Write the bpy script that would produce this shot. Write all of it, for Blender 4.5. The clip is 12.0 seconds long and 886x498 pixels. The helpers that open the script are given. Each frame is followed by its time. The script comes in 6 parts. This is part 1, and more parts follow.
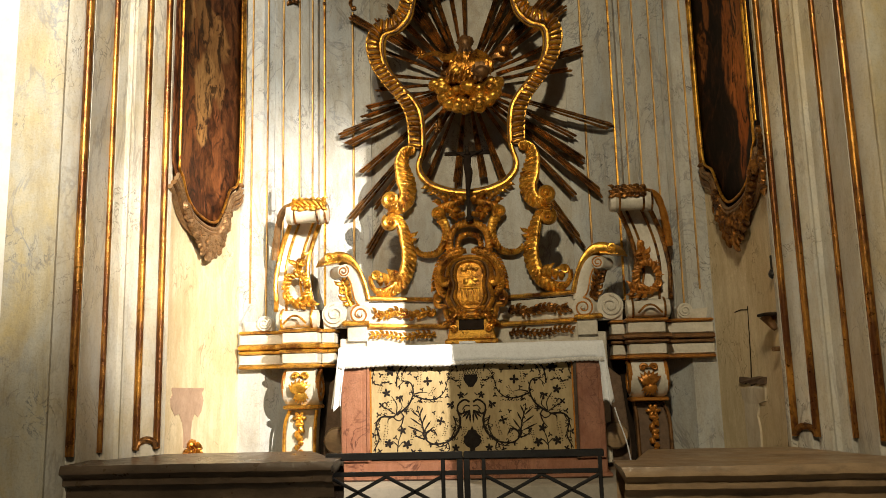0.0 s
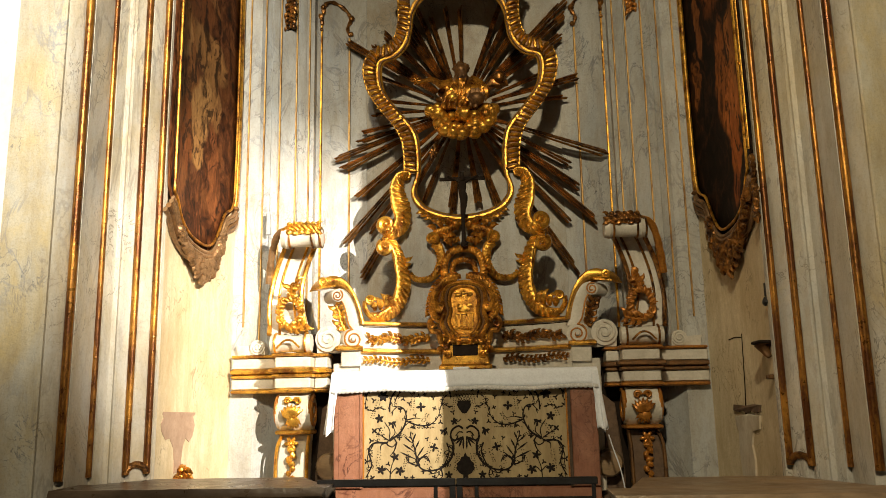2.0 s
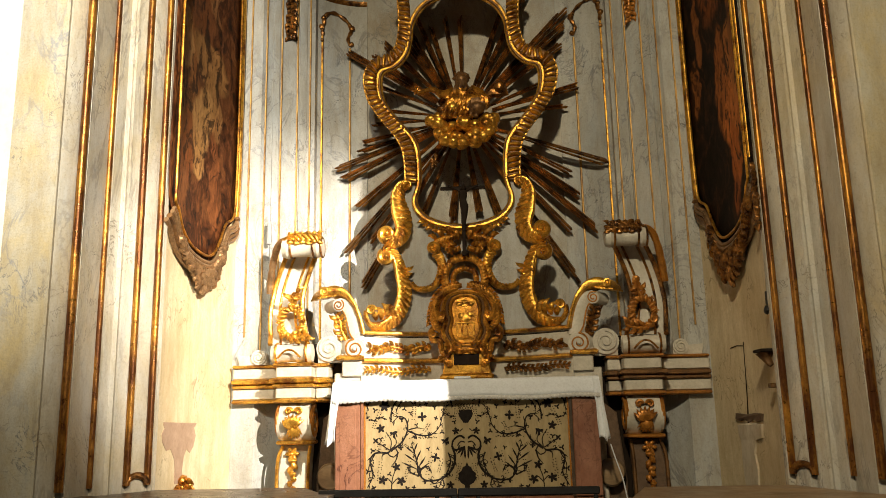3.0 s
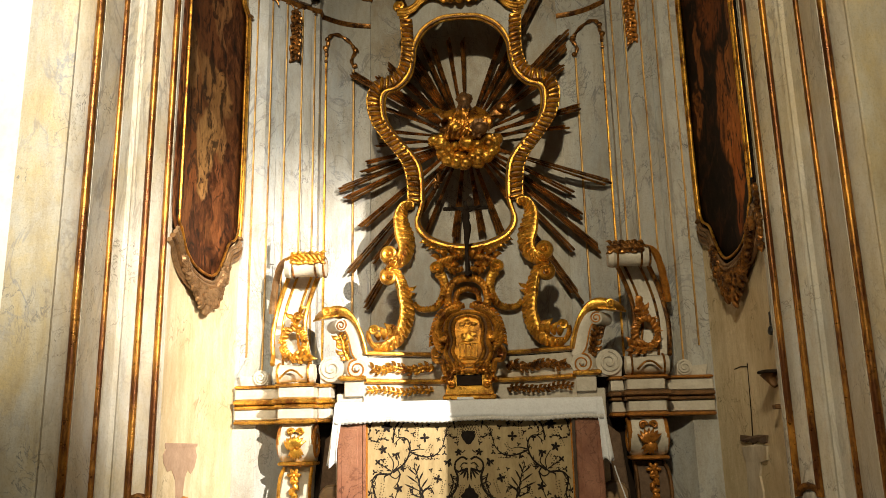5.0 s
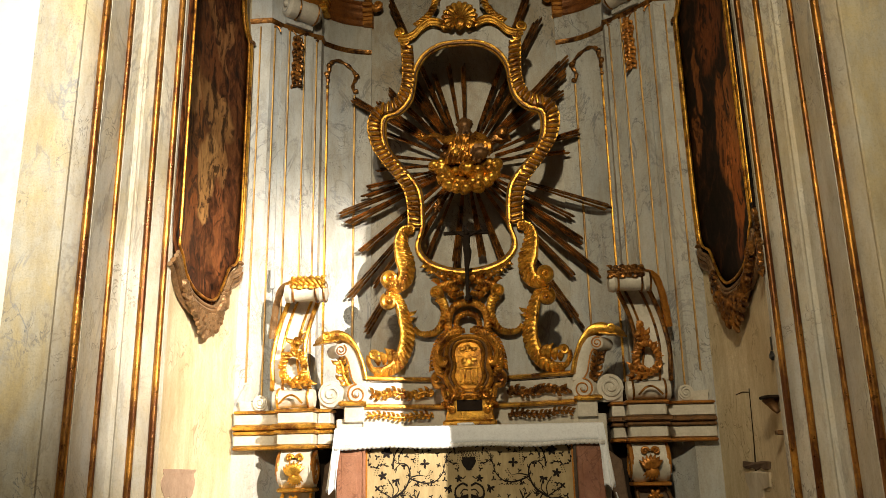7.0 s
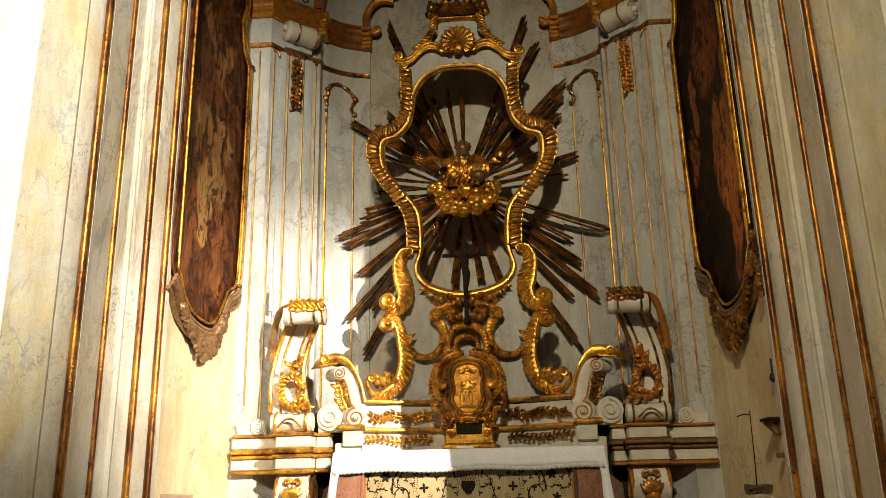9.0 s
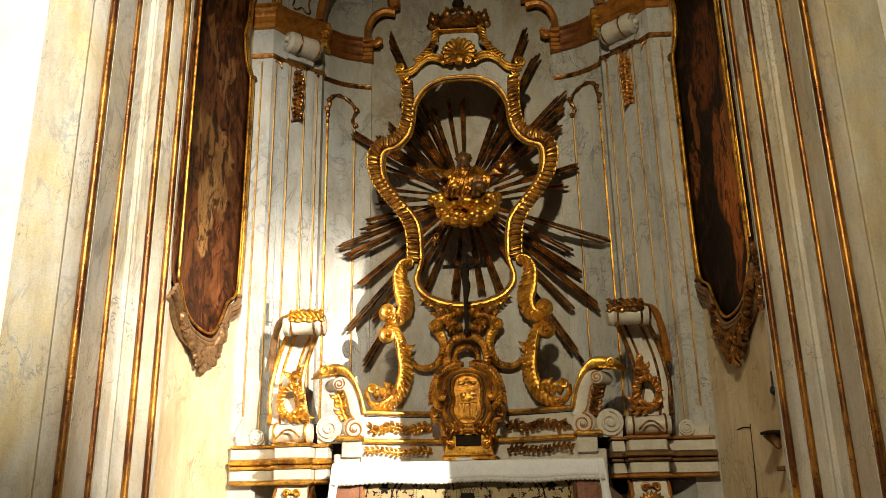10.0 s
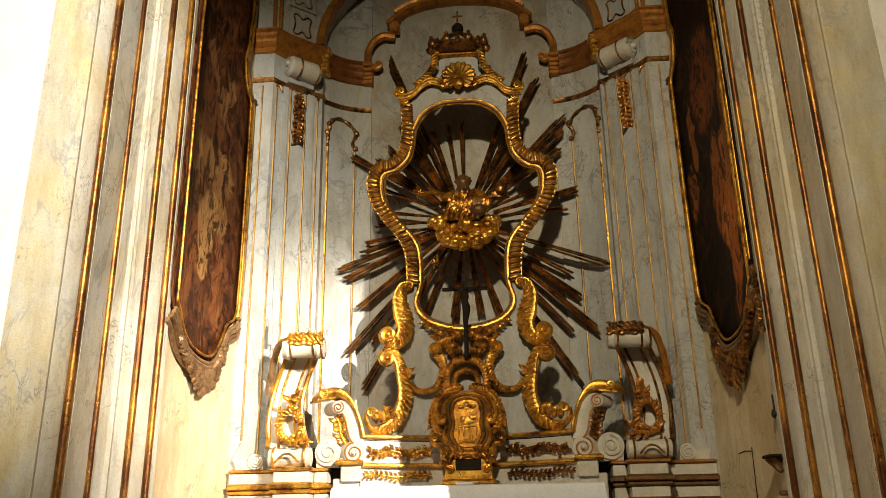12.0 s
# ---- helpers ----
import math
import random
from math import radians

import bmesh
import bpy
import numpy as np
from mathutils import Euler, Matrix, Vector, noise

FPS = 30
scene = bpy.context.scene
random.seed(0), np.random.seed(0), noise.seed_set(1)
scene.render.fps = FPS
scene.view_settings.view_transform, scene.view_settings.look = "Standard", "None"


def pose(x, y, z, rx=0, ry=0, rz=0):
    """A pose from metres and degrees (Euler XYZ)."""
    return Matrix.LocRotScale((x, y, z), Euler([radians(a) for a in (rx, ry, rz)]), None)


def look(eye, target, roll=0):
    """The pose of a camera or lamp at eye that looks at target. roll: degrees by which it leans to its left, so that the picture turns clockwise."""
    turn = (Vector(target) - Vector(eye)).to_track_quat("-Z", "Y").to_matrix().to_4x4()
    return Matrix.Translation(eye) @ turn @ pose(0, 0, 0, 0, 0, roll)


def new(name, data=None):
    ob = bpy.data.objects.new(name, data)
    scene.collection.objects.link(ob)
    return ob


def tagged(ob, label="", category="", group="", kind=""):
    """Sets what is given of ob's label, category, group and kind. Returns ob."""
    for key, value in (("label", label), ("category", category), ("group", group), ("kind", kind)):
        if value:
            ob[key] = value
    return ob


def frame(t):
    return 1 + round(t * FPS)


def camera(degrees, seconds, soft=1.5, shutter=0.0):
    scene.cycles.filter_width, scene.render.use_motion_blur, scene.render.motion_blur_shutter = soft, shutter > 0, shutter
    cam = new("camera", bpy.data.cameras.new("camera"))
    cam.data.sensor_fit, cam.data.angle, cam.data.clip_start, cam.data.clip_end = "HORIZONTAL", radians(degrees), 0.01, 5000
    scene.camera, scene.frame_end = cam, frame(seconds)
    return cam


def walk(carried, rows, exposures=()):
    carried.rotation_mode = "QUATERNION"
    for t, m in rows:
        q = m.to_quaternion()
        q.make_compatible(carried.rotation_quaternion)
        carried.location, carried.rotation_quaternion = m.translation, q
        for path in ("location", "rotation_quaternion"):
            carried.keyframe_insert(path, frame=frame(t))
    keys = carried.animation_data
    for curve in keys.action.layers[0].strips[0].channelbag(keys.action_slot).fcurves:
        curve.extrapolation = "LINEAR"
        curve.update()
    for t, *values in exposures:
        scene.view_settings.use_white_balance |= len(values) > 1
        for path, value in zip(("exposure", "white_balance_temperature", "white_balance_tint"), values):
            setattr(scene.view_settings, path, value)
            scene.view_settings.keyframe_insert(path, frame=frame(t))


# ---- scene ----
# ---------------------------------------------------------------- camera
EYE = 1.5
cam = camera(57.45, 12.0, soft=0.85)
# seconds, yaw, pitch up, roll
TURNS = [
    (0.0, 4.18, 9.25, 1.46), (0.5, 4.11, 9.66, 1.15), (1.0, 3.96, 10.12, 1.06), (1.5, 3.88, 10.60, 1.12),
    (2.0, 3.75, 11.02, 1.08), (2.5, 3.71, 11.41, 1.20), (3.0, 3.80, 11.68, 1.26), (5.0, 3.97, 13.11, 1.16),
    (5.5, 4.08, 13.55, 1.14), (6.0, 4.04, 13.99, 1.17), (6.5, 4.01, 14.47, 1.10), (7.0, 3.96, 14.85, 1.13),
    (9.0, 3.83, 16.43, 1.33), (9.5, 3.98, 16.86, 1.13), (10.0, 3.84, 17.21, 1.05), (10.5, 3.60, 17.64, 1.19),
    (11.0, 3.59, 18.08, 1.17), (11.5, 3.65, 18.48, 1.05), (12.0, 3.78, 18.82, 1.10),
]
walk(cam, [(t, pose(0.26, 0, EYE, 90 + p, 0, y) @ pose(0, 0, 0, 0, 0, -r)) for t, y, p, r in TURNS])

# ---------------------------------------------------------------- light
scene.view_settings.exposure = 0.0
world = bpy.data.worlds.new("daylight")
scene.world = world
world.use_nodes = True
sky = world.node_tree.nodes.new("ShaderNodeTexSky")
sky.sky_type, sky.sun_disc = "NISHITA", False
sky.sun_elevation, sky.sun_rotation = radians(35), radians(200)
world.node_tree.links.new(sky.outputs[0], world.node_tree.nodes["Background"].inputs[0])
world.node_tree.nodes["Background"].inputs[1].default_value = 0.05


def lamp(name, kind, m, energy, colour, **more):
    data = bpy.data.lights.new(name, kind)
    data.energy, data.color = energy, colour
    ob = new(name, data)
    ob.matrix_world = m
    return ob, data


# the floodlight of the nave, cut off by the edge of an added, unseen pier
flood, fd = lamp("floodlight", "SPOT", look((4.8, -1.1, 5.4), (-1.2, 6.4, 2.1)), 12500, (1.0, 0.88, 0.72))
fd.spot_size, fd.spot_blend, fd.shadow_soft_size = radians(24.5), 0.9, 0.010
# a weaker one high up in the nave, near the middle
second, sd = lamp("floodlight", "SPOT", look((-0.25, -1.8, 6.3), (0.75, 6.0, 2.4)), 1680, (1.0, 0.835, 0.545))
sd.spot_size, sd.spot_blend, sd.shadow_soft_size = radians(74), 0.9, 0.18
# an added, unseen fill lamp on the near side that brightens the left jamb
third, td = lamp("jamb_lamp", "SPOT", look((-0.9, 0.0, 5.0), (-3.05, 5.0, 3.95)), 2200, (1.0, 0.915, 0.765))
td.spot_size, td.spot_blend, td.shadow_soft_size = radians(53), 0.75, 0.10
# unseen fill light behind the camera, in an added opening
back_fill, dd = lamp("window_light", "AREA", look((0.0, -7.9, 6.0), (0.0, 6.0, 2.5)), 5, (1.0, 0.82, 0.62))
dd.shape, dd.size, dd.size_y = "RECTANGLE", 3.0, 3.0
# ---------------------------------------------------------------- materials
def nodes_of(name):
    m = bpy.data.materials.new(name)
    m.use_nodes = True
    return m, m.node_tree.nodes, m.node_tree.links, m.node_tree.nodes["Principled BSDF"]


def put(n, links, sock, value):
    if hasattr(value, "links"):
        links.new(value, sock)
    else:
        sock.default_value = value


def tex(nodes, links, kind, scale, detail=6.0, rough=0.6, stretch=(1, 1, 1), distort=0.0):
    co = nodes.new("ShaderNodeTexCoord")
    mp = nodes.new("ShaderNodeMapping")
    mp.inputs["Scale"].default_value = stretch
    links.new(co.outputs["Object"], mp.inputs[0])
    t = nodes.new("ShaderNodeTexNoise" if kind == "noise" else "ShaderNodeTexVoronoi")
    links.new(mp.outputs[0], t.inputs["Vector"])
    t.inputs["Scale"].default_value = scale
    if kind == "noise":
        t.inputs["Detail"].default_value, t.inputs["Roughness"].default_value = detail, rough
        t.inputs["Distortion"].default_value = distort
    return t.outputs[0]


def ramp(nodes, links, fac, stops):
    r = nodes.new("ShaderNodeValToRGB")
    while len(r.color_ramp.elements) < len(stops):
        r.color_ramp.elements.new(0.5)
    for e, (p, c) in zip(r.color_ramp.elements, stops):
        e.position, e.color = p, (*c, 1) if len(c) == 3 else c
    links.new(fac, r.inputs[0])
    return r.outputs[0]


def mix(nodes, links, fac, a, b, mode="MIX"):
    x = nodes.new("ShaderNodeMix")
    x.data_type, x.blend_type = "RGBA", mode
    put(nodes, links, x.inputs["Factor"], fac)
    for s, v in ((x.inputs[6], a), (x.inputs[7], b)):
        put(nodes, links, s, (*v, 1) if isinstance(v, tuple) and len(v) == 3 else v)
    return x.outputs[2]


def bump(nodes, links, p, height, strength, dist):
    b = nodes.new("ShaderNodeBump")
    b.inputs["Strength"].default_value, b.inputs["Distance"].default_value = strength, dist
    links.new(height, b.inputs["Height"])
    links.new(b.outputs[0], p.inputs["Normal"])


def grey(*v):
    return [(p, (c, c, c)) for p, c in v]


def marble(name, base, cloud, vein, rough=0.35, vein_scale=2.0, amount=0.75, fine=1.0, tall=0.8, ochre=None, grain=0.55):
    """Painted marble: clouds of a second tint, ochre blooms, thin wandering veins, hair cracks, dirt and fine relief."""
    m, n, l, p = nodes_of(name)
    clouds = ramp(n, l, tex(n, l, "noise", 2.2 * fine, 7, 0.68, (1, 1, 0.6)), grey((0.38, 0), (0.66, 1)))
    c = mix(n, l, clouds, base, cloud)
    if ochre:
        bloom_at = ramp(n, l, tex(n, l, "noise", 1.5, 8, 0.72, (1, 1, 0.7), 0.6), grey((0.47, 0), (0.66, 0.85)))
        c = mix(n, l, bloom_at, c, ochre)
    w = tex(n, l, "noise", vein_scale, 7, 0.62, (1.2, 1.2, tall), 1.4)
    lines = ramp(n, l, w, grey((0.478, 0), (0.497, amount), (0.503, amount), (0.53, 0)))
    where = ramp(n, l, tex(n, l, "noise", 1.1, 2, 0.5), grey((0.40, 0), (0.60, 0.9)))
    c = mix(n, l, mix(n, l, 1.0, lines, where, "MULTIPLY"), c, vein)
    hair = tex(n, l, "noise", vein_scale * 2.6, 5, 0.55, (1, 1, 0.7), 2.2)
    thin = ramp(n, l, hair, grey((0.485, 0), (0.497, 1.0), (0.503, 1.0), (0.515, 0)))
    here = ramp(n, l, tex(n, l, "noise", 2.3, 3, 0.5), grey((0.50, 0), (0.62, 0.9)))
    c = mix(n, l, mix(n, l, 1.0, thin, here, "MULTIPLY"), c, tuple(x * 0.6 for x in vein))
    soil = ramp(n, l, tex(n, l, "noise", 9, 10, 0.78, (1, 1, 0.25)), grey((0.42, 0), (0.68, 0.75)))
    c = mix(n, l, soil, c, (base[0] * 0.60, base[1] * 0.52, base[2] * 0.40))
    fleck = ramp(n, l, tex(n, l, "noise", 70, 6, 0.75), grey((0.50, 0), (0.72, grain)))
    c = mix(n, l, fleck, c, (base[0] * 0.45, base[1] * 0.42, base[2] * 0.36))
    l.new(c, p.inputs["Base Color"])
    l.new(ramp(n, l, tex(n, l, "noise", 14, 4), grey((0.3, rough), (0.8, rough + 0.25))), p.inputs["Roughness"])
    bump(n, l, p, tex(n, l, "noise", 38, 8, 0.68), 0.35, 0.010)
    return m


def gilding(name, bright, worn, metal=0.75, rough=0.32, wear=(0.46, 0.70), scale=11, stretch=(1, 1, 1)):
    """Leaf over red bole: worn patches, tarnish in fine grain, uneven sheen."""
    m, n, l, p = nodes_of(name)
    a = ramp(n, l, tex(n, l, "noise", scale, 8, 0.72, stretch), grey((wear[0], 0), (wear[1], 1)))
    fine = ramp(n, l, tex(n, l, "noise", 60, 4, 0.7), grey((0.5, 0), (0.85, 0.7)))
    c = mix(n, l, a, bright, worn)
    c = mix(n, l, fine, c, tuple(x * 0.45 for x in worn))
    l.new(c, p.inputs["Base Color"])
    p.inputs["Metallic"].default_value = metal
    l.new(ramp(n, l, tex(n, l, "noise", 23, 5), grey((0.3, rough), (0.75, rough + 0.22))), p.inputs["Roughness"])
    bump(n, l, p, tex(n, l, "noise", 42, 6, 0.66), 0.32, 0.010)
    return m


def plain(name, base, dark, rough=0.6, metal=0.0, scale=6.0, stretch=(1, 1, 1), relief=0.2):
    m, n, l, p = nodes_of(name)
    a = ramp(n, l, tex(n, l, "noise", scale, 8, 0.65, stretch), grey((0.35, 0), (0.75, 1)))
    b = ramp(n, l, tex(n, l, "noise", scale * 7, 5, 0.7, stretch), grey((0.45, 0), (0.85, 0.6)))
    c = mix(n, l, a, base, dark)
    c = mix(n, l, b, c, tuple(x * 0.7 for x in dark))
    l.new(c, p.inputs["Base Color"])
    p.inputs["Metallic"].default_value = metal
    l.new(ramp(n, l, tex(n, l, "noise", scale * 2, 4), grey((0.3, max(rough - 0.1, 0.05)), (0.8, min(rough + 0.15, 1)))), p.inputs["Roughness"])
    bump(n, l, p, tex(n, l, "noise", scale * 6, 6, 0.6), relief, 0.01)
    return m


def canvas(name, seed, ground, forms, lift=0.0):
    """A darkened oil painting: brown gloom, vague warm drapery forms (depth, height, half width, half height, lean, colour) and crackle."""
    m, n, l, p = nodes_of(name)
    co = n.new("ShaderNodeTexCoord")
    warp = n.new("ShaderNodeTexNoise")
    warp.inputs["Scale"].default_value, warp.inputs["Detail"].default_value = 3.2, 5
    l.new(co.outputs["Object"], warp.inputs["Vector"])
    bent = n.new("ShaderNodeMix")
    bent.data_type, bent.blend_type = "RGBA", "LINEAR_LIGHT"
    bent.inputs["Factor"].default_value = 0.14
    l.new(co.outputs["Object"], bent.inputs[6])
    l.new(warp.outputs["Color"], bent.inputs[7])
    mp = n.new("ShaderNodeMapping")
    mp.inputs["Location"].default_value = (seed, seed * 0.7, seed * 1.3)
    mp.inputs["Scale"].default_value = (1.5, 1.5, 0.6)
    l.new(bent.outputs[2], mp.inputs[0])
    folds = n.new("ShaderNodeTexNoise")
    folds.inputs["Scale"].default_value, folds.inputs["Detail"].default_value = 6.0, 8
    folds.inputs["Distortion"].default_value = 1.8
    l.new(mp.outputs[0], folds.inputs["Vector"])
    dark, mid, warm = ground
    c = ramp(n, l, folds.outputs[0], [(0.36 - lift, dark), (0.52 - lift, mid), (0.70 - lift, warm)])
    pleat = ramp(n, l, folds.outputs[0], grey((0.40, 0.10), (0.49, 0.75), (0.57, 1.0)))
    for y, z, ry, rz, lean, colour in forms:
        spot = n.new("ShaderNodeMapping")
        spot.vector_type = "TEXTURE"
        spot.inputs["Location"].default_value = (0, y, z)
        spot.inputs["Rotation"].default_value = (radians(lean), 0, 0)
        spot.inputs["Scale"].default_value = (50, ry, rz)
        l.new(bent.outputs[2], spot.inputs[0])
        ball = n.new("ShaderNodeTexGradient")
        ball.gradient_type = "SPHERICAL"
        l.new(spot.outputs[0], ball.inputs[0])
        edge = ramp(n, l, ball.outputs["Fac"], grey((0.03, 0), (0.20, 1.0)))
        c = mix(n, l, mix(n, l, 1.0, edge, pleat, "MULTIPLY"), c, colour)
    fine = ramp(n, l, tex(n, l, "noise", 30, 8, 0.7, (1, 1, 0.4)), grey((0.35, 0.40), (0.62, 1.0)))
    c = mix(n, l, 0.7, c, fine, "MULTIPLY")
    l.new(c, p.inputs["Base Color"])
    p.inputs["Roughness"].default_value = 0.5
    p.inputs["Specular IOR Level"].default_value = 0.06
    bump(n, l, p, tex(n, l, "noise", 80, 5), 0.2, 0.004)
    return m


GREY = marble("grey_painted_marble", (0.47, 0.475, 0.455), (0.36, 0.385, 0.40), (0.11, 0.12, 0.15))
IVORY = marble("ivory_painted_marble", (0.56, 0.51, 0.38), (0.43, 0.435, 0.41), (0.22, 0.25, 0.31), vein_scale=1.8, amount=0.8, ochre=(0.53, 0.42, 0.20))
STONEGREY = marble("jamb_painted_marble", (0.55, 0.52, 0.45), (0.45, 0.45, 0.43), (0.20, 0.19, 0.18), amount=0.8, tall=0.4, ochre=(0.50, 0.41, 0.24))
PLASTER = marble("cream_plaster", (0.70, 0.61, 0.43), (0.60, 0.50, 0.31), (0.34, 0.26, 0.15), 0.7, 1.4, 0.25, 0.9, 0.5, (0.50, 0.39, 0.22), 0.5)
LIME = plain("white_limewash", (0.78, 0.76, 0.72), (0.66, 0.62, 0.56), 0.85, 0, 1.5)
WHITEWOOD = plain("white_painted_wood", (0.62, 0.59, 0.52), (0.42, 0.385, 0.31), 0.45, 0, 7.0, (1, 1, 1), 0.15)
GOLD = gilding("gold_leaf", (0.84, 0.46, 0.07), (0.20, 0.065, 0.013), 0.84, 0.25, (0.44, 0.64), 9)
BRONZE = gilding("tarnished_and_shaded_gold", (0.40, 0.18, 0.042), (0.050, 0.021, 0.009), 0.72, 0.25, (0.40, 0.60))
OCHRE = gilding("ochre_and_shaded_gilding", (0.46, 0.19, 0.030), (0.15, 0.050, 0.012), 0.5, 0.28)
PINK = marble("pink_marble", (0.34, 0.165, 0.105), (0.19, 0.075, 0.045), (0.06, 0.016, 0.012), 0.28, 3.0, 1.0, 2.5)
BROWNSTONE = plain("brown_stone", (0.11, 0.078, 0.053), (0.030, 0.020, 0.014), 0.34, 0, 5.0, (0.4, 1, 1), 0.3)
PALESTONE = plain("worn_step_stone", (0.36, 0.33, 0.28), (0.24, 0.22, 0.19), 0.6, 0, 3.0)
LINEN = plain("white_linen", (0.78, 0.82, 0.88), (0.70, 0.73, 0.79), 0.9, 0, 9.0, (1, 1, 1), 0.25)
BROCADE = plain("cream_gold_brocade", (0.43, 0.34, 0.18), (0.24, 0.17, 0.075), 0.55, 0, 7.0, (1, 1, 0.3), 0.2)
INK = plain("black_velvet", (0.018, 0.014, 0.012), (0.010, 0.008, 0.007), 0.75, 0, 20)
IRON = plain("dark_iron", (0.035, 0.036, 0.038), (0.022, 0.02, 0.02), 0.45, 0.6, 9)
DARKWOOD = plain("dark_wood_and_shade", (0.022, 0.013, 0.008), (0.010, 0.007, 0.005), 0.7, 0, 9)
for dull in (INK, DARKWOOD):
    dull.node_tree.nodes["Principled BSDF"].inputs["Specular IOR Level"].default_value = 0.12
FRAMEWOOD = gilding("brown_gilt_frame", (0.36, 0.22, 0.11), (0.13, 0.07, 0.032), 0.7, 0.28)
PALEPATCH = plain("pale_plaster_patch", (0.62, 0.57, 0.47), (0.40, 0.31, 0.19), 0.8, 0, 5.0, (1, 1, 0.4), 0.3)
BAREPLASTER = plain("bare_pink_plaster", (0.44, 0.31, 0.22), (0.33, 0.22, 0.15), 0.85, 0, 9.0)
FILLET = gilding("fillet_gilding", (0.58, 0.27, 0.042), (0.12, 0.042, 0.012), 0.7, 0.24, (0.35, 0.56), 9, (1, 1, 0.25))
DULLGILT = gilding("dull_thin_gilding", (0.58, 0.36, 0.12), (0.20, 0.11, 0.045), 0.6, 0.35, (0.44, 0.62), 14, (1, 1, 0.25))
REARWALL = marble("stained_niche_paint", (0.46, 0.44, 0.385), (0.34, 0.355, 0.355), (0.11, 0.115, 0.13), ochre=(0.26, 0.195, 0.11), grain=0.6)
UMBER = gilding("umber_shade_cornice", (0.24, 0.085, 0.018), (0.08, 0.028, 0.010), 0.4, 0.32)
GOLDDEEP = gilding("deep_gold_leaf", (0.72, 0.33, 0.043), (0.12, 0.038, 0.010), 0.80, 0.25, (0.42, 0.62), 10)
DARKGILT = gilding("dark_and_shaded_gilding", (0.20, 0.10, 0.035), (0.05, 0.024, 0.012), 0.5, 0.4)
LACE = plain("cotton_lace", (0.74, 0.74, 0.73), (0.42, 0.41, 0.40), 0.9, 0, 60.0, (1, 1, 1), 0.5)
BOARD = marble("retable_board_paint", (0.46, 0.47, 0.46), (0.37, 0.39, 0.40), (0.22, 0.24, 0.27), 0.4, 1.8, 0.5)
WORNSTONE = plain("worn_brown_stone", (0.34, 0.235, 0.135), (0.075, 0.047, 0.028), 0.4, 0, 4.0, (0.35, 1, 1), 0.35)
STAINSHADE = plain("brown_stain_and_shade", (0.16, 0.10, 0.06), (0.07, 0.045, 0.03), 0.8, 0, 12.0)
PLASTICGREY = plain("grey_metal_box", (0.35, 0.36, 0.37), (0.28, 0.28, 0.28), 0.5)
# Unseen enclosure, kept dark so that it bounces little light.
NAVE = plain("dark_unseen_enclosure", (0.10, 0.083, 0.063), (0.065, 0.053, 0.040), 0.85, 0, 1.5)
OIL_A = canvas("dark_oil_painting", 3.1, ((0.010, 0.005, 0.003), (0.075, 0.024, 0.009), (0.17, 0.065, 0.022)), [
    (5.50, 4.0, 0.26, 0.75, 6, (0.30, 0.12, 0.035)), (5.45, 4.32, 0.15, 0.32, 10, (0.44, 0.23, 0.085)), (5.55, 3.45, 0.16, 0.40, -4, (0.26, 0.085, 0.024)),
    (5.90, 4.28, 0.34, 0.20, -15, (0.32, 0.16, 0.055)), (5.82, 3.80, 0.20, 0.36, -22, (0.46, 0.25, 0.09)), (5.76, 3.46, 0.12, 0.22, 6, (0.42, 0.22, 0.075)),
    (6.05, 3.90, 0.11, 0.26, 8, (0.34, 0.17, 0.06)), (6.04, 3.35, 0.07, 0.45, 2, (0.20, 0.07, 0.024)), (5.48, 3.14, 0.14, 0.24, 0, (0.24, 0.09, 0.03)),
    (5.70, 4.72, 0.30, 0.30, 20, (0.16, 0.055, 0.018)), (5.75, 5.10, 0.08, 0.55, 38, (0.24, 0.11, 0.04)), (6.02, 5.0, 0.08, 0.28, -25, (0.26, 0.12, 0.045))], 0.03)
OIL_B = canvas("darker_oil_painting", 8.4, ((0.003, 0.002, 0.0015), (0.012, 0.006, 0.004), (0.055, 0.020, 0.008)), [
    (5.62, 3.62, 0.26, 0.34, -18, (0.570, 0.180, 0.042)), (5.62, 3.25, 0.15, 0.26, 10, (0.456, 0.129, 0.028)), (5.80, 3.95, 0.14, 0.42, 12, (0.323, 0.104, 0.027)),
    (5.50, 3.95, 0.12, 0.36, -12, (0.456, 0.162, 0.042)), (5.40, 4.35, 0.12, 0.45, 6, (0.285, 0.099, 0.027)), (6.24, 4.03, 0.06, 0.30, 4, (0.247, 0.085, 0.023)),
    (6.15, 4.45, 0.06, 0.35, -6, (0.228, 0.080, 0.023)), (5.80, 4.85, 0.34, 0.50, 0, (0.190, 0.057, 0.017)), (5.66, 2.98, 0.10, 0.16, 0, (0.304, 0.085, 0.021))])


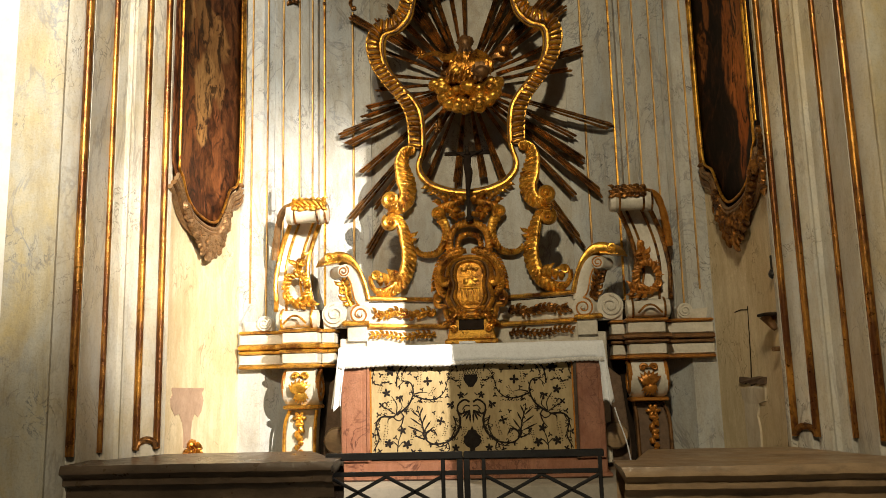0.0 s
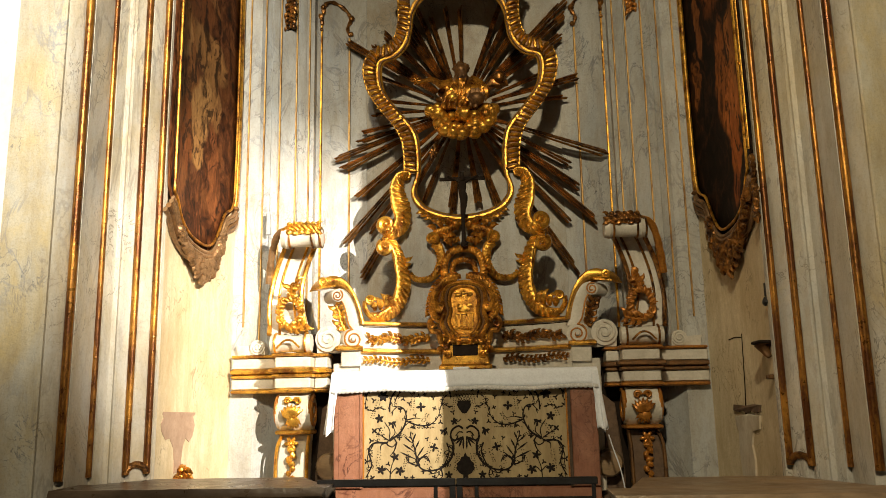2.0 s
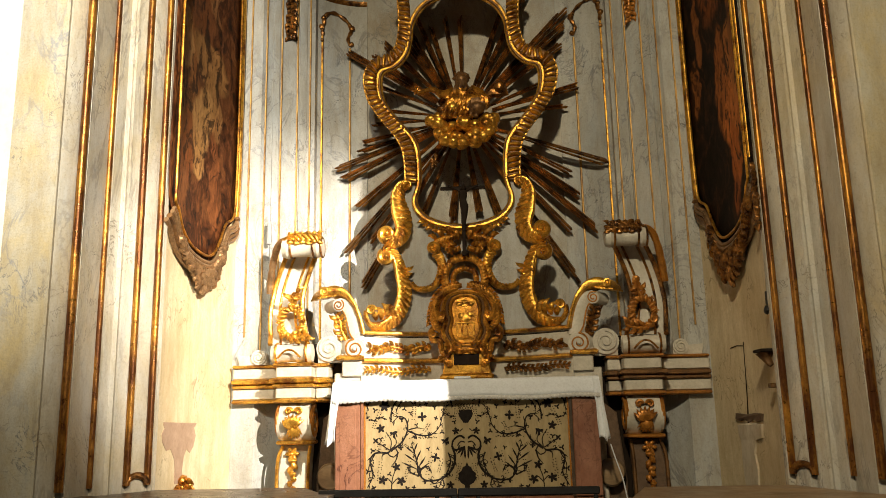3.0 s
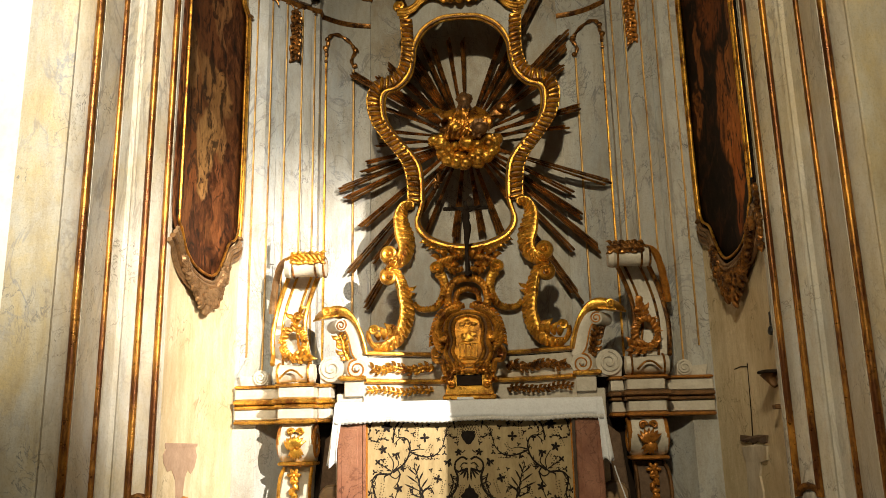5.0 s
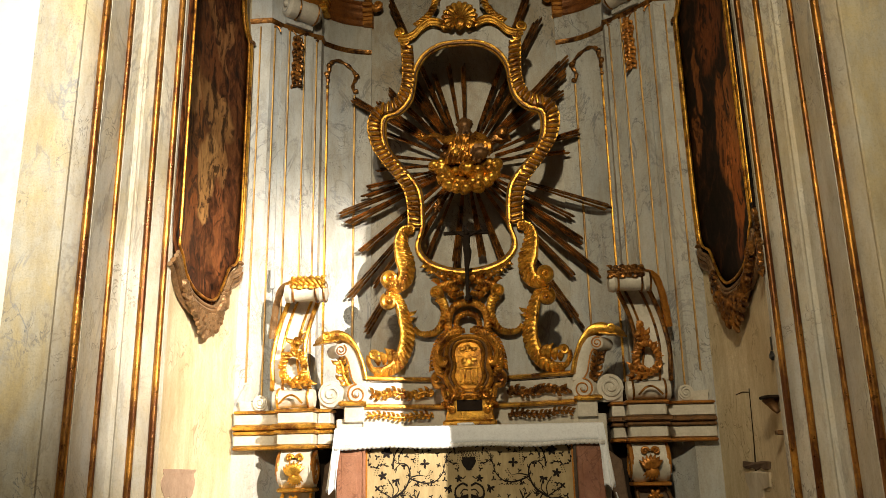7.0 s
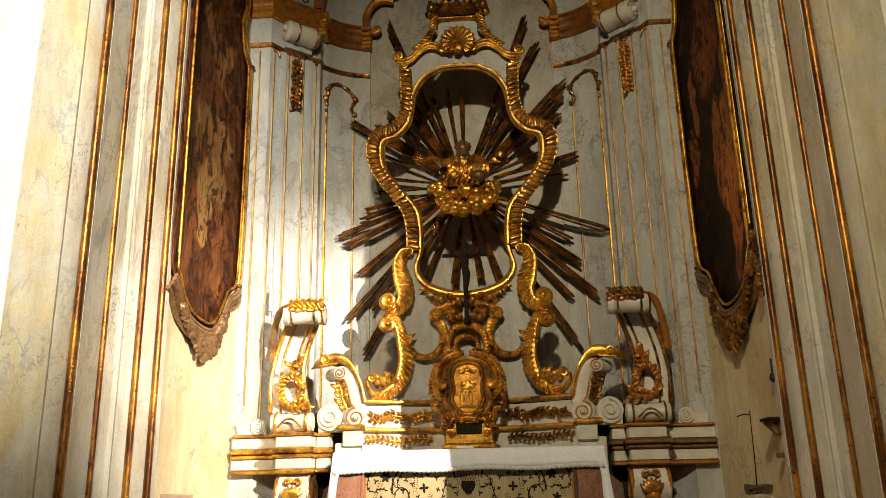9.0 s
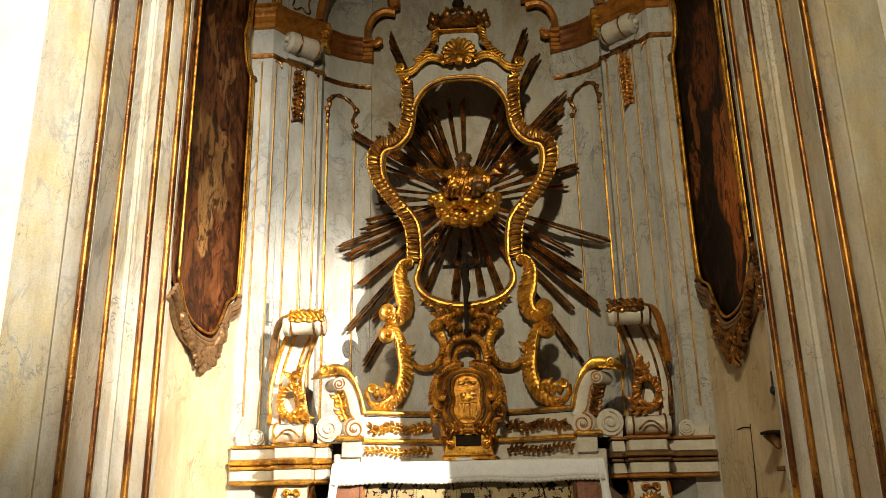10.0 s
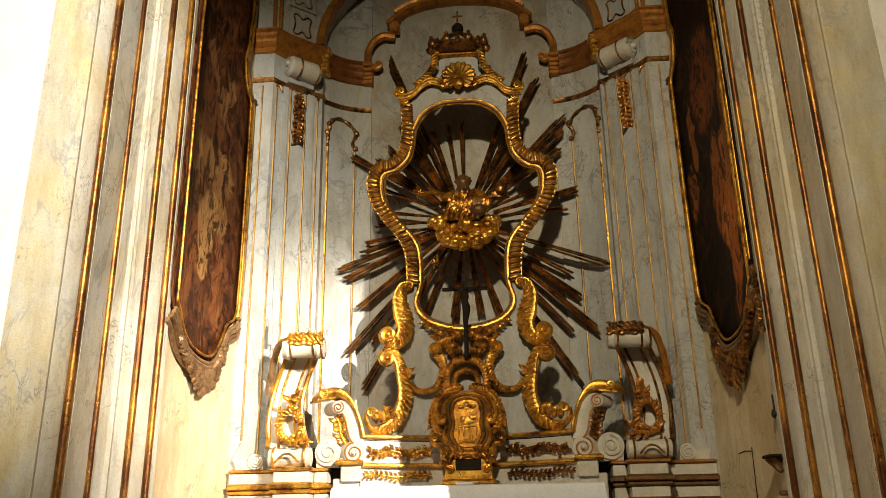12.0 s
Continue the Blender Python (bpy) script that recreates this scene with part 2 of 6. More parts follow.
# ---------------------------------------------------------------- shapes
class Geo:
    """Vertices and faces gathered for one mesh."""

    def __init__(self):
        self.v, self.f = [], []

    def add(self, v, f):
        o = len(self.v)
        self.v += [tuple(p) for p in v]
        self.f += [tuple(i + o for i in q) for q in f]
        return self

    def box(self, c, s, m=None, taper=1.0, bevel=0.0):
        x, y, z = (a / 2 for a in s)
        if bevel:
            b = min(bevel, x * 0.9, y * 0.9, z * 0.9)
            ring = [(x - b, -y), (x, -y + b), (x, y - b), (x - b, y), (-x + b, y), (-x, y - b), (-x, -y + b), (-x + b, -y)]
            small = [(a * (1 - b / x), d * (1 - b / y)) for a, d in ring]
            v = []
            for zz, rr in ((-z, small), (-z + b, ring), (z - b, ring), (z, small)):
                v += [(a, d, zz) for a, d in rr]
            f = [tuple(range(7, -1, -1)), tuple(range(24, 32))]
            for k in range(3):
                f += [(8 * k + i, 8 * k + (i + 1) % 8, 8 * k + 8 + (i + 1) % 8, 8 * k + 8 + i) for i in range(8)]
        else:
            v = [(sx * x * (taper if sz > 0 else 1), sy * y * (taper if sz > 0 else 1), sz * z) for sz in (-1, 1) for sx, sy in ((-1, -1), (1, -1), (1, 1), (-1, 1))]
            f = [(3, 2, 1, 0), (4, 5, 6, 7), (0, 1, 5, 4), (1, 2, 6, 5), (2, 3, 7, 6), (3, 0, 4, 7)]
        c = Vector(c)
        return self.add([(m @ Vector(p) if m else Vector(p)) + c for p in v], f)

    def prism(self, poly, a, b, axis="z", bevel=0.0):
        """A flat outline given depth from a to b along an axis (outline in the two others, in order)."""
        def at(p, h):
            return {"z": (p[0], p[1], h), "y": (p[0], h, p[1]), "x": (h, p[0], p[1])}[axis]
        n = len(poly)
        if bevel:
            cx, cy = sum(p[0] for p in poly) / n, sum(p[1] for p in poly) / n
            small = inset(poly, bevel)
            s = bevel if b > a else -bevel
            v = [at(p, a) for p in small] + [at(p, a + s) for p in poly] + [at(p, b) for p in poly]
            f = [tuple(range(n)), tuple(range(3 * n - 1, 2 * n - 1, -1))]
            for k in range(2):
                f += [(n * k + i, n * k + n + i, n * k + n + (i + 1) % n, n * k + (i + 1) % n) for i in range(n)]
        else:
            v = [at(p, a) for p in poly] + [at(p, b) for p in poly]
            f = [tuple(range(n)), tuple(range(2 * n - 1, n - 1, -1))]
            f += [(i, n + i, n + (i + 1) % n, (i + 1) % n) for i in range(n)]
        return self.add(v, f)

    def splay(self, poly, y, way, bevel=0.0):
        """A rounded outline of (x, z) pairs at depth y, given depth along a slanting way."""
        n, way = len(poly), Vector(way)
        small = inset(poly, bevel) if bevel else poly
        v = [(x, y - bevel, z) for x, z in small] + [(x, y, z) for x, z in poly] + [Vector((x, y, z)) + way for x, z in poly]
        f = [tuple(range(n)), tuple(range(3 * n - 1, 2 * n - 1, -1))]
        for k in range(2):
            f += [(n * k + i, n * k + n + i, n * k + n + (i + 1) % n, n * k + (i + 1) % n) for i in range(n)]
        return self.add(v, f)

    def ribbon(self, a, b, y, way, lift=0.008):
        """A curved band between two lines of (x, z) points at depth y, rounded in front and given depth along a slanting way."""
        way, k = Vector(way), len(a)
        v = []
        for p, q in zip(a, b):
            p, q = Vector(p), Vector(q)
            for t, o in ((0, 0), (0.15, 0.75), (0.5, 1), (0.85, 0.75), (1, 0)):
                m = p.lerp(q, t)
                v.append(Vector((m.x, y - lift * o, m.y)))
            v += [Vector((q.x, y, q.y)) + way, Vector((p.x, y, p.y)) + way]
        f = [(i * 7 + j, (i + 1) * 7 + j, (i + 1) * 7 + (j + 1) % 7, i * 7 + (j + 1) % 7) for i in range(k - 1) for j in range(7)]
        return self.add(v, f + [tuple(range(7)), tuple(range(k * 7 - 1, (k - 1) * 7 - 1, -1))])

    def fluted(self, path, width, step, lean=0.5, relief=0.012, dome=0.02, thick=0.02):
        """A carved band along a path in the upright plane, crossed by leaning rounded flutes, with a scalloped edge; width a number or (start, middle, end)."""
        path = [Vector(p) for p in path]
        fine = [a.lerp(b, t / 4) for a, b in zip(path, path[1:]) for t in range(4)] + [path[-1]]
        total = sum((b - a).length for a, b in zip(fine, fine[1:]))
        w3 = (width, width, width) if isinstance(width, (int, float)) else width
        rows, v, run, cols = 0, [], 0.0, 9
        for i, p in enumerate(fine):
            a, b = fine[max(0, i - 1)], fine[min(len(fine) - 1, i + 1)]
            t = (b - a).normalized()
            n = Vector((-t.z, 0, t.x))
            run += (p - fine[i - 1]).length if i else 0
            u = run / total
            w = w3[0] * (1 - 2 * u) + w3[1] * 2 * u if u < 0.5 else w3[1] * (2 - 2 * u) + w3[2] * (2 * u - 1)
            for j in range(cols):
                c = -1 + 2 * j / (cols - 1)
                wave = abs(math.sin(math.pi * (run / step + lean * c)))
                edge = 1 + (0.22 * (wave - 0.5) * (c * c) if c < 0 else 0)
                cut = min(1, max(0, (0.45 - c) / 0.35))
                h = dome * (1 - c * c) + relief * (1 - cut + cut * wave ** 0.6) * (1 - 0.3 * abs(c)) + (0.4 * relief if c > 0.55 else 0)
                v.append(p + n * (w * c * edge) + Vector((0, -h, 0)))
            v += [p + n * w + Vector((0, thick, 0)), p - n * w + Vector((0, thick, 0))]
            rows += 1
        m = cols + 2
        f = [(i * m + j, (i + 1) * m + j, (i + 1) * m + (j + 1) % m, i * m + (j + 1) % m) for i in range(rows - 1) for j in range(m)]
        return self.add(v, f + [tuple(range(m)), tuple(range(rows * m - 1, (rows - 1) * m - 1, -1))])

    def tube(self, path, r, n=8, closed=False, flat=1.0, up=(0, -1, 0)):
        """A round bar along a path; r a number or one a point; flat: its thickness towards up against its width."""
        path = [Vector(p) for p in path]
        k = len(path)
        rr = [r] * k if isinstance(r, (int, float)) else list(r)
        up, v, f = Vector(up), [], []
        for i, p in enumerate(path):
            a, b = path[(i - 1) % k] if closed or i else p, path[(i + 1) % k] if closed or i < k - 1 else p
            t = (b - a).normalized() if (b - a).length else Vector((0, 0, 1))
            s = t.cross(up)
            s = s.normalized() if s.length > 1e-4 else t.orthogonal().normalized()
            u = s.cross(t).normalized()
            for j in range(n):
                w = 2 * math.pi * j / n
                v.append(p + s * (rr[i] * math.cos(w)) + u * (rr[i] * flat * math.sin(w)))
        for i in range(k if closed else k - 1):
            i2 = (i + 1) % k
            f += [(i * n + j, i * n + (j + 1) % n, i2 * n + (j + 1) % n, i2 * n + j) for j in range(n)]
        if not closed:
            f += [tuple(range(n - 1, -1, -1)), tuple(range((k - 1) * n, k * n))]
        return self.add(v, f)

    def sweep(self, prof, path, closed=False, up=(0, 0, 1)):
        """A closed outline of (out, up) pairs carried along a path; out is to the right of the way."""
        path, up = [Vector(p) for p in path], Vector(up)
        k, n, v, f = len(path), len(prof), [], []
        for i, p in enumerate(path):
            d1 = (path[i] - path[i - 1]).normalized() if closed or i else None
            d2 = (path[(i + 1) % k] - path[i]).normalized() if closed or i < k - 1 else None
            d1, d2 = d1 or d2, d2 or d1
            t = (d1 + d2)
            t = t.normalized() if t.length > 1e-6 else d1
            s = t.cross(up).normalized()
            stretch = 1 / max(0.4, math.sqrt(max(0.0, (1 + d1.dot(d2)) / 2)))
            u = s.cross(t).normalized()
            v += [p + s * (a * stretch) + u * b for a, b in prof]
        for i in range(k if closed else k - 1):
            i2 = (i + 1) % k
            f += [(i * n + j, i2 * n + j, i2 * n + (j + 1) % n, i * n + (j + 1) % n) for j in range(n)]
        if not closed:
            f += [tuple(range(n)), tuple(range(k * n - 1, (k - 1) * n - 1, -1))]
        return self.add(v, f)

    def lathe(self, prof, c=(0, 0, 0), m=None, n=24):
        """Radius and height pairs turned about an upright axis."""
        v, f, k, c = [], [], len(prof), Vector(c)
        for r, h in prof:
            for j in range(n):
                w = 2 * math.pi * j / n
                q = Vector((r * math.cos(w), r * math.sin(w), h))
                v.append((m @ q if m else q) + c)
        for i in range(k - 1):
            f += [(i * n + j, i * n + (j + 1) % n, (i + 1) * n + (j + 1) % n, (i + 1) * n + j) for j in range(n)]
        f += [tuple(range(n - 1, -1, -1)), tuple(range((k - 1) * n, k * n))]
        return self.add(v, f)

    def blob(self, c, r, wave=0.0, freq=5.0, nu=14, nv=9, m=None):
        """A rounded lump with radii r, its surface swollen by noise."""
        v, f, c = [], [], Vector(c)
        for i in range(nv + 1):
            a = math.pi * i / nv
            for j in range(nu):
                w = 2 * math.pi * j / nu
                q = Vector((math.sin(a) * math.cos(w), math.sin(a) * math.sin(w), math.cos(a)))
                g = 1 + wave * noise.noise(q * freq * 0.5 + c * 7)
                q = Vector((q.x * r[0], q.y * r[1], q.z * r[2])) * g
                v.append((m @ q if m else q) + c)
        for i in range(nv):
            f += [(i * nu + j, (i + 1) * nu + j, (i + 1) * nu + (j + 1) % nu, i * nu + (j + 1) % nu) for j in range(nu)]
        return self.add(v, f)

    def mirrored(self):
        g = Geo()
        g.v = [(-x, y, z) for x, y, z in self.v]
        g.f = [tuple(reversed(q)) for q in self.f]
        return g

    def join(self, other):
        return self.add(other.v, other.f)

    def mesh(self, name, mat, smooth=True):
        me = bpy.data.meshes.new(name)
        me.from_pydata(self.v, [], self.f)
        me.materials.append(mat)
        bm = bmesh.new()
        bm.from_mesh(me)
        bmesh.ops.recalc_face_normals(bm, faces=bm.faces)
        bm.to_mesh(me)
        bm.free()
        if smooth:
            me.shade_smooth()
            me.set_sharp_from_angle(angle=radians(38))
        return me


def inset(poly, d):
    """An outline drawn in by d."""
    n, out = len(poly), []
    area = sum(poly[i][0] * poly[(i + 1) % n][1] - poly[(i + 1) % n][0] * poly[i][1] for i in range(n))
    s = 1 if area > 0 else -1
    for i in range(n):
        a, b, c = Vector(poly[i - 1]), Vector(poly[i]), Vector(poly[(i + 1) % n])
        e, g = (b - a).normalized(), (c - b).normalized()
        t = (e + g)
        t = t.normalized() if t.length > 1e-6 else e
        q = b + Vector((-t.y, t.x)) * (d * s / max(0.45, math.sqrt(max(0, (1 + e.dot(g)) / 2))))
        out.append((q.x, q.y))
    return out


def part(name, g, mat, parent=None, label="", smooth=True):
    ob = new(name, g.mesh(name, mat, smooth))
    if parent:
        ob.parent = parent
        ob.matrix_parent_inverse = parent.matrix_basis.inverted()
    return tagged(ob, label)


def carved(name, g, mat, parent, label="", piece="leaf", cap=200):
    """A carving whose main body is one part and whose leaves, ribs or buds are parts of that body."""
    root = list(range(len(g.v)))

    def find(i):
        while root[i] != i:
            root[i] = root[root[i]]
            i = root[i]
        return i
    for q in g.f:
        a = find(q[0])
        for i in q[1:]:
            root[find(i)] = a
    groups = {}
    for q in g.f:
        groups.setdefault(find(q[0]), []).append(q)
    order = sorted(groups.values(), key=len, reverse=True)
    body = None
    for k, faces in enumerate(order[:1] + order[1:cap] + ([sum(order[cap:], [])] if len(order) > cap else [])):
        h, used = Geo(), {}
        for q in faces:
            for i in q:
                if i not in used:
                    used[i] = len(h.v)
                    h.v.append(g.v[i])
            h.f.append(tuple(used[i] for i in q))
        ob = part(name if body is None else piece, h, mat, body or parent, label if body is None else "")
        body = body or ob
    return body


def thing(name, at, label, category, group="", kind=""):
    ob = new(name)
    ob.empty_display_size = 0.1
    ob.matrix_basis = Matrix.Translation(at)
    return tagged(ob, label, category, group, kind)


def setting(name, g, mat, label, category="wall", smooth=True):
    return tagged(part(name, g, mat, None, "", smooth), label, category, "", "structure")


def spline(pts, per=6, closed=False):
    """A smooth line through points (Catmull-Rom)."""
    p = [Vector(q) for q in pts]
    k, out = len(p), []
    for i in range(k if closed else k - 1):
        a = p[(i - 1) % k] if closed or i else p[0] * 2 - p[1]
        b, c = p[i], p[(i + 1) % k]
        d = p[(i + 2) % k] if closed or i < k - 2 else c * 2 - b
        for j in range(per):
            t = j / per
            out.append(0.5 * ((2 * b) + (c - a) * t + (2 * a - 5 * b + 4 * c - d) * t * t + (3 * b - a - 3 * c + d) * t ** 3))
    if not closed:
        out.append(p[-1])
    return out


def curl(c, r0, r1, a0, turns, n=24, plane="xz", y=0.0):
    """A spiral from radius r0 to r1, in the upright plane at depth y (or the plane x = y)."""
    out = []
    for i in range(n + 1):
        t = i / n
        r, a = r0 + (r1 - r0) * t, radians(a0) + 2 * math.pi * turns * t
        u, w = c[0] + r * math.cos(a), c[1] + r * math.sin(a)
        out.append((u, y, w) if plane == "xz" else (y, u, w))
    return out
# ---------------------------------------------------------------- the nave round the camera: unseen walls added to enclose it
TOP = 8.2
setting("floor", Geo().box((0, -1.9, -0.1), (12.4, 13.2, 0.2)), PALESTONE, "worn grey stone floor of the nave", "floor")
setting("wall_east", Geo().box((6.1, -1.7, 4.1), (0.2, 13.0, TOP)), NAVE, "unseen side wall, dark to hold down bounced light")
setting("wall_west", Geo().box((-6.1, -1.7, 4.1), (0.2, 13.0, TOP)), NAVE, "unseen side wall, dark to hold down bounced light")
# The opening is made up, to let the fill light in.
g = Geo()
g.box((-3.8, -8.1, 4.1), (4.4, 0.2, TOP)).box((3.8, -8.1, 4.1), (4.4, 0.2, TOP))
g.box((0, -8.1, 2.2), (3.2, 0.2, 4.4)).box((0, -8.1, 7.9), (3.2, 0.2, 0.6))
setting("wall_south", g, NAVE, "unseen dark wall with an opening added for fill light")
setting("ceiling", Geo().box((0, -0.4, TOP + 0.1), (12.4, 15.6, 0.2)), NAVE, "unseen ceiling, dark to hold down bounced light", "ceiling")
# Out of view, added to give the floodlight its upright cut-off.
setting("pier", Geo().box((3.95, 2.0, 4.1), (2.5, 0.2, TOP), bevel=0.002), NAVE, "unseen blocker cutting the floodlight, added out of view", "pier")
for side, word in ((-1, "west"), (1, "east")):
    setting("wall_front_" + word, Geo().box((side * 4.405, 4.83, 4.1), (3.39, 0.5, TOP)), LIME, "white limewashed wall beside the chapel opening")

# steps up to the altar
g = Geo().box((0, 5.7, 0.085), (4.9, 3.2, 0.17), bevel=0.012)
setting("step_1", g, PALESTONE, "worn grey stone step below the balustrade", "step")
setting("step_2", Geo().box((0, 6.1, 0.40), (3.9, 1.9, 0.46), bevel=0.012), PALESTONE, "worn grey stone platform inside the chapel", "step")
setting("step_3", Geo().box((0, 6.3, 0.71), (2.7, 1.35, 0.17), bevel=0.012), PALESTONE, "worn stone altar step, top step", "step")

# jambs of the chapel opening: a flat ivory face, then four splayed bands edged with gilt fillets
STRIPS = [(2.310, 4.690, 0.026), (2.263, 4.950, 0.019), (2.095, 5.090, 0.022), (2.006, 5.195, 0.022)]
for side, word in ((-1, "west"), (1, "east")):
    def sx(pts):
        return [(side * x, y) for x, y in pts]
    face = setting("jamb_face_" + word, Geo().prism(sx([(2.71, 4.57), (2.41, 4.57), (2.40, 4.58), (2.40, 5.4), (2.71, 5.4)]), 0, TOP), IVORY,
                   "ivory and yellow painted marble band of the chapel opening", "jamb")
    outline = [(2.400, 4.600), (2.345, 4.660), (2.340, 4.700), (2.290, 4.720), (2.273, 4.900), (2.273, 4.970), (2.238, 4.960), (2.213, 5.030), (2.184, 5.035), (2.168, 5.020), (2.151, 5.020), (2.135, 5.050), (2.114, 5.070), (2.110, 5.110), (2.072, 5.110), (2.029, 5.180), (2.024, 5.220), (1.983, 5.215), (1.978, 5.250), (2.400, 5.400)]
    jamb = setting("jamb_" + word, Geo().prism(sx(outline), 0, TOP), STONEGREY, "stepped grey painted marble jamb with gilt fillets", "jamb")
    for x, y, r in STRIPS:
        path = [(side * x, y, z) for z in (1.115, 2.5, 4.0, 6.0, TOP)]
        part("fillet", Geo().tube(path, r, 10), FILLET, jamb, "worn gilt half-round fillet")
    x0, x1 = side * 2.095, side * 2.006
    xm, rr = (x0 + x1) / 2, abs(x0 - x1) / 2
    part("fillet_bend", Geo().tube([(xm + rr * math.cos(a), 5.14 + 0.05 * (xm - (xm + rr * math.cos(a))) / rr * side, 1.125 + rr * 1.1 * math.sin(a)) for a in [math.pi * i / 10 for i in range(11)]], 0.023, 8), BRONZE, jamb, "rounded lower turn joining two fillets")

# side walls: gently bowed
def bow(y):
    """Half width of the chapel at depth y."""
    u = min(max((y - 5.15) / 1.35, 0), 1)
    return 1.985 + 0.075 * math.sin(math.pi * u) - 0.105 * u

for side, word in ((-1, "west"), (1, "east")):
    ys = [5.235 + 1.365 * i / 24 for i in range(25)]
    poly = [(side * bow(y), y) for y in ys] + [(side * 2.35, 6.6), (side * 2.35, 5.235)]
    setting("wall_" + ("left" if side < 0 else "right"), Geo().prism(poly, 0, TOP), PLASTER, "cream plastered side wall of the chapel, slightly bowed")

# rear wall: outer strip, canted pilaster, curved wing, recessed middle
PLAN = [(2.25, 6.45), (1.705, 6.44), (1.638, 6.54), (1.396, 6.757), (1.324, 6.80), (1.324, 6.90)]
WING = [(1.324, 6.90), (1.236, 6.985), (1.154, 7.045), (1.03, 7.10), (0.90, 7.13)]
CANT = Vector((PLAN[3][0] - PLAN[2][0], PLAN[3][1] - PLAN[2][1])).normalized()


def wing(t):
    """The curved wing, from the pilaster (t = 0) to its free edge (t = 1)."""
    q = spline(WING, 6)
    k = min(max(t, 0), 1) * (len(q) - 1)
    i = min(int(k), len(q) - 2)
    p = q[i].lerp(q[i + 1], k - i)
    return (p.x, p.y)


def canted(s, t, z, out=0.0):
    """A place on the canted pilaster: t along its face from the outer edge, out in front of it."""
    a, b = Vector(PLAN[2]), Vector(PLAN[3])
    p = a.lerp(b, t) + Vector((-CANT.y, CANT.x)) * out
    return (s * p.x, p.y, z)


def canted_panel(s, poly, out, deep):
    """A flat outline of (t, z) pairs laid on the canted face."""
    n = len(poly)
    v = [canted(s, t, z, -deep) for t, z in poly] + [canted(s, t, z, out) for t, z in poly]
    return Geo().add(v, [tuple(range(n)), tuple(range(2 * n - 1, n - 1, -1))] + [(i, (i + 1) % n, n + (i + 1) % n, n + i) for i in range(n)])


setting("wall_rear", Geo().prism([(-1.4, 7.14), (-0.7, 7.16), (0, 7.17), (0.7, 7.16), (1.4, 7.14), (1.4, 7.6), (-1.4, 7.6)], 0, TOP), REARWALL, "stained grey painted marble rear wall of the altar niche")
for s in (-1, 1):
    w = setting("wall_rear_left" if s < 0 else "wall_rear_right", Geo().prism([(s * x, y) for x, y in PLAN + [(1.30, 7.5), (2.25, 7.5)]], 0, TOP), GREY,
                "grey painted marble rear wall with a canted flat pilaster")
    poly = [(s * wing(i / 16)[0], wing(i / 16)[1]) for i in range(17)] + [(s * 0.90, 7.165), (s * 1.31, 7.165)]
    setting("wall_wing_left" if s < 0 else "wall_wing_right", Geo().prism(poly, 0, TOP), GREY, "curved grey painted marble wing wall beside the retable")
    # raised margins of the pilaster, with the sunk panel between them
    for t0, t1 in ((0.0, 0.17), (0.79, 1.0)):
        part("margin", canted_panel(s, [(t0, 1.6), (t1, 1.6), (t1, 5.40), (t0, 5.40)], 0.014, 0.01), GREY, w, "raised margin of the pilaster", False)
    # thin gilt panel fillets on pilaster, outer strip and corner
    lines = [(canted(s, 0.25, 0, 0.004), 2.2, 5.385), (canted(s, 0.73, 0, 0.004), 2.2, 5.385)]
    lines += [((s * 1.678, 6.474, 0), 2.05, 5.36), ((s * 1.362, 6.772, 0), 2.1, 5.36), ((s * 1.80, 6.438, 0), 2.16, 5.36)]
    for (x, y, _), z0, z1 in lines:
        part("fillet", Geo().tube([(x, y, z0), (x, y, (z0 + z1) / 2), (x, y, z1)], 0.0085, 6), DULLGILT, w, "thin worn gilt fillet")
    scallop = spline([canted(s, 0.25, 5.385, 0.006), canted(s, 0.29, 5.415, 0.006), canted(s, 0.36, 5.40, 0.006), canted(s, 0.49, 5.365, 0.006), canted(s, 0.62, 5.40, 0.006), canted(s, 0.69, 5.415, 0.006), canted(s, 0.73, 5.385, 0.006)], 4)
    part("fillet", Geo().tube(scallop, 0.0075, 6), BRONZE, w, "scalloped head of the panel")
    for x, y, side in ((1.678, 6.474, -1), (1.362, 6.772, 1)):
        hook = spline([(s * x, y, 5.36), (s * (x - 0.012 * side), y, 5.385), (s * (x + 0.03 * side), y + 0.01, 5.37), (s * (x + 0.045 * side), y + 0.02, 5.33)], 4)
        part("fillet", Geo().tube(hook, 0.008, 6), BRONZE, w, "hooked end of a fillet")
    for t, z0, z1 in ((0.10, 1.9, 5.02), (0.70, 1.9, 4.95)):
        x, y = wing(t)
        part("fillet", Geo().tube([(s * x, y - 0.006, z0), (s * x, y - 0.006, z1)], 0.011, 6), GOLD if t < 0.5 else DULLGILT, w, "thin gilt fillet")
    # curled head of the wing's panel
    head = [(0.10, 5.02), (0.105, 5.06), (0.09, 5.10), (0.13, 5.14), (0.14, 5.19), (0.20, 5.25), (0.34, 5.28), (0.50, 5.27), (0.63, 5.23), (0.70, 5.18), (0.73, 5.13), (0.685, 5.08), (0.67, 5.03), (0.70, 4.985), (0.74, 4.99)]
    path = spline([(s * wing(t)[0], wing(t)[1] - 0.014, z) for t, z in head], 5)
    part("fillet_curl", Geo().tube(path, [0.013 + 0.008 * math.sin(i * 0.45) ** 2 for i in range(len(path))], 7), BRONZE, w, "curled gilt head of a panel fillet")
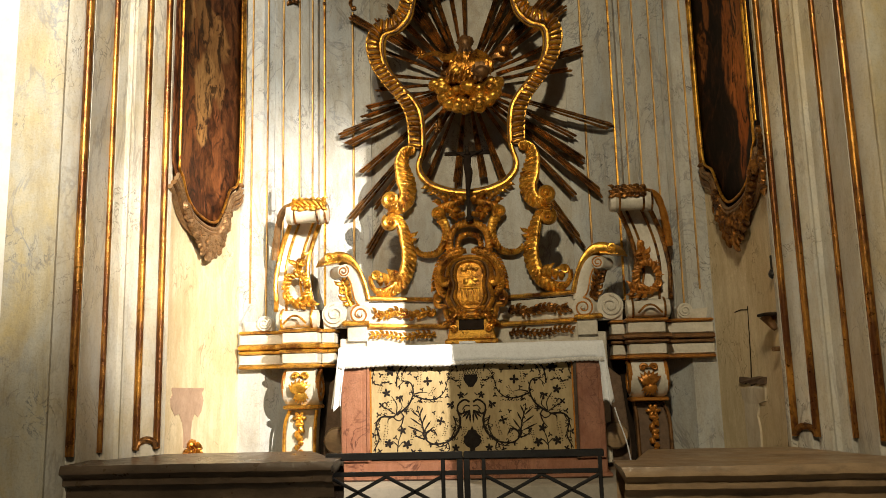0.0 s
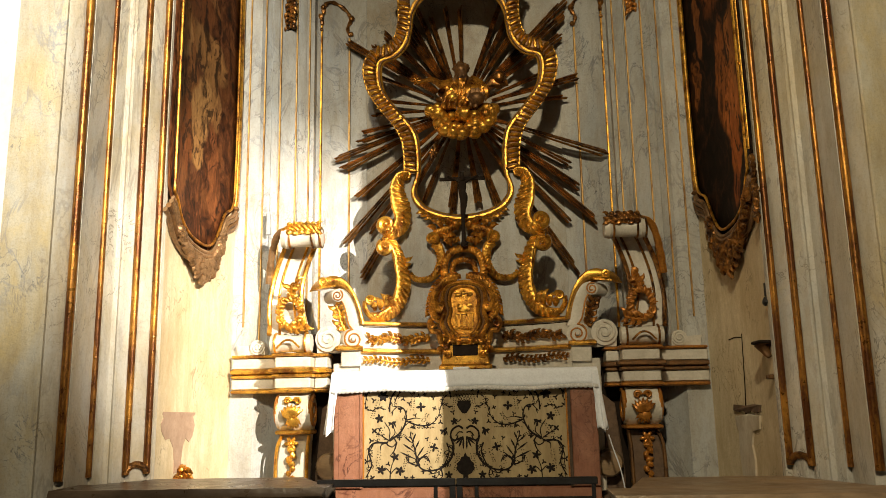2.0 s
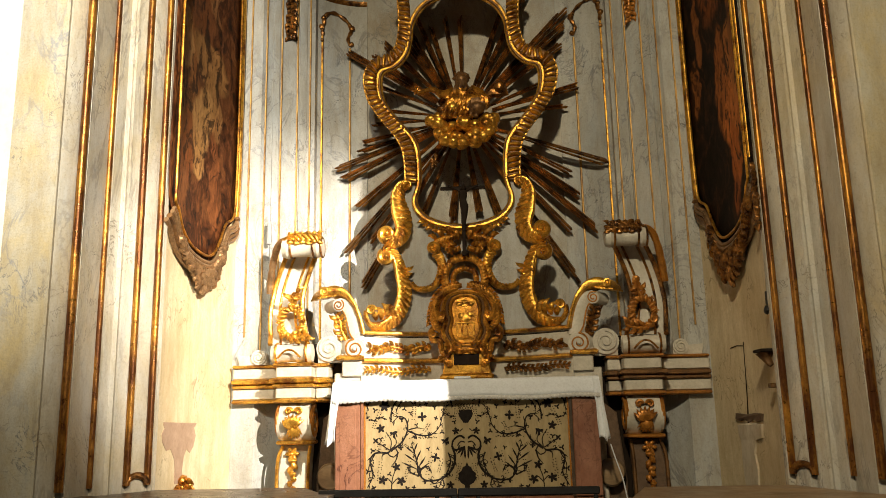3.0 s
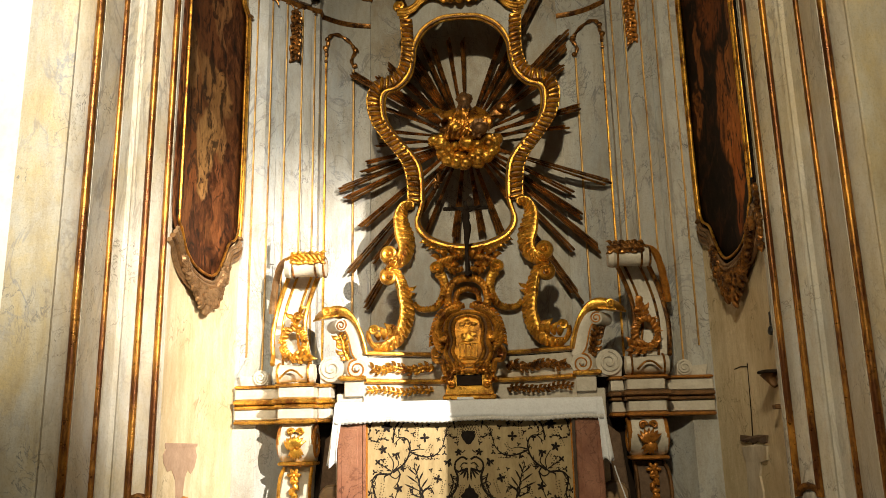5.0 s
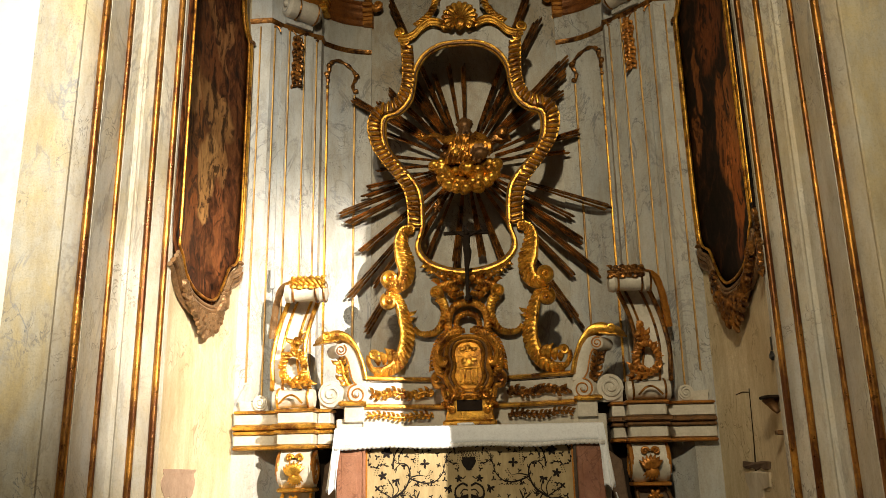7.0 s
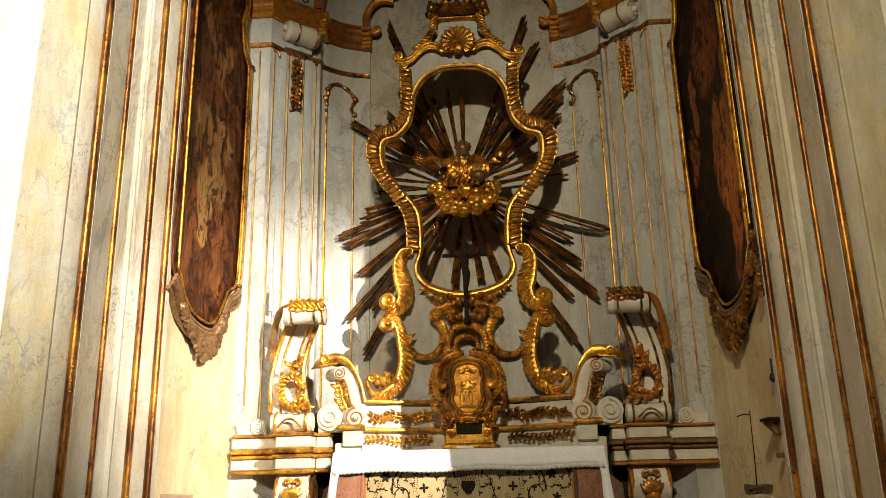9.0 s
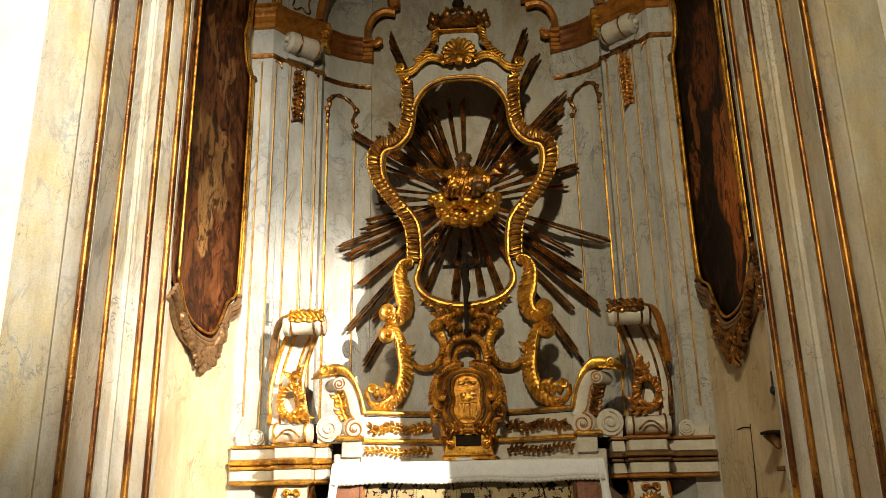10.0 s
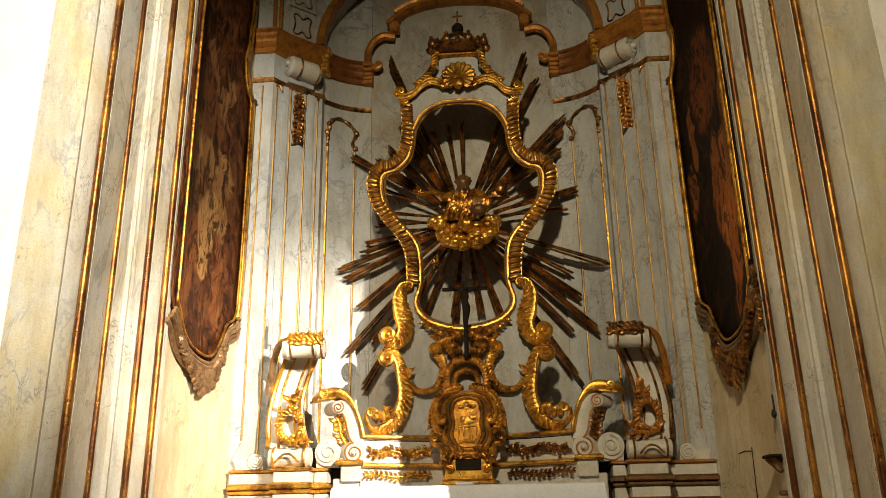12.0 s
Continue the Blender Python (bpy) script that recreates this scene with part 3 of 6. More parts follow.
    for t, z, r in ((0.085, 5.10, 0.028), (0.13, 5.20, 0.026), (0.735, 5.15, 0.03), (0.73, 4.99, 0.022), (0.10, 4.97, 0.018)):
        x, y = wing(t)
        part("fillet_knob", Geo().blob((s * x, y - 0.018, z), (r, r * 0.8, r), 0.3, 5, 10, 7), BRONZE, w)


# entablature
def cornice(side, z0, rows, wings=None):
    out = [(1.90, 6.444)] + PLAN[1:] + [wing(t / 12) for t in range(1, 13)]
    if wings is not None:
        out = [PLAN[5]] + [wing(t / 12) for t in range(1, 13)] if wings else [(1.90, 6.444)] + PLAN[1:]
    prof = [(0.0 - 0.02, rows[0][1])] + rows + [(-0.02, rows[-1][1])]
    return Geo().sweep(prof if side < 0 else [(-a, b) for a, b in prof], [(side * x, y, z0) for x, y in out])


for s in (-1, 1):
    e = thing("entablature", (s * 1.5, 6.6, 5.39), "ochre gilded cornice over a grey painted frieze, carried round the niche", "cornice", "entablatures", "structure")
    rows = [(0.010, 0), (0.022, 0.010), (0.022, 0.045), (0.014, 0.05), (0.014, 0.06), (0.030, 0.078), (0.030, 0.115), (0.022, 0.12), (0.022, 0.13), (0.045, 0.16), (0.062, 0.185), (0.062, 0.20), (0.052, 0.205), (0.07, 0.222), (0.07, 0.24)]
    part("cornice", cornice(s, 5.70, rows, False), OCHRE, e, "ochre gilded moulding")
    # The wing's run is coloured darker than the rest, partly for shade.
    part("wing_cornice", cornice(s, 5.70, rows, True), UMBER, e, "dark brown moulding on the wing, partly coloured-in shade")
    part("architrave", cornice(s, 5.395, [(0.006, 0), (0.014, 0.012), (0.022, 0.04), (0.010, 0.05)]), BRONZE, e, "narrow tarnished gilt moulding")
    # lying scroll capital, turned with the pilaster
    c = canted(s, 0.49, 5.585, 0.085)
    turn = Matrix.Rotation(math.atan2(CANT.y, s * CANT.x), 3, "Z")
    lying = turn @ pose(0, 0, 0, 0, 90, 0).to_3x3()
    g = Geo().lathe([(0.02, -0.165), (0.05, -0.172), (0.075, -0.165), (0.098, -0.14), (0.10, -0.07), (0.094, -0.05), (0.094, 0.05), (0.10, 0.07), (0.098, 0.14), (0.075, 0.165), (0.05, 0.172), (0.02, 0.165)], c, lying, 22)
    part("scroll_capital", g, WHITEWOOD, e, "white lying scroll with dull gilt bands")
    for dx in (-0.06, 0.125):
        part("band", Geo().tube([Vector(c) + turn @ Vector((dx, 0.10 * math.cos(a), 0.10 * math.sin(a))) for a in [i * math.pi / 8 for i in range(16)]], 0.009, 5, True, 1, turn @ Vector((1, 0, 0))), BRONZE, e)
    for end in (-1, 1):
        part("scroll_eye", Geo().blob(Vector(c) + turn @ Vector((0.172 * end, -0.02, 0.01)), (0.028, 0.028, 0.028), 0.1, 4, 10, 7), WHITEWOOD, e)
        part("scroll_turn", Geo().tube([Vector(c) + turn @ Vector((0.168 * end, r * math.cos(a), r * math.sin(a))) for r, a in [(0.085 - 0.055 * i / 20, 0.5 * i) for i in range(21)]], 0.007, 5, False, 1, turn @ Vector((1, 0, 0))), GREY, e)
    part("capital_bed", canted_panel(s, [(0.08, 5.44), (0.90, 5.44), (0.94, 5.70), (0.04, 5.70)], 0.05, 0.01), GREY, e, "grey block behind the scroll", False)
    g = Geo()
    for z, o in ((5.715, 0.10), (5.76, 0.09), (5.805, 0.10), (5.85, 0.115), (5.905, 0.14)):
        g.box((s * 1.318, 6.845, z), (o, o + 0.06, 0.046), bevel=0.01)
    part("cornice_end", g, GOLD, e, "bright gilt end block")
    g = Geo()
    for z, o in ((5.715, 0.035), (5.76, 0.03), (5.805, 0.035), (5.85, 0.048), (5.905, 0.064)):
        g.box((s * 0.93, 7.105, z), (0.10, 2 * o + 0.03, 0.046), bevel=0.008)
    part("cornice_end", g, OCHRE, e, "gilt end of the wing cornice")

# upper wall with the arch over the niche
A, B, ZC = 1.33, 1.12, 5.95
arch = [(A * math.cos(math.pi * i / 40), ZC + B * math.sin(math.pi * i / 40)) for i in range(41)]
g = Geo()
for i in range(40):
    (x0, z0), (x1, z1) = arch[i], arch[i + 1]
    g.add([(x0, 6.80, z0), (x1, 6.80, z1), (x1, 6.80, TOP), (x0, 6.80, TOP), (x0, 7.0, z0), (x1, 7.0, z1), (x1, 7.0, TOP), (x0, 7.0, TOP)], [(0, 1, 2, 3), (0, 4, 5, 1), (4, 7, 6, 5), (3, 2, 6, 7)])
setting("wall_upper", g, GREY, "grey painted marble wall with an arched opening")
rib = [(x, 6.80, z) for x, z in arch]
setting("arch_moulding", Geo().sweep([(-0.02, -0.03), (0.055, -0.03), (0.07, -0.01), (0.055, 0.01), (0.075, 0.035), (0.06, 0.06), (0.03, 0.07), (0.035, 0.095), (-0.02, 0.10)], rib, up=(0, -1, 0)), OCHRE, "ochre gilded moulding of the niche arch", "moulding")
for s in (-1, 1):
    for z in (5.965, 6.30):
        block_ob = setting("trim", canted_panel(s, [(0.06, z), (0.92, z), (0.92, z + 0.29), (0.06, z + 0.29)], 0.022, 0.01), GREY, "raised grey painted panel above the cornice", "trim", False)
        loop = [(0.20, 0.05), (0.34, 0.035), (0.49, 0.075), (0.64, 0.035), (0.77, 0.05), (0.74, 0.10), (0.72, 0.145), (0.74, 0.19), (0.77, 0.24), (0.64, 0.255), (0.49, 0.215), (0.34, 0.255), (0.20, 0.24), (0.23, 0.19), (0.25, 0.145), (0.23, 0.10)]
        path = spline([canted(s, t, z + h, 0.024) for t, h in loop], 4, True)
        part("outline", Geo().tube(path, 0.009, 6, True), BRONZE, block_ob, "shaped tarnished gilt outline")
    for x, y in ((1.72, 6.43), (1.675, 6.47)):
        setting("trim", Geo().tube([(s * x, y, 5.94), (s * x, y, 7.8)], 0.02, 8), OCHRE, "ochre gilt vertical fillet", "trim")
# ---------------------------------------------------------------- carving helpers
def along(path, step):
    """Places and directions at even steps along a line."""
    path = [Vector(p) for p in path]
    out, need = [], step / 2
    for a, b in zip(path, path[1:]):
        d = (b - a).length
        while d and need <= d:
            out.append((a.lerp(b, need / d), (b - a).normalized()))
            need += step
        need -= d
    return out


def lobes(g, path, long, thick, step, lean=20, deep=0.6, out=0.012):
    """Gadroons: leaning swollen lobes set side by side across a band that lies in the upright plane."""
    for i, (p, t) in enumerate(along(path, step)):
        a = math.atan2(t.z, t.x) + radians(90 + lean)
        m = Matrix.Rotation(-a, 3, "Y")
        q = 0.9 + 0.2 * ((i * 37) % 10) / 10
        g.blob(p + Vector((0, -out, 0)), (long * q, thick * deep, thick), 0.25, 4, 8, 6, m)
    return g


def leaf(g, a, tip, width, lift=0.02, bend=0.25):
    """One tapered leaf from a to tip with a raised rib."""
    a, tip = Vector(a), Vector(tip)
    d = tip - a
    side = Vector((-d.z, 0, d.x)) * bend
    pts = [a + d * t + side * math.sin(math.pi * t) * 0.6 + Vector((0, -lift * math.sin(math.pi * t), 0)) for t in (0, 0.2, 0.4, 0.6, 0.8, 1)]
    return g.tube(pts, [width * w for w in (0.35, 0.8, 1.0, 0.85, 0.5, 0.12)], 6, False, 0.55)


def acanthus(g, path, size, step, lift=0.02):
    """A leafy bough: a tapering stem with leaves curling off it to both sides."""
    k = len(path)
    g.tube(path, [size * 0.34 * (1 - 0.6 * i / k) for i in range(k)], 7)
    for i, (p, t) in enumerate(along(path, step)):
        s = 1 if i % 2 else -1
        n = Vector((-t.z, 0, t.x)) * s
        q = 0.8 + 0.4 * ((i * 53) % 10) / 10
        leaf(g, p, p + (t * 0.75 + n * 0.8) * size * q + Vector((0, -lift * 0.6, 0)), size * 0.30, lift, 0.35 * s)
    return g


def volute(g, c, r, y, a0=0, turns=1.6, hand=1, thick=0.3, deep=1.0):
    """A rolled scroll in the upright plane with an eye."""
    pts = curl(c, r * (1 - thick * 0.5), r * 0.18, a0, turns * hand, 30, "xz", y)
    g.tube(pts, [r * thick * (1 - 0.62 * i / 30) for i in range(31)], 7, False, deep)
    return g.blob((c[0], y - r * 0.08, c[1]), (r * 0.2, r * 0.2, r * 0.2), 0, 1, 8, 6)


def rosette(g, c, r, petals=6, lift=0.02):
    c = Vector(c)
    for i in range(petals):
        a = 2 * math.pi * i / petals
        g.blob(c + Vector((math.cos(a) * r * 0.55, -lift * 0.4, math.sin(a) * r * 0.55)), (r * 0.5, r * 0.28, r * 0.26), 0.2, 4, 8, 5, Matrix.Rotation(-a, 3, "Y"))
    return g.blob(c + Vector((0, -lift, 0)), (r * 0.26, r * 0.26, r * 0.26), 0.1, 3, 8, 5)


def both(g):
    return Geo().join(g).join(g.mirrored())


def pairs_carved(name, g, mat, parent, label="", piece="leaf"):
    carved(name, g, mat, parent, label, piece)
    carved(name, g.mirrored(), mat, parent, label, piece)


def pairs(name, g, mat, parent, label=""):
    """The same carved part on both sides of the axis."""
    part(name, g, mat, parent, label)
    part(name, g.mirrored(), mat, parent, label)


# ---------------------------------------------------------------- altar
altar = thing("altar", (0, 6.3, 0.80), "stone altar with pink marble ends and a brocade frontal", "altar")
part("plinth", Geo().box((0, 6.32, 0.865), (1.92, 0.68, 0.13), bevel=0.012).box((0, 6.32, 0.815), (1.98, 0.74, 0.03), bevel=0.008), PINK, altar, "pink marble plinth")
part("body", Geo().box((0, 6.35, 1.29), (1.84, 0.6, 0.72)), PALESTONE, altar)
for s in (-1, 1):
    part("end_panel", Geo().box((s * 0.86, 6.01, 1.29), (0.19, 0.10, 0.72), bevel=0.008).box((s * 0.86, 5.963, 1.27), (0.12, 0.012, 0.60), bevel=0.005), PINK, altar, "veined pink marble end panel")
    part("end_strip", Geo().box((s * 0.755, 6.0, 1.29), (0.022, 0.09, 0.72), bevel=0.004), BROWNSTONE if s > 0 else PINK, altar)
part("mensa", Geo().box((0, 6.32, 1.70), (1.90, 0.68, 0.10), bevel=0.01), PALESTONE, altar, "altar table slab")
# Dark panels added in place of the shade between altar and pedestals.
for s in (-1, 1):
    part("back_panel", Geo().box((s * 1.08, 6.56, 1.45), (0.34, 0.03, 1.30), bevel=0.004), DARKWOOD, altar, "dark panel standing for the shade behind the altar end")
frontal = part("frontal", Geo().box((0, 6.02, 1.30), (1.49, 0.05, 0.70), bevel=0.004), BROCADE, altar, "cream and gold brocade frontal with black flowers")

# the frontal's black tendrils and flowers, drawn on one half and mirrored
YF = 5.9935


def fp(u, v):
    return (0.012 + u * 0.00137, YF, 1.652 - v * 0.00135)


def tendril(g, pts, w, w1=None, leaves=0.0):
    path = spline([fp(*p) for p in pts], 6)
    k = len(path)
    w1 = w if w1 is None else w1
    w, w1 = w * 0.92, w1 * 0.92
    g.tube(path, [w + (w1 - w) * i / k for i in range(k)], 6, False, 0.35)
    if leaves:
        for i, (p, t) in enumerate(along(path, leaves)):
            s = 1 if i % 2 else -1
            n = Vector((-t.z, 0, t.x)) * s
            g.tube([p, p + (t * 0.7 + n * 0.6) * leaves * 0.35, p + (t * 1.2 + n * 0.7) * leaves * 0.6], [0.0035, 0.005, 0.0008], 5, False, 0.35)
            if i % 3 == 1:
                r = leaves * 0.32
                c = p + n * r * 1.4
                a0 = math.degrees(math.atan2(-n.z, -n.x))
                g.tube(curl((c.x, c.z), r, r * 0.25, a0, 0.85 * s, 12, "xz", YF), [0.0034 - 0.0014 * q / 12 for q in range(13)], 5, False, 0.35)


def blossom(g, u, v, r, petals=5, spin=0.0):
    c = Vector(fp(u, v))
    for i in range(petals):
        a = spin + 2 * math.pi * i / petals
        d = Vector((math.cos(a), 0, math.sin(a)))
        g.tube([c, c + d * r * 0.55, c + d * r * 0.8, c + d * r * 1.1], [r * 0.16, r * 0.30, r * 0.26, r * 0.05], 6, False, 0.2)


def blades(g, u, v, tips, w):
    for a, b in tips:
        p, q = Vector(fp(u, v)), Vector(fp(a, b))
        g.tube([p.lerp(q, t) for t in (0, 0.25, 0.5, 0.75, 1)], [w * x for x in (0.3, 0.45, 0.72, 0.62, 0.08)], 6, False, 0.3)


class Sewn:
    """Embroidered motifs, each kept as a part of its own and sewn on both halves."""

    def __init__(self, name, label):
        self.name, self.label, self.done = name, label, []

    def one(self, make, *a):
        g = Geo()
        make(g, *a)
        self.done.append(g)

    def sew(self):
        for g in self.done:
            part(self.name, g, INK, frontal, self.label)
            part(self.name, g.mirrored(), INK, frontal, self.label)


stems, flowers, sprays = Sewn("tendril", "black embroidered tendril"), Sewn("flower", "black embroidered flower"), Sewn("leaf_spray", "black embroidered leaves")


def scaled(pts):
    return [((x - 829) * 3.05, (y - 701) * 3.06) for x, y in pts]


def stem(pts, w, w1=None, leaves=0.0):
    stems.one(tendril, scaled(pts), w, w1, leaves)


# upper scroll, its inner frond and the ribbon that ties it
stem([(958, 796), (938, 781), (928, 760), (931, 742), (943, 737), (955, 748)], 0.0085, 0.003, 0.045)
stem([(957, 746), (956, 730), (950, 714), (938, 705), (922, 702), (912, 708), (914, 717)], 0.0065, 0.0025, 0.035)
stem([(948, 730), (942, 716), (930, 709), (919, 713)], 0.0045, 0.002, 0.03)
stem([(928, 762), (905, 770), (885, 768), (872, 755), (866, 735), (859, 719)], 0.0065, 0.002, 0.036)
stem([(926, 760), (912, 757), (900, 759)], 0.006, 0.001)
stem([(945, 798), (949, 812), (957, 822)], 0.007, 0.002)
stem([(944, 800), (952, 790), (962, 800), (953, 806), (946, 800)], 0.005, 0.004)
stem([(960, 797), (972, 803), (973, 812)], 0.006, 0.002)
stem([(958, 793), (957, 778), (966, 763)], 0.0045, 0.003)
stem([(957, 793), (948, 783), (950, 772)], 0.0045, 0.003)
stem([(960, 794), (974, 785), (984, 778)], 0.0045, 0.003, 0.03)
stem([(964, 741), (978, 738), (988, 743), (1000, 738)], 0.004, 0.003, 0.02)
stem([(992, 704), (998, 720), (1000, 740)], 0.0045, 0.002, 0.03)
# outer lower scroll
stem([(962, 799), (984, 799), (994, 812), (989, 836), (999, 858)], 0.008, 0.004, 0.04)
stem([(986, 802), (996, 822), (994, 842)], 0.004, 0.003)
for y in (812, 822, 832, 842):
    stem([(987, y), (995, y - 3)], 0.003)
# lower scroll beside the vase
stem([(851, 789), (846, 808), (852, 829), (870, 844), (894, 847), (907, 838), (903, 825), (892, 824), (891, 831)], 0.009, 0.004, 0.045)
stem([(858, 800), (854, 815), (860, 832), (872, 849), (890, 853)], 0.006, 0.003, 0.05)
for y in (806, 816, 826):
    stem([(847 + (y - 806) * 0.2, y), (857 + (y - 806) * 0.15, y - 3)], 0.003)
stem([(905, 838), (918, 836), (928, 828)], 0.006, 0.003, 0.03)
stem([(868, 846), (866, 856), (872, 862)], 0.005, 0.003)
stem([(957, 860), (955, 842), (949, 826)], 0.0045, 0.003)
stem([(956, 850), (964, 842), (971, 844)], 0.004, 0.003)
stem([(956, 852), (947, 843), (941, 847)], 0.004, 0.003)
# arched lotus under the basket
stem([(829, 776), (838, 772), (849, 780), (850, 792), (842, 796), (838, 788)], 0.008, 0.005)
stem([(829, 783), (836, 782), (842, 789)], 0.005, 0.004)
stem([(846, 738), (856, 737), (868, 728)], 0.006, 0.002, 0.03)
stem([(838, 712), (846, 707), (852, 712), (848, 722)], 0.0045, 0.003, 0.03)
stem([(832, 760), (838, 764), (844, 758)], 0.004, 0.003)


def bloom(x, y, r, petals, spin):
    flowers.one(blossom, (x - 829) * 3.05, (y - 701) * 3.06, r * 1.15, petals, spin)


for x, y, r, k in ((968, 718, 0.034, 6), (902, 738, 0.028, 4), (895, 716, 0.014, 4), (906, 719, 0.014, 3), (878, 741, 0.014, 4), (975, 757, 0.027, 5), (952, 767, 0.026, 3),
                   (862, 780, 0.026, 3), (880, 808, 0.026, 4), (892, 793, 0.014, 3), (876, 793, 0.011, 3), (948, 823, 0.026, 5), (972, 845, 0.028, 5), (940, 847, 0.028, 5),
                   (984, 778, 0.020, 4), (844, 764, 0.022, 5), (922, 731, 0.016, 3), (933, 724, 0.016, 3), (853, 704, 0.022, 5), (855, 855, 0.024, 5), (880, 858, 0.016, 4), (918, 858, 0.014, 4)):
    bloom(x, y, r, k, x * 0.7)
for x, y, r, k in ((938, 742, 0.018, 3), (915, 772, 0.018, 3), (890, 770, 0.016, 3), (868, 765, 0.016, 3), (940, 790, 0.018, 4), (925, 825, 0.018, 3), (898, 848, 0.018, 3), (862, 838, 0.016, 3), (990, 795, 0.018, 3), (998, 830, 0.018, 3),
                   (985, 725, 0.018, 3), (945, 708, 0.018, 3), (880, 722, 0.016, 3), (868, 708, 0.018, 4), (846, 748, 0.016, 3), (960, 835, 0.016, 3), (930, 860, 0.018, 4), (988, 858, 0.018, 4), (912, 752, 0.014, 3), (975, 775, 0.016, 3), (850, 820, 0.016, 3)):
    bloom(x, y, r, k, x * 1.3)


def spray(x, y, tips, w):
    sprays.one(blades, (x - 829) * 3.05, (y - 701) * 3.06, scaled(tips), w)


stem([(909, 838), (913, 812), (921, 785)], 0.0075, 0.003, 0.03)
for x, y, a, b in ((911, 826, 897, 806), (910, 833, 892, 817), (914, 813, 905, 795), (918, 799, 911, 783), (914, 815, 934, 801), (911, 828, 939, 815), (918, 800, 931, 789)):
    spray(x, y, [(a, b)], 0.0085)
spray(829, 790, ((829, 812), (837, 808), (843, 803), (847, 798)), 0.010)
spray(829, 750, ((829, 729), (835, 730), (839, 732)), 0.012)
spray(860, 776, ((856, 787), (862, 789), (868, 786)), 0.008)
spray(950, 762, ((946, 773), (953, 774), (959, 770)), 0.008)
dots = Geo()
rn = random.Random(12)
for x0, y0, x1, y1, k in ((880, 774, 926, 774, 12), (915, 715, 918, 745, 9), (885, 800, 896, 840, 9), (925, 815, 935, 850, 9), (860, 715, 866, 745, 8), (975, 725, 990, 760, 9), (840, 718, 846, 745, 8),
                          (870, 812, 876, 836, 7), (965, 770, 985, 795, 7), (975, 815, 980, 850, 8), (890, 750, 900, 765, 6), (838, 820, 845, 850, 8), (925, 790, 945, 780, 6)):
    for i in range(k):
        t = i / k
        for side in (-1, 1):
            x, y = x0 + (x1 - x0) * t + side * 2.2 + rn.uniform(-1, 1), y0 + (y1 - y0) * t + rn.uniform(-1.2, 1.2)
            dots.blob(fp((x - 829) * 3.05, (y - 701) * 3.06), (0.0045, 0.0012, 0.0035), 0, 1, 6, 4)
for sewn in (stems, flowers, sprays):
    sewn.sew()
tagged(part("sprig", both(dots), DARKWOOD, frontal, "tiny brown embroidered sprigs"), kind="stuff")
half = [(0.0, 0.985), (0.02, 0.99), (0.018, 1.015), (0.045, 1.03), (0.066, 1.06), (0.058, 1.085), (0.064, 1.095), (0.04, 1.115), (0.03, 1.14), (0.012, 1.145), (0.0, 1.175)]
vase = Geo().prism(half + [(-x, z) for x, z in half[-2:0:-1]], YF - 0.002, YF + 0.004, "y")
part("vase_motif", vase, INK, frontal, "black embroidered vase")
g = Geo()
for i in range(-2, 3):
    g.tube([(i * 0.022 - 0.02, YF, 1.59), (i * 0.018 + 0.01, YF, 1.535)], 0.002, 5, False, 0.5)
    g.tube([(i * 0.022 + 0.02, YF, 1.59), (i * 0.018 - 0.01, YF, 1.535)], 0.002, 5, False, 0.5)
g.prism([(-0.05, 1.54), (0.05, 1.54), (0.042, 1.50), (0.022, 1.465), (0.0, 1.445), (-0.022, 1.465), (-0.042, 1.50)], YF - 0.002, YF + 0.004, "y")
part("basket_motif", g, INK, frontal, "black embroidered basket")
for s in (-1, 1):
    part("frontal_edge", Geo().box((s * 0.74, 5.99, 1.30), (0.014, 0.012, 0.69), bevel=0.003), OCHRE, altar, "narrow gilt border strip")

# altar cloth: a sheet draped over front and ends
cloth = thing("altar_cloth", (0, 6.3, 1.755), "white linen altar cloth with a lace hem, draped over the altar", "cloth")
g = Geo()
NU, rows = 150, [(6.62, 1.762), (6.2, 1.763), (5.985, 1.765), (5.958, 1.757), (5.95, 1.74), (5.948, 1.70), (5.945, 1.665), (5.943, 1.635)]
v, f = [], []
for j, (y, z) in enumerate(rows):
    hang = max(0, j - 3) / 4
    for i in range(NU + 1):
        x = -0.968 + 1.936 * i / NU
        wob = hang * (0.006 * math.sin(x * 17) + 0.004 * math.sin(x * 41 + 1))
        v.append((x, y + wob - hang * 0.004, z + hang * (0.006 * math.sin(x * 9 + 0.6) + 0.004 * noise.noise(Vector((x * 5, 0, 1))))))
n = NU + 1
f += [(j * n + i, j * n + i + 1, (j + 1) * n + i + 1, (j + 1) * n + i) for j in range(len(rows) - 1) for i in range(NU)]
g.add(v, f)
sheet = part("sheet", g, LINEN, cloth)
g = Geo()
v, f = [], []
for i in range(NU * 2 + 1):
    x = -0.968 + 1.936 * i / (NU * 2)
    zz = 1.635 + 0.006 * math.sin(x * 9 + 0.6) + 0.004 * noise.noise(Vector((x * 5, 0, 1)))
    yy = 5.939 + 0.006 * math.sin(x * 17) + 0.004 * math.sin(x * 41 + 1) - 0.004
    v += [(x, yy, zz + 0.004), (x, yy - 0.003, zz - 0.010), (x, yy, zz - 0.020 - 0.008 * abs(math.sin(x * 95)))]
f = [(3 * i + k, 3 * i + 3 + k, 3 * i + 4 + k, 3 * i + 1 + k) for i in range(NU * 2) for k in (0, 1)]
part("lace_hem", g.add(v, f), LACE, cloth, "scalloped white lace hem")
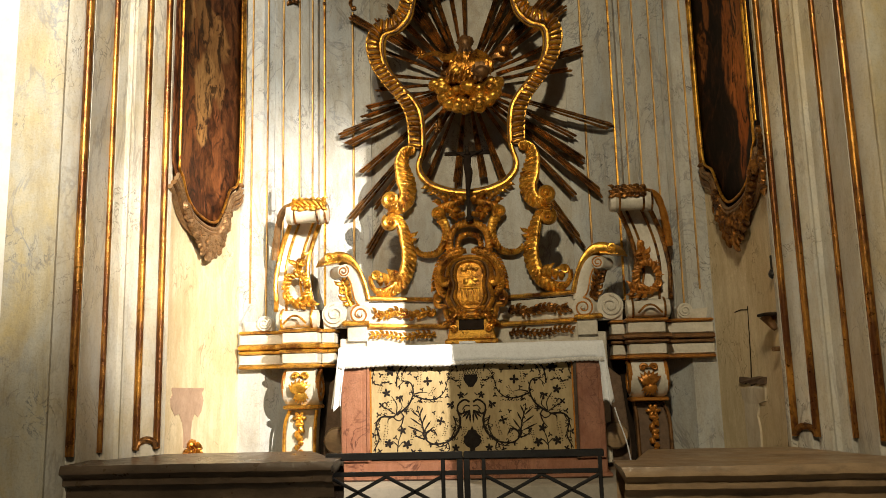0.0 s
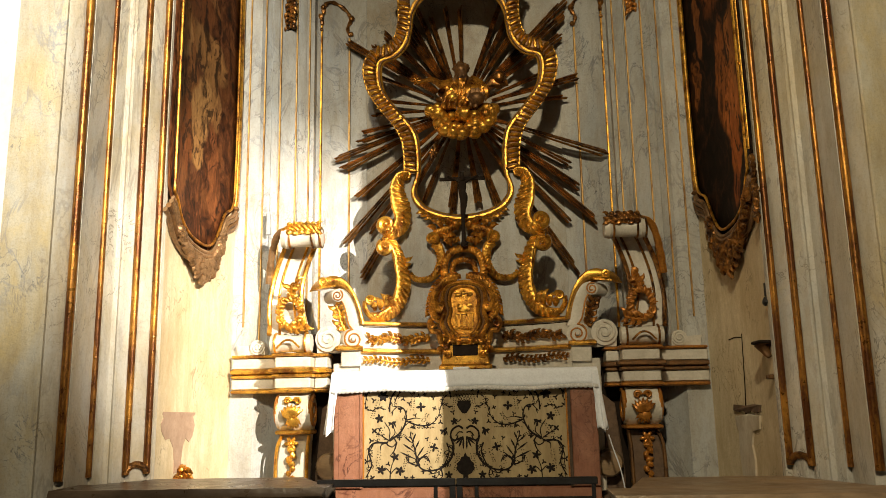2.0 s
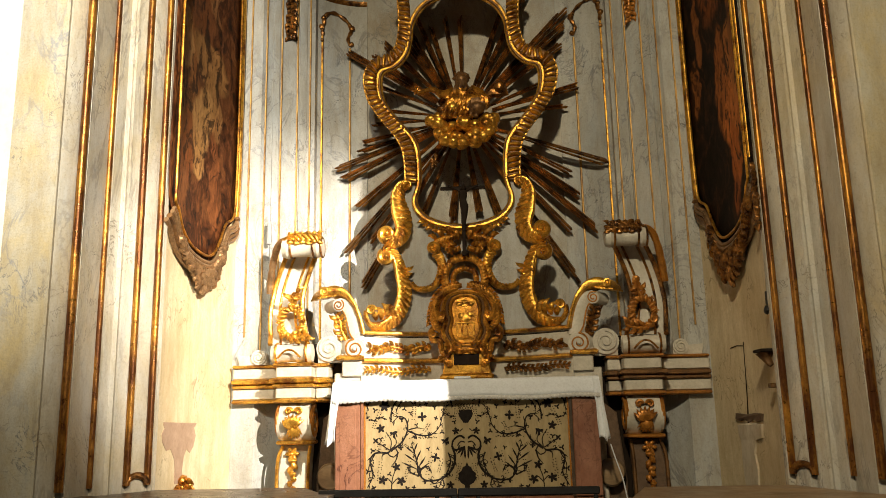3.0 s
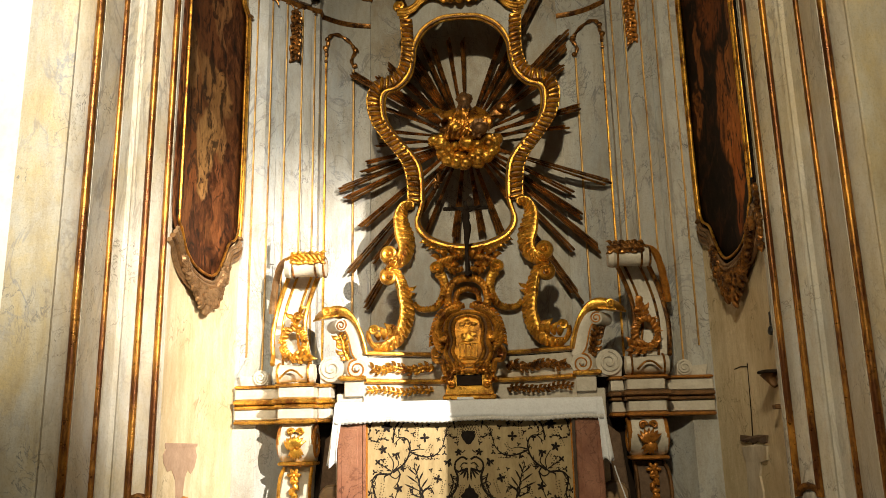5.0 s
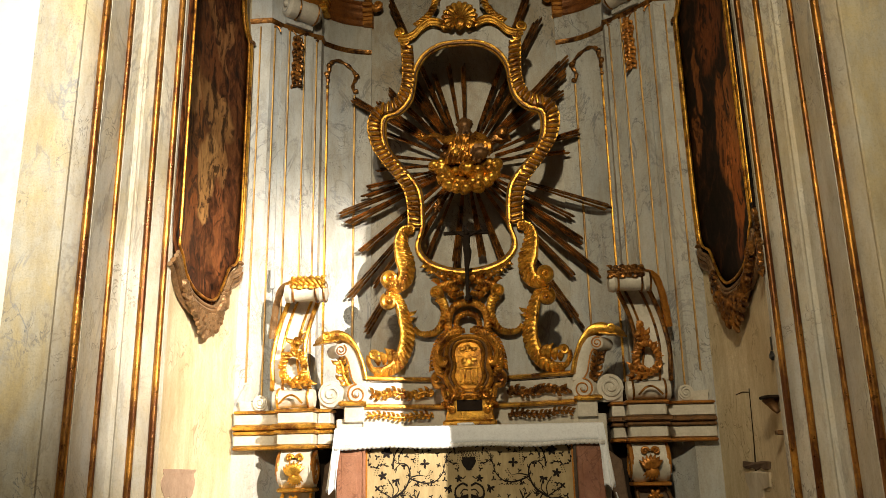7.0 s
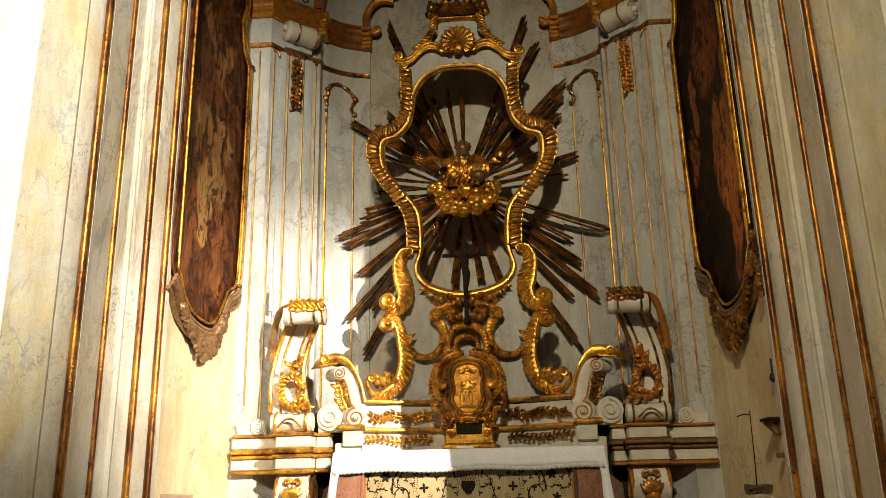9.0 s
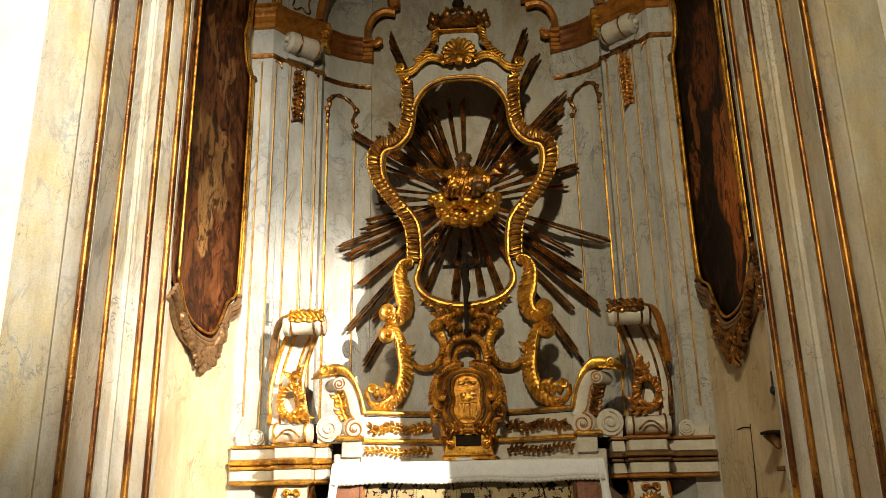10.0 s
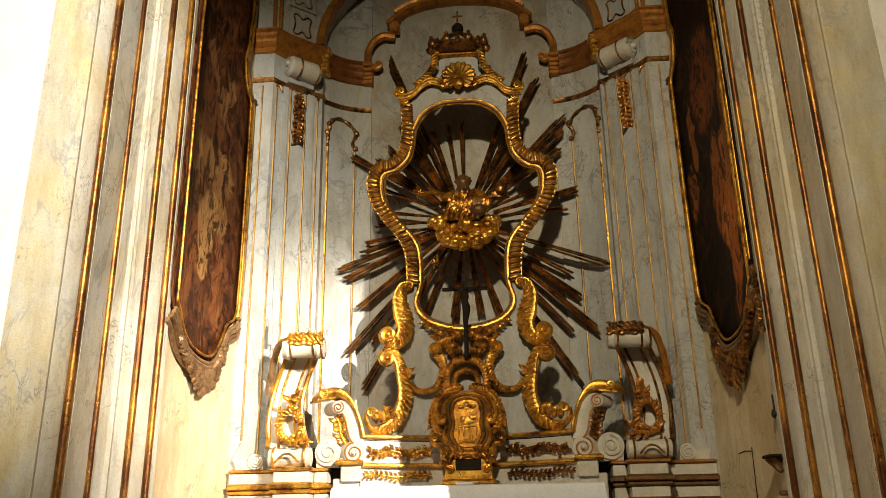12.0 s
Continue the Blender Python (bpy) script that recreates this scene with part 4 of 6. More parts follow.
for s in (-1, 1):
    v, f, nu, nv = [], [], 34, 22
    for j in range(nv + 1):
        t = j / nv
        for i in range(nu + 1):
            q = min(1, i / 12)
            back = max(0, (i - 12) / (nu - 12))
            fall = 1.752 - t * (0.115 + 0.32 * min(1, 3.5 * q) - 0.10 * back + 0.02 * math.sin(i * 0.9))
            x = 0.922 + (0.046 + 0.040 * t) * q + 0.008 * t * math.sin(i * 1.0 + 0.5 * s) + 0.012 * t * (1 - back) * q
            y = 5.944 - 0.022 * t * (1 - back) + 0.24 * back + 0.010 * t * math.cos(i * 1.0)
            v.append((s * x, y, fall))
    f = [(j * (nu + 1) + i, j * (nu + 1) + i + 1, (j + 1) * (nu + 1) + i + 1, (j + 1) * (nu + 1) + i) for j in range(nv) for i in range(nu)]
    part("hanging_end", Geo().add(v, f), LINEN, cloth, "folded end of the cloth, hanging down")
for ob in cloth.children:
    mod = ob.modifiers.new("thickness", "SOLIDIFY")
    mod.thickness = 0.004
board = thing("altar_card", (0.02, 6.30, 1.768), "thin white board lying on the altar cloth", "board")
part("slab", Geo().box((-0.02, 6.20, 1.778), (0.12, 0.3, 0.018), bevel=0.004), LINEN, board)

# ---------------------------------------------------------------- gradine, the curved shelf behind the altar
gradine = thing("gradine", (0, 6.6, 1.2), "curved white altar shelf with gilt mouldings and scroll ends", "altar shelf")
def gy(x):
    return 6.68 - 0.30 * min(1, abs(x) / 0.83) ** 2.0
xs = [-0.83 + 1.66 * i / 28 for i in range(29)]
part("shelf_body", Geo().prism([(x, gy(x)) for x in xs] + [(0.83, 6.86), (-0.83, 6.86)], 0.80, 2.17), WHITEWOOD, gradine)
def gline(z, rad, lift=0.01):
    return Geo().sweep([(-0.01, -rad), (lift, -rad), (lift + rad, -rad * 0.4), (lift + rad, rad * 0.4), (lift * 0.6, rad), (-0.01, rad)], [(x, gy(x), z) for x in xs])
part("top_moulding", gline(2.165, 0.018, 0.02), GOLD, gradine, "gilt upper moulding")
part("lower_moulding", gline(1.945, 0.02, 0.03), GOLD, gradine, "gilt lower moulding")
part("panel_line", gline(2.135, 0.003, 0.002), DARKWOOD, gradine)
for s in (-1, 1):
    g = Geo()
    path = spline([(s * x, gy(x) - 0.012, 2.045 + 0.018 * math.sin(i * 2.1)) for i, x in enumerate((0.30, 0.38, 0.46, 0.54, 0.62, 0.70, 0.77))], 5)
    acanthus(g, path, 0.05, 0.02)
    for x in (0.33, 0.43, 0.53, 0.64, 0.73):
        volute(g, (s * x, 2.045 + 0.012 * math.sin(x * 40)), 0.036, gy(x) - 0.02, 30, 1.2, s)
    # The unlit right band takes a darker gilding, standing for its shade.
    part("applique", g, GOLD if s < 0 else BRONZE, gradine, "carved gilt foliage band, right one coloured as shaded")
    g = Geo()
    path = spline([(s * x, gy(x) - 0.02, 1.868 + 0.012 * math.sin(i * 1.9)) for i, x in enumerate((0.30, 0.4, 0.5, 0.6, 0.7, 0.8))], 5)
    acanthus(g, path, 0.042, 0.02)
    # Same here: gold on the lit left, shade coloured in on the right.
    part("applique", g, GOLD if s < 0 else BRONZE, gradine, "lower carved gilt foliage band, right one coloured as shaded")
    part("end_block", Geo().box((s * 0.905, 6.44, 1.885), (0.16, 0.14, 0.13), bevel=0.008), WHITEWOOD, gradine)
    part("end_block", Geo().box((s * 0.94, 6.50, 1.35), (0.22, 0.2, 1.0), bevel=0.008), WHITEWOOD, gradine)
    part("block_moulding", Geo().box((s * 0.915, 6.42, 1.968), (0.22, 0.18, 0.04), bevel=0.012), GOLD, gradine)
    # low volute, its roll running back and outwards
    way = Vector((s * 0.085, 0.12, 0))
    disc = [(s * (0.878 + 0.088 * math.cos(a)), 2.035 + 0.088 * math.sin(a)) for a in [2 * math.pi * i / 28 for i in range(28)]]
    part("low_volute", Geo().splay(disc, 6.345, way, 0.006), WHITEWOOD, gradine, "white rolled scroll end")
    part("volute_line", Geo().tube(curl((s * 0.878, 2.035), 0.078, 0.012, 90, -1.9 * s, 40, "xz", 6.335), [0.0075 - 0.003 * i / 40 for i in range(41)], 6), OCHRE, gradine, "raised gilt spiral")
    part("volute_eye", Geo().blob((s * 0.878, 6.33, 2.035), (0.016, 0.014, 0.016), 0, 1, 10, 7), WHITEWOOD, gradine)
    part("volute_bed", Geo().splay([(s * 0.80, 1.945), (s * 0.985, 1.945), (s * 0.985, 2.0), (s * 0.80, 2.0)], 6.36, way), WHITEWOOD, gradine)
    # rising scroll wing: a white curved body under a gilt leaf
    inner = spline([(0.80, 2.10), (0.815, 2.17), (0.838, 2.27), (0.875, 2.36), (0.93, 2.425), (1.0, 2.445)], 6)
    outer = spline([(0.90, 2.11), (0.93, 2.16), (0.945, 2.22), (0.962, 2.29), (0.985, 2.335), (1.02, 2.35)], 6)
    part("scroll_wing", Geo().ribbon([(s * p.x, p.y) for p in inner], [(s * p.x, p.y) for p in outer], 6.35, way), WHITEWOOD, gradine, "white rising scroll wing")
    part("wing_line", Geo().tube([(s * (p.x - 0.012), 6.342, p.y) for p in outer], 0.006, 6), OCHRE, gradine)
    roll = [(s * (1.005 + 0.052 * math.cos(a)), 2.385 + 0.052 * math.sin(a)) for a in [2 * math.pi * i / 24 for i in range(24)]]
    part("wing_curl", Geo().splay(roll, 6.335, way * 1.05, 0.005), WHITEWOOD, gradine, "white rolled head of the wing")
    part("volute_line", Geo().tube(curl((s * 1.005, 2.385), 0.046, 0.010, 60, 1.7 * s, 30, "xz", 6.326), 0.0055, 6), OCHRE, gradine, "raised gilt spiral")
    cap = spline([(0.785, 2.15), (0.80, 2.22), (0.83, 2.32), (0.875, 2.42), (0.94, 2.505), (1.015, 2.54), (1.09, 2.535), (1.145, 2.49), (1.155, 2.46)], 5)
    under = spline([(0.815, 2.15), (0.825, 2.20), (0.852, 2.30), (0.895, 2.39), (0.955, 2.448), (1.02, 2.462), (1.08, 2.458), (1.12, 2.452), (1.15, 2.445)], 5)
    part("wing_cap", Geo().ribbon([(s * p.x, p.y) for p in cap], [(s * p.x, p.y) for p in under], 6.325, way * 1.1, 0.016), GOLD, gradine, "gilt leaf running over the scroll wing")
    part("cap_curl", Geo().tube(curl((s * 1.115, 2.497), 0.034, 0.008, 250, 1.3 * s, 20, "xz", 6.312), [0.014 - 0.006 * i / 20 for i in range(21)], 7), GOLD, gradine)
    part("cap_slab", Geo().splay([(s * 1.02, 2.452), (s * 1.165, 2.436), (s * 1.165, 2.452), (s * 1.02, 2.468)], 6.315, way * 1.1, 0.003), GOLD, gradine, "gilt slab under the curl")
    g = Geo()
    acanthus(g, spline([(s * 0.945, 6.40, 2.10), (s * 0.985, 6.39, 2.18), (s * 1.0, 6.38, 2.26), (s * 1.03, 6.38, 2.32)], 4), 0.065, 0.022)
    # The right leaf's darker gilding stands for shade.
    part("wing_leaf", g, GOLD if s < 0 else BRONZE, gradine, "carved leaf under the wing, right one coloured as shaded")

# ---------------------------------------------------------------- retable: the shaped board with its gilt frame
retable = thing("retable", (0, 6.62, 2.17), "white shaped retable with a gilt gadrooned frame and carved scrolls", "retable")
HOLE = [(0.0, 5.19), (0.18, 5.17), (0.33, 5.08), (0.42, 4.93), (0.44, 4.78), (0.48, 4.63), (0.58, 4.52), (0.695, 4.475), (0.72, 4.36), (0.69, 4.20), (0.58, 4.03), (0.44, 3.86), (0.385, 3.72), (0.375, 3.45), (0.415, 3.27), (0.335, 3.14), (0.17, 3.065), (0.0, 3.04)]
RIM = [(0.0, 5.66), (0.17, 5.64), (0.19, 5.50), (0.32, 5.36), (0.50, 5.27), (0.53, 5.05), (0.53, 4.80), (0.60, 4.64), (0.76, 4.585), (0.82, 4.40), (0.76, 4.16), (0.60, 3.96), (0.50, 3.74), (0.49, 3.44), (0.50, 3.25), (0.46, 3.08), (0.50, 2.92), (0.62, 2.84), (0.56, 2.68), (0.47, 2.52), (0.52, 2.34), (0.63, 2.24), (0.82, 2.17), (0.0, 2.17)]
hole = [(p.x, p.y) for p in spline([(a, b) for a, b in HOLE], 6)]
rim = [(p.x, p.y) for p in spline([(a, b) for a, b in RIM[:-1]], 4)] + [RIM[-1]]
for s in (-1, 1):
    poly = [(s * a, b) for a, b in rim + hole[::-1]]
    part("board", Geo().prism(poly, 6.615, 6.65, "y"), BOARD, retable, "grey-white painted board")
ring = [(a, 6.60, b) for a, b in hole] + [(-a, 6.60, b) for a, b in hole[-2:0:-1]]
part("inner_moulding", Geo().tube(ring, 0.022, 10, True, 1.3), GOLD, retable, "bright gilt inner moulding")
part("inner_lip", Geo().tube([(x * 0.955, 6.605, 4.1 + (z - 4.1) * 0.975) for x, y, z in ring], 0.011, 8, True, 1.2), GOLD, retable)
g = Geo()
# A dark ring between the gilt ones, raised rather than cut in.
part("inner_groove", Geo().tube([(x * 0.978, 6.585, 4.1 + (z - 4.1) * 0.988) for x, y, z in ring], 0.010, 7, True), DARKGILT, retable, "dark ring drawn in place of a groove")
band = [(0.485, 5.17), (0.475, 4.93), (0.485, 4.79), (0.53, 4.665), (0.63, 4.575), (0.73, 4.555), (0.785, 4.46), (0.785, 4.34), (0.74, 4.19), (0.63, 4.025), (0.50, 3.85), (0.445, 3.69), (0.432, 3.44)]
bp = spline([(a, 6.592, b) for a, b in band], 6)
for s in (-1, 1):
    # The band is coloured dark to read as shade between the gadroons.
    band_ob = part("gadroon_band", Geo().tube([(s * p.x, p.y, p.z) for p in bp], 0.052, 8, False, 0.5), DARKGILT, retable, "gilt band darkened as shade between its leaning gadroons")
    for i, (p, t) in enumerate(along(bp, 0.047)):
        a = math.atan2(t.z, t.x) + radians(104)
        q = 0.9 + 0.2 * ((i * 37) % 10) / 10
        m = Matrix.Rotation(-a, 3, "Y")
        lobe = Geo().blob((p.x, p.y - 0.024, p.z), (0.060 * q, 0.030, 0.0175), 0.2, 4, 8, 6, m)
        part("gadroon", lobe if s > 0 else lobe.mirrored(), GOLD, band_ob)
pairs("outer_edge", Geo().tube([(p.x + 0.052 * (1 if i else 1), p.y, p.z) for i, p in enumerate(bp)], 0.010, 6), GOLD, retable)
g = Geo()
volute(g, (0.50, 5.20), 0.05, 6.575, -90, 1.5, 1, 0.34)
pairs("frame_curl", g, GOLD, retable, "small gilt curl")
g = Geo()
volute(g, (0.475, 3.425), 0.045, 6.57, 90, 1.5, 1, 0.34)
pairs("frame_curl", g, GOLD, retable, "small gilt curl")
# big S volutes below the waist
g = Geo()
path = spline([(0.455, 6.585, 3.43), (0.52, 6.575, 3.41), (0.55, 6.56, 3.32), (0.53, 6.55, 3.20), (0.50, 6.54, 3.08), (0.515, 6.53, 2.98), (0.58, 6.53, 2.925), (0.655, 6.53, 2.94)], 6)
g.fluted(path, (0.035, 0.078, 0.045), 0.046, 0.9, 0.034, 0.03)
g.tube(curl((0.635, 2.99), 0.062, 0.014, -90, 1.5, 34, "xz", 6.50), [0.032 - 0.016 * i / 34 for i in range(35)], 8, False, 1.3)
g.blob((0.635, 6.47, 2.99), (0.02, 0.02, 0.02), 0.1, 3, 10, 7)
pairs_carved("side_volute", g, GOLD, retable, "heavy gilt fluted volute", "scroll")
# lower leafy scrolls
g = Geo()
g.tube(curl((0.645, 2.80), 0.058, 0.014, 60, -1.5, 34, "xz", 6.52), [0.030 - 0.015 * i / 34 for i in range(35)], 8, False, 1.3)
g.blob((0.645, 6.49, 2.80), (0.018, 0.018, 0.018), 0.1, 3, 10, 7)
path = spline([(0.67, 6.55, 2.865), (0.60, 6.55, 2.855), (0.545, 6.555, 2.76), (0.52, 6.56, 2.64), (0.50, 6.56, 2.52), (0.52, 6.555, 2.39), (0.58, 6.54, 2.28), (0.67, 6.51, 2.225), (0.76, 6.46, 2.215)], 6)
g.fluted(path, (0.026, 0.060, 0.042), 0.044, 0.8, 0.030, 0.022)
rim_path = [p + Vector((0.050, -0.012, 0.022)) for p in path[4:40]]
g.tube(rim_path, [0.012 + 0.003 * math.sin(i * 1.3) for i in range(len(rim_path))], 7)
for k, (x, z, w) in enumerate(((0.60, 2.30, 0.10), (0.645, 2.29, 0.12), (0.69, 2.28, 0.10), (0.735, 2.275, 0.07))):
    leaf(g, (x, 6.51, z), (x + 0.035, 6.47, z + w), 0.030, 0.03, 0.4)
leaf(g, (0.50, 6.55, 2.70), (0.42, 6.53, 2.72), 0.020, 0.03, 0.4)
leaf(g, (0.49, 6.55, 2.66), (0.43, 6.53, 2.66), 0.018, 0.03, 0.3)
pairs_carved("leaf_scroll", g, GOLD, retable, "gilt fluted scroll curving out to the shelf", "leaf")
g = Geo()
volute(g, (0.755, 2.345), 0.045, 6.40, 180, 1.5, -1, 0.40)
g.tube(spline([(0.72, 6.45, 2.20), (0.765, 6.43, 2.23), (0.80, 6.42, 2.29), (0.795, 6.41, 2.345)], 4), 0.022, 7)
pairs("shelf_curl", g, GOLD, retable, "gilt curl resting on the shelf")
# festoon to the middle
g = Geo()
path = spline([(0.445, 6.56, 2.58), (0.40, 6.56, 2.535), (0.33, 6.555, 2.525), (0.26, 6.55, 2.545), (0.21, 6.54, 2.61), (0.185, 6.54, 2.70), (0.20, 6.54, 2.78), (0.24, 6.54, 2.83)], 6)
g.fluted(path, (0.020, 0.030, 0.040), 0.030, 0.8, 0.012, 0.018)
g.tube(curl((0.255, 2.86), 0.046, 0.012, 230, -1.5, 30, "xz", 6.52), [0.026 - 0.012 * i / 30 for i in range(31)], 8, False, 1.4)
g.blob((0.255, 6.495, 2.86), (0.016, 0.016, 0.016), 0.1, 3, 10, 7)
pairs_carved("festoon", g, GOLD, retable, "gilt fluted festoon", "scroll")
# crest over the cartouche
g = Geo()
arch_path = spline([(0.145, 6.52, 2.52), (0.165, 6.52, 2.60), (0.14, 6.52, 2.70), (0.08, 6.52, 2.755), (0.0, 6.52, 2.775)], 6)
g.fluted(arch_path, (0.034, 0.030, 0.030), 0.028, 0.6, 0.010, 0.016)
g.fluted(spline([(0.075, 6.525, 2.50), (0.095, 6.525, 2.58), (0.075, 6.525, 2.655), (0.0, 6.525, 2.685)], 6), 0.022, 0.024, 0.6, 0.008, 0.014)
g.fluted(spline([(0.03, 6.54, 2.99), (0.09, 6.53, 2.95), (0.16, 6.53, 2.93), (0.225, 6.53, 2.905), (0.255, 6.53, 2.85)], 6), (0.02, 0.034, 0.028), 0.028, 0.6, 0.010, 0.018)
g.fluted(spline([(0.03, 6.54, 2.86), (0.08, 6.53, 2.845), (0.13, 6.53, 2.87), (0.19, 6.53, 2.90)], 6), (0.02, 0.026, 0.02), 0.026, 0.6, 0.010, 0.018)
for x, z, dx, dz in ((0.045, 2.93, 0.05, 0.075), (0.10, 2.97, 0.06, 0.06), (0.17, 2.95, 0.075, 0.05), (0.225, 2.93, 0.07, 0.03), (0.06, 2.88, 0.07, -0.02), (0.10, 2.80, 0.045, 0.055), (0.17, 2.62, 0.05, -0.05), (0.10, 2.52, 0.05, -0.06)):
    leaf(g, (x, 6.53, z), (x + dx, 6.505, z + dz), 0.024, 0.03, 0.35)
volute(g, (0.125, 2.835), 0.034, 6.52, 0, 1.5, 1, 0.36)
pairs_carved("crest", g, GOLDDEEP, retable, "openwork gilt scroll crest", "leaf")
# leafy fringe under the opening
g = Geo()
path = spline([(0.0, 6.575, 3.015), (0.15, 6.575, 3.035), (0.27, 6.575, 3.075), (0.36, 6.575, 3.145)], 6)
for i, (p, t) in enumerate(along(path, 0.03)):
    leaf(g, p, p + Vector((0.045, -0.02, -0.045 + 0.012 * (i % 3))), 0.017, 0.02, -0.4)
pairs("fringe", g, GOLD, retable, "gilt leaf fringe below the opening")
# pediment scrolls and shell
g = Geo()
path = spline([(0.565, 6.58, 5.245), (0.50, 6.575, 5.235), (0.42, 6.57, 5.265), (0.35, 6.57, 5.34), (0.27, 6.57, 5.385), (0.19, 6.565, 5.37), (0.14, 6.56, 5.33)], 6)
for off, rad, lift in ((0.0, 0.022, 0.0), (0.028, 0.014, 0.012), (-0.026, 0.012, 0.006)):
    g.tube([(p.x, p.y - lift, p.z + off) for p in path], rad, 8)
volute(g, (0.545, 5.30), 0.055, 6.57, -60, 1.5, 1, 0.36)
volute(g, (0.145, 5.345), 0.045, 6.55, 90, 1.5, 1, 0.36)
pairs_carved("pediment_scroll", g, GOLD, retable, "gilt moulded pediment scroll", "moulding")
g = Geo()
for i in range(13):
    a = radians(-28 + 19.7 * i)
    d, c = Vector((math.cos(a), 0, math.sin(a))), Vector((0.0, 6.555, 5.385))
    k = 0.9 + 0.16 * math.sin(math.pi * i / 12)
    g.tube([c + d * r * k + Vector((0, -w, 0)) for r, w in ((0.015, 0.0), (0.055, 0.022), (0.10, 0.032), (0.137, 0.026), (0.162, 0.006))], [0.007, 0.015, 0.023, 0.030, 0.019], 8, False, 0.9)
volute(g, (0.085, 5.315), 0.036, 6.53, 90, 1.4, 1, 0.4)
volute(g, (-0.085, 5.315), 0.036, 6.53, 90, 1.4, -1, 0.4)
g.blob((0, 6.525, 5.335), (0.05, 0.03, 0.06), 0.2, 4)
carved("shell", g, GOLD, retable, "fluted gilt shell", "rib")
g = Geo()
path = spline([(0.40, 6.58, 5.36), (0.30, 6.575, 5.44), (0.235, 6.57, 5.54), (0.215, 6.57, 5.66)], 8)
g.tube(path, [0.030] * len(path), 8)
for i, (p, t) in enumerate(along(path, 0.034)):
    g.blob(p + Vector((0, -0.01, 0)), (0.046, 0.034, 0.014), 0.1, 3, 8, 5, Matrix.Rotation(-math.atan2(t.z, t.x) - radians(48), 3, "Y"))
volute(g, (0.20, 5.685), 0.03, 6.56, 0, 1.3, 1, 0.4)
pairs_carved("rope_scroll", g, GOLD, retable, "twisted gilt rope scroll", "twist")
part("top_cap", Geo().box((0, 6.63, 5.675), (0.46, 0.12, 0.035), bevel=0.012), GOLDDEEP, retable)

# crown
crown = thing("crown", (0, 6.63, 5.69), "carved gilt crown with an orb and small cross on the retable", "crown")
g = Geo().lathe([(0.22, 0), (0.255, 0.02), (0.255, 0.05), (0.21, 0.06), (0.19, 0.08)], (0, 6.68, 5.69), None, 24)
part("rim", g, BRONZE, crown)
g = Geo()
for i in range(16):
    a = 2 * math.pi * i / 16
    c = (0.262 * math.cos(a), 6.68 + 0.12 * math.sin(a), 5.79 + 0.05 * (i % 2))
    g.blob(c, (0.042, 0.035, 0.05), 0.3, 4, 9, 6)
    g.blob((c[0] * 1.05, c[1], c[2] + 0.06), (0.02, 0.02, 0.02), 0, 1, 7, 5)
carved("leaf_ring", g, BRONZE, crown, "tarnished gilt crown leaves", "leaf")
g = Geo()
for i in range(7):
    a = math.pi * i / 6
    g.tube(spline([(0.24 * math.cos(a), 6.68 - 0.1 * math.sin(a), 5.78), (0.16 * math.cos(a), 6.68 - 0.08 * math.sin(a), 5.88), (0.05 * math.cos(a), 6.68 - 0.03 * math.sin(a), 5.945)], 4), 0.022, 6)
part("arches", g, BRONZE, crown)
part("orb", Geo().blob((0, 6.66, 6.0), (0.058, 0.058, 0.055), 0, 1, 14, 9), DARKWOOD, crown, "dark orb")
part("finial_cross", Geo().box((0, 6.66, 6.12), (0.016, 0.016, 0.15), bevel=0.003).box((0, 6.66, 6.14), (0.10, 0.016, 0.016), bevel=0.003), BRONZE, crown)
# ---------------------------------------------------------------- glory of rays
glory = thing("glory", (0, 7.05, 4.19), "sunburst of dark gilt wooden rays behind the frame", "sunburst")
RAYS = [(-168, 0.92, 2), (-163, 0.98, 2), (-158, 1.23, 3), (-153, 1.22, 3), (-140, 1.26, 3), (-131, 1.62, 3), (-127, 1.43, 2), (-121, 1.82, 3), (-113, 1.0, 2), (-97, 0.96, 3), (-82, 0.90, 3), (-72, 1.0, 3),
        (-58, 1.78, 3), (-50, 1.40, 2), (-44, 1.58, 3), (-38, 1.27, 3), (-31, 1.09, 2), (-23, 1.34, 3), (4, 0.92, 2), (13, 1.07, 3), (22, 0.8, 2), (36, 1.10, 3), (42, 1.30, 3), (46, 1.37, 3), (56, 0.9, 3),
        (63, 1.62, 3), (69.5, 1.86, 3), (90, 0.98, 2), (98, 1.0, 2), (107, 0.95, 2), (112, 1.90, 3), (119, 0.98, 3), (124, 1.0, 3), (133, 1.05, 3), (142, 1.06, 3), (147, 1.26, 3), (156, 0.85, 2), (172, 0.8, 2), (-178, 0.8, 2)]
rnd = random.Random(4)


def behind(x):
    """Depth of the wall face behind the rays."""
    x = abs(x)
    return 7.13 if x < 0.90 else min((abs(wing(t / 40)[0] - x), wing(t / 40)[1]) for t in range(41))[1] if x < 1.32 else 6.80


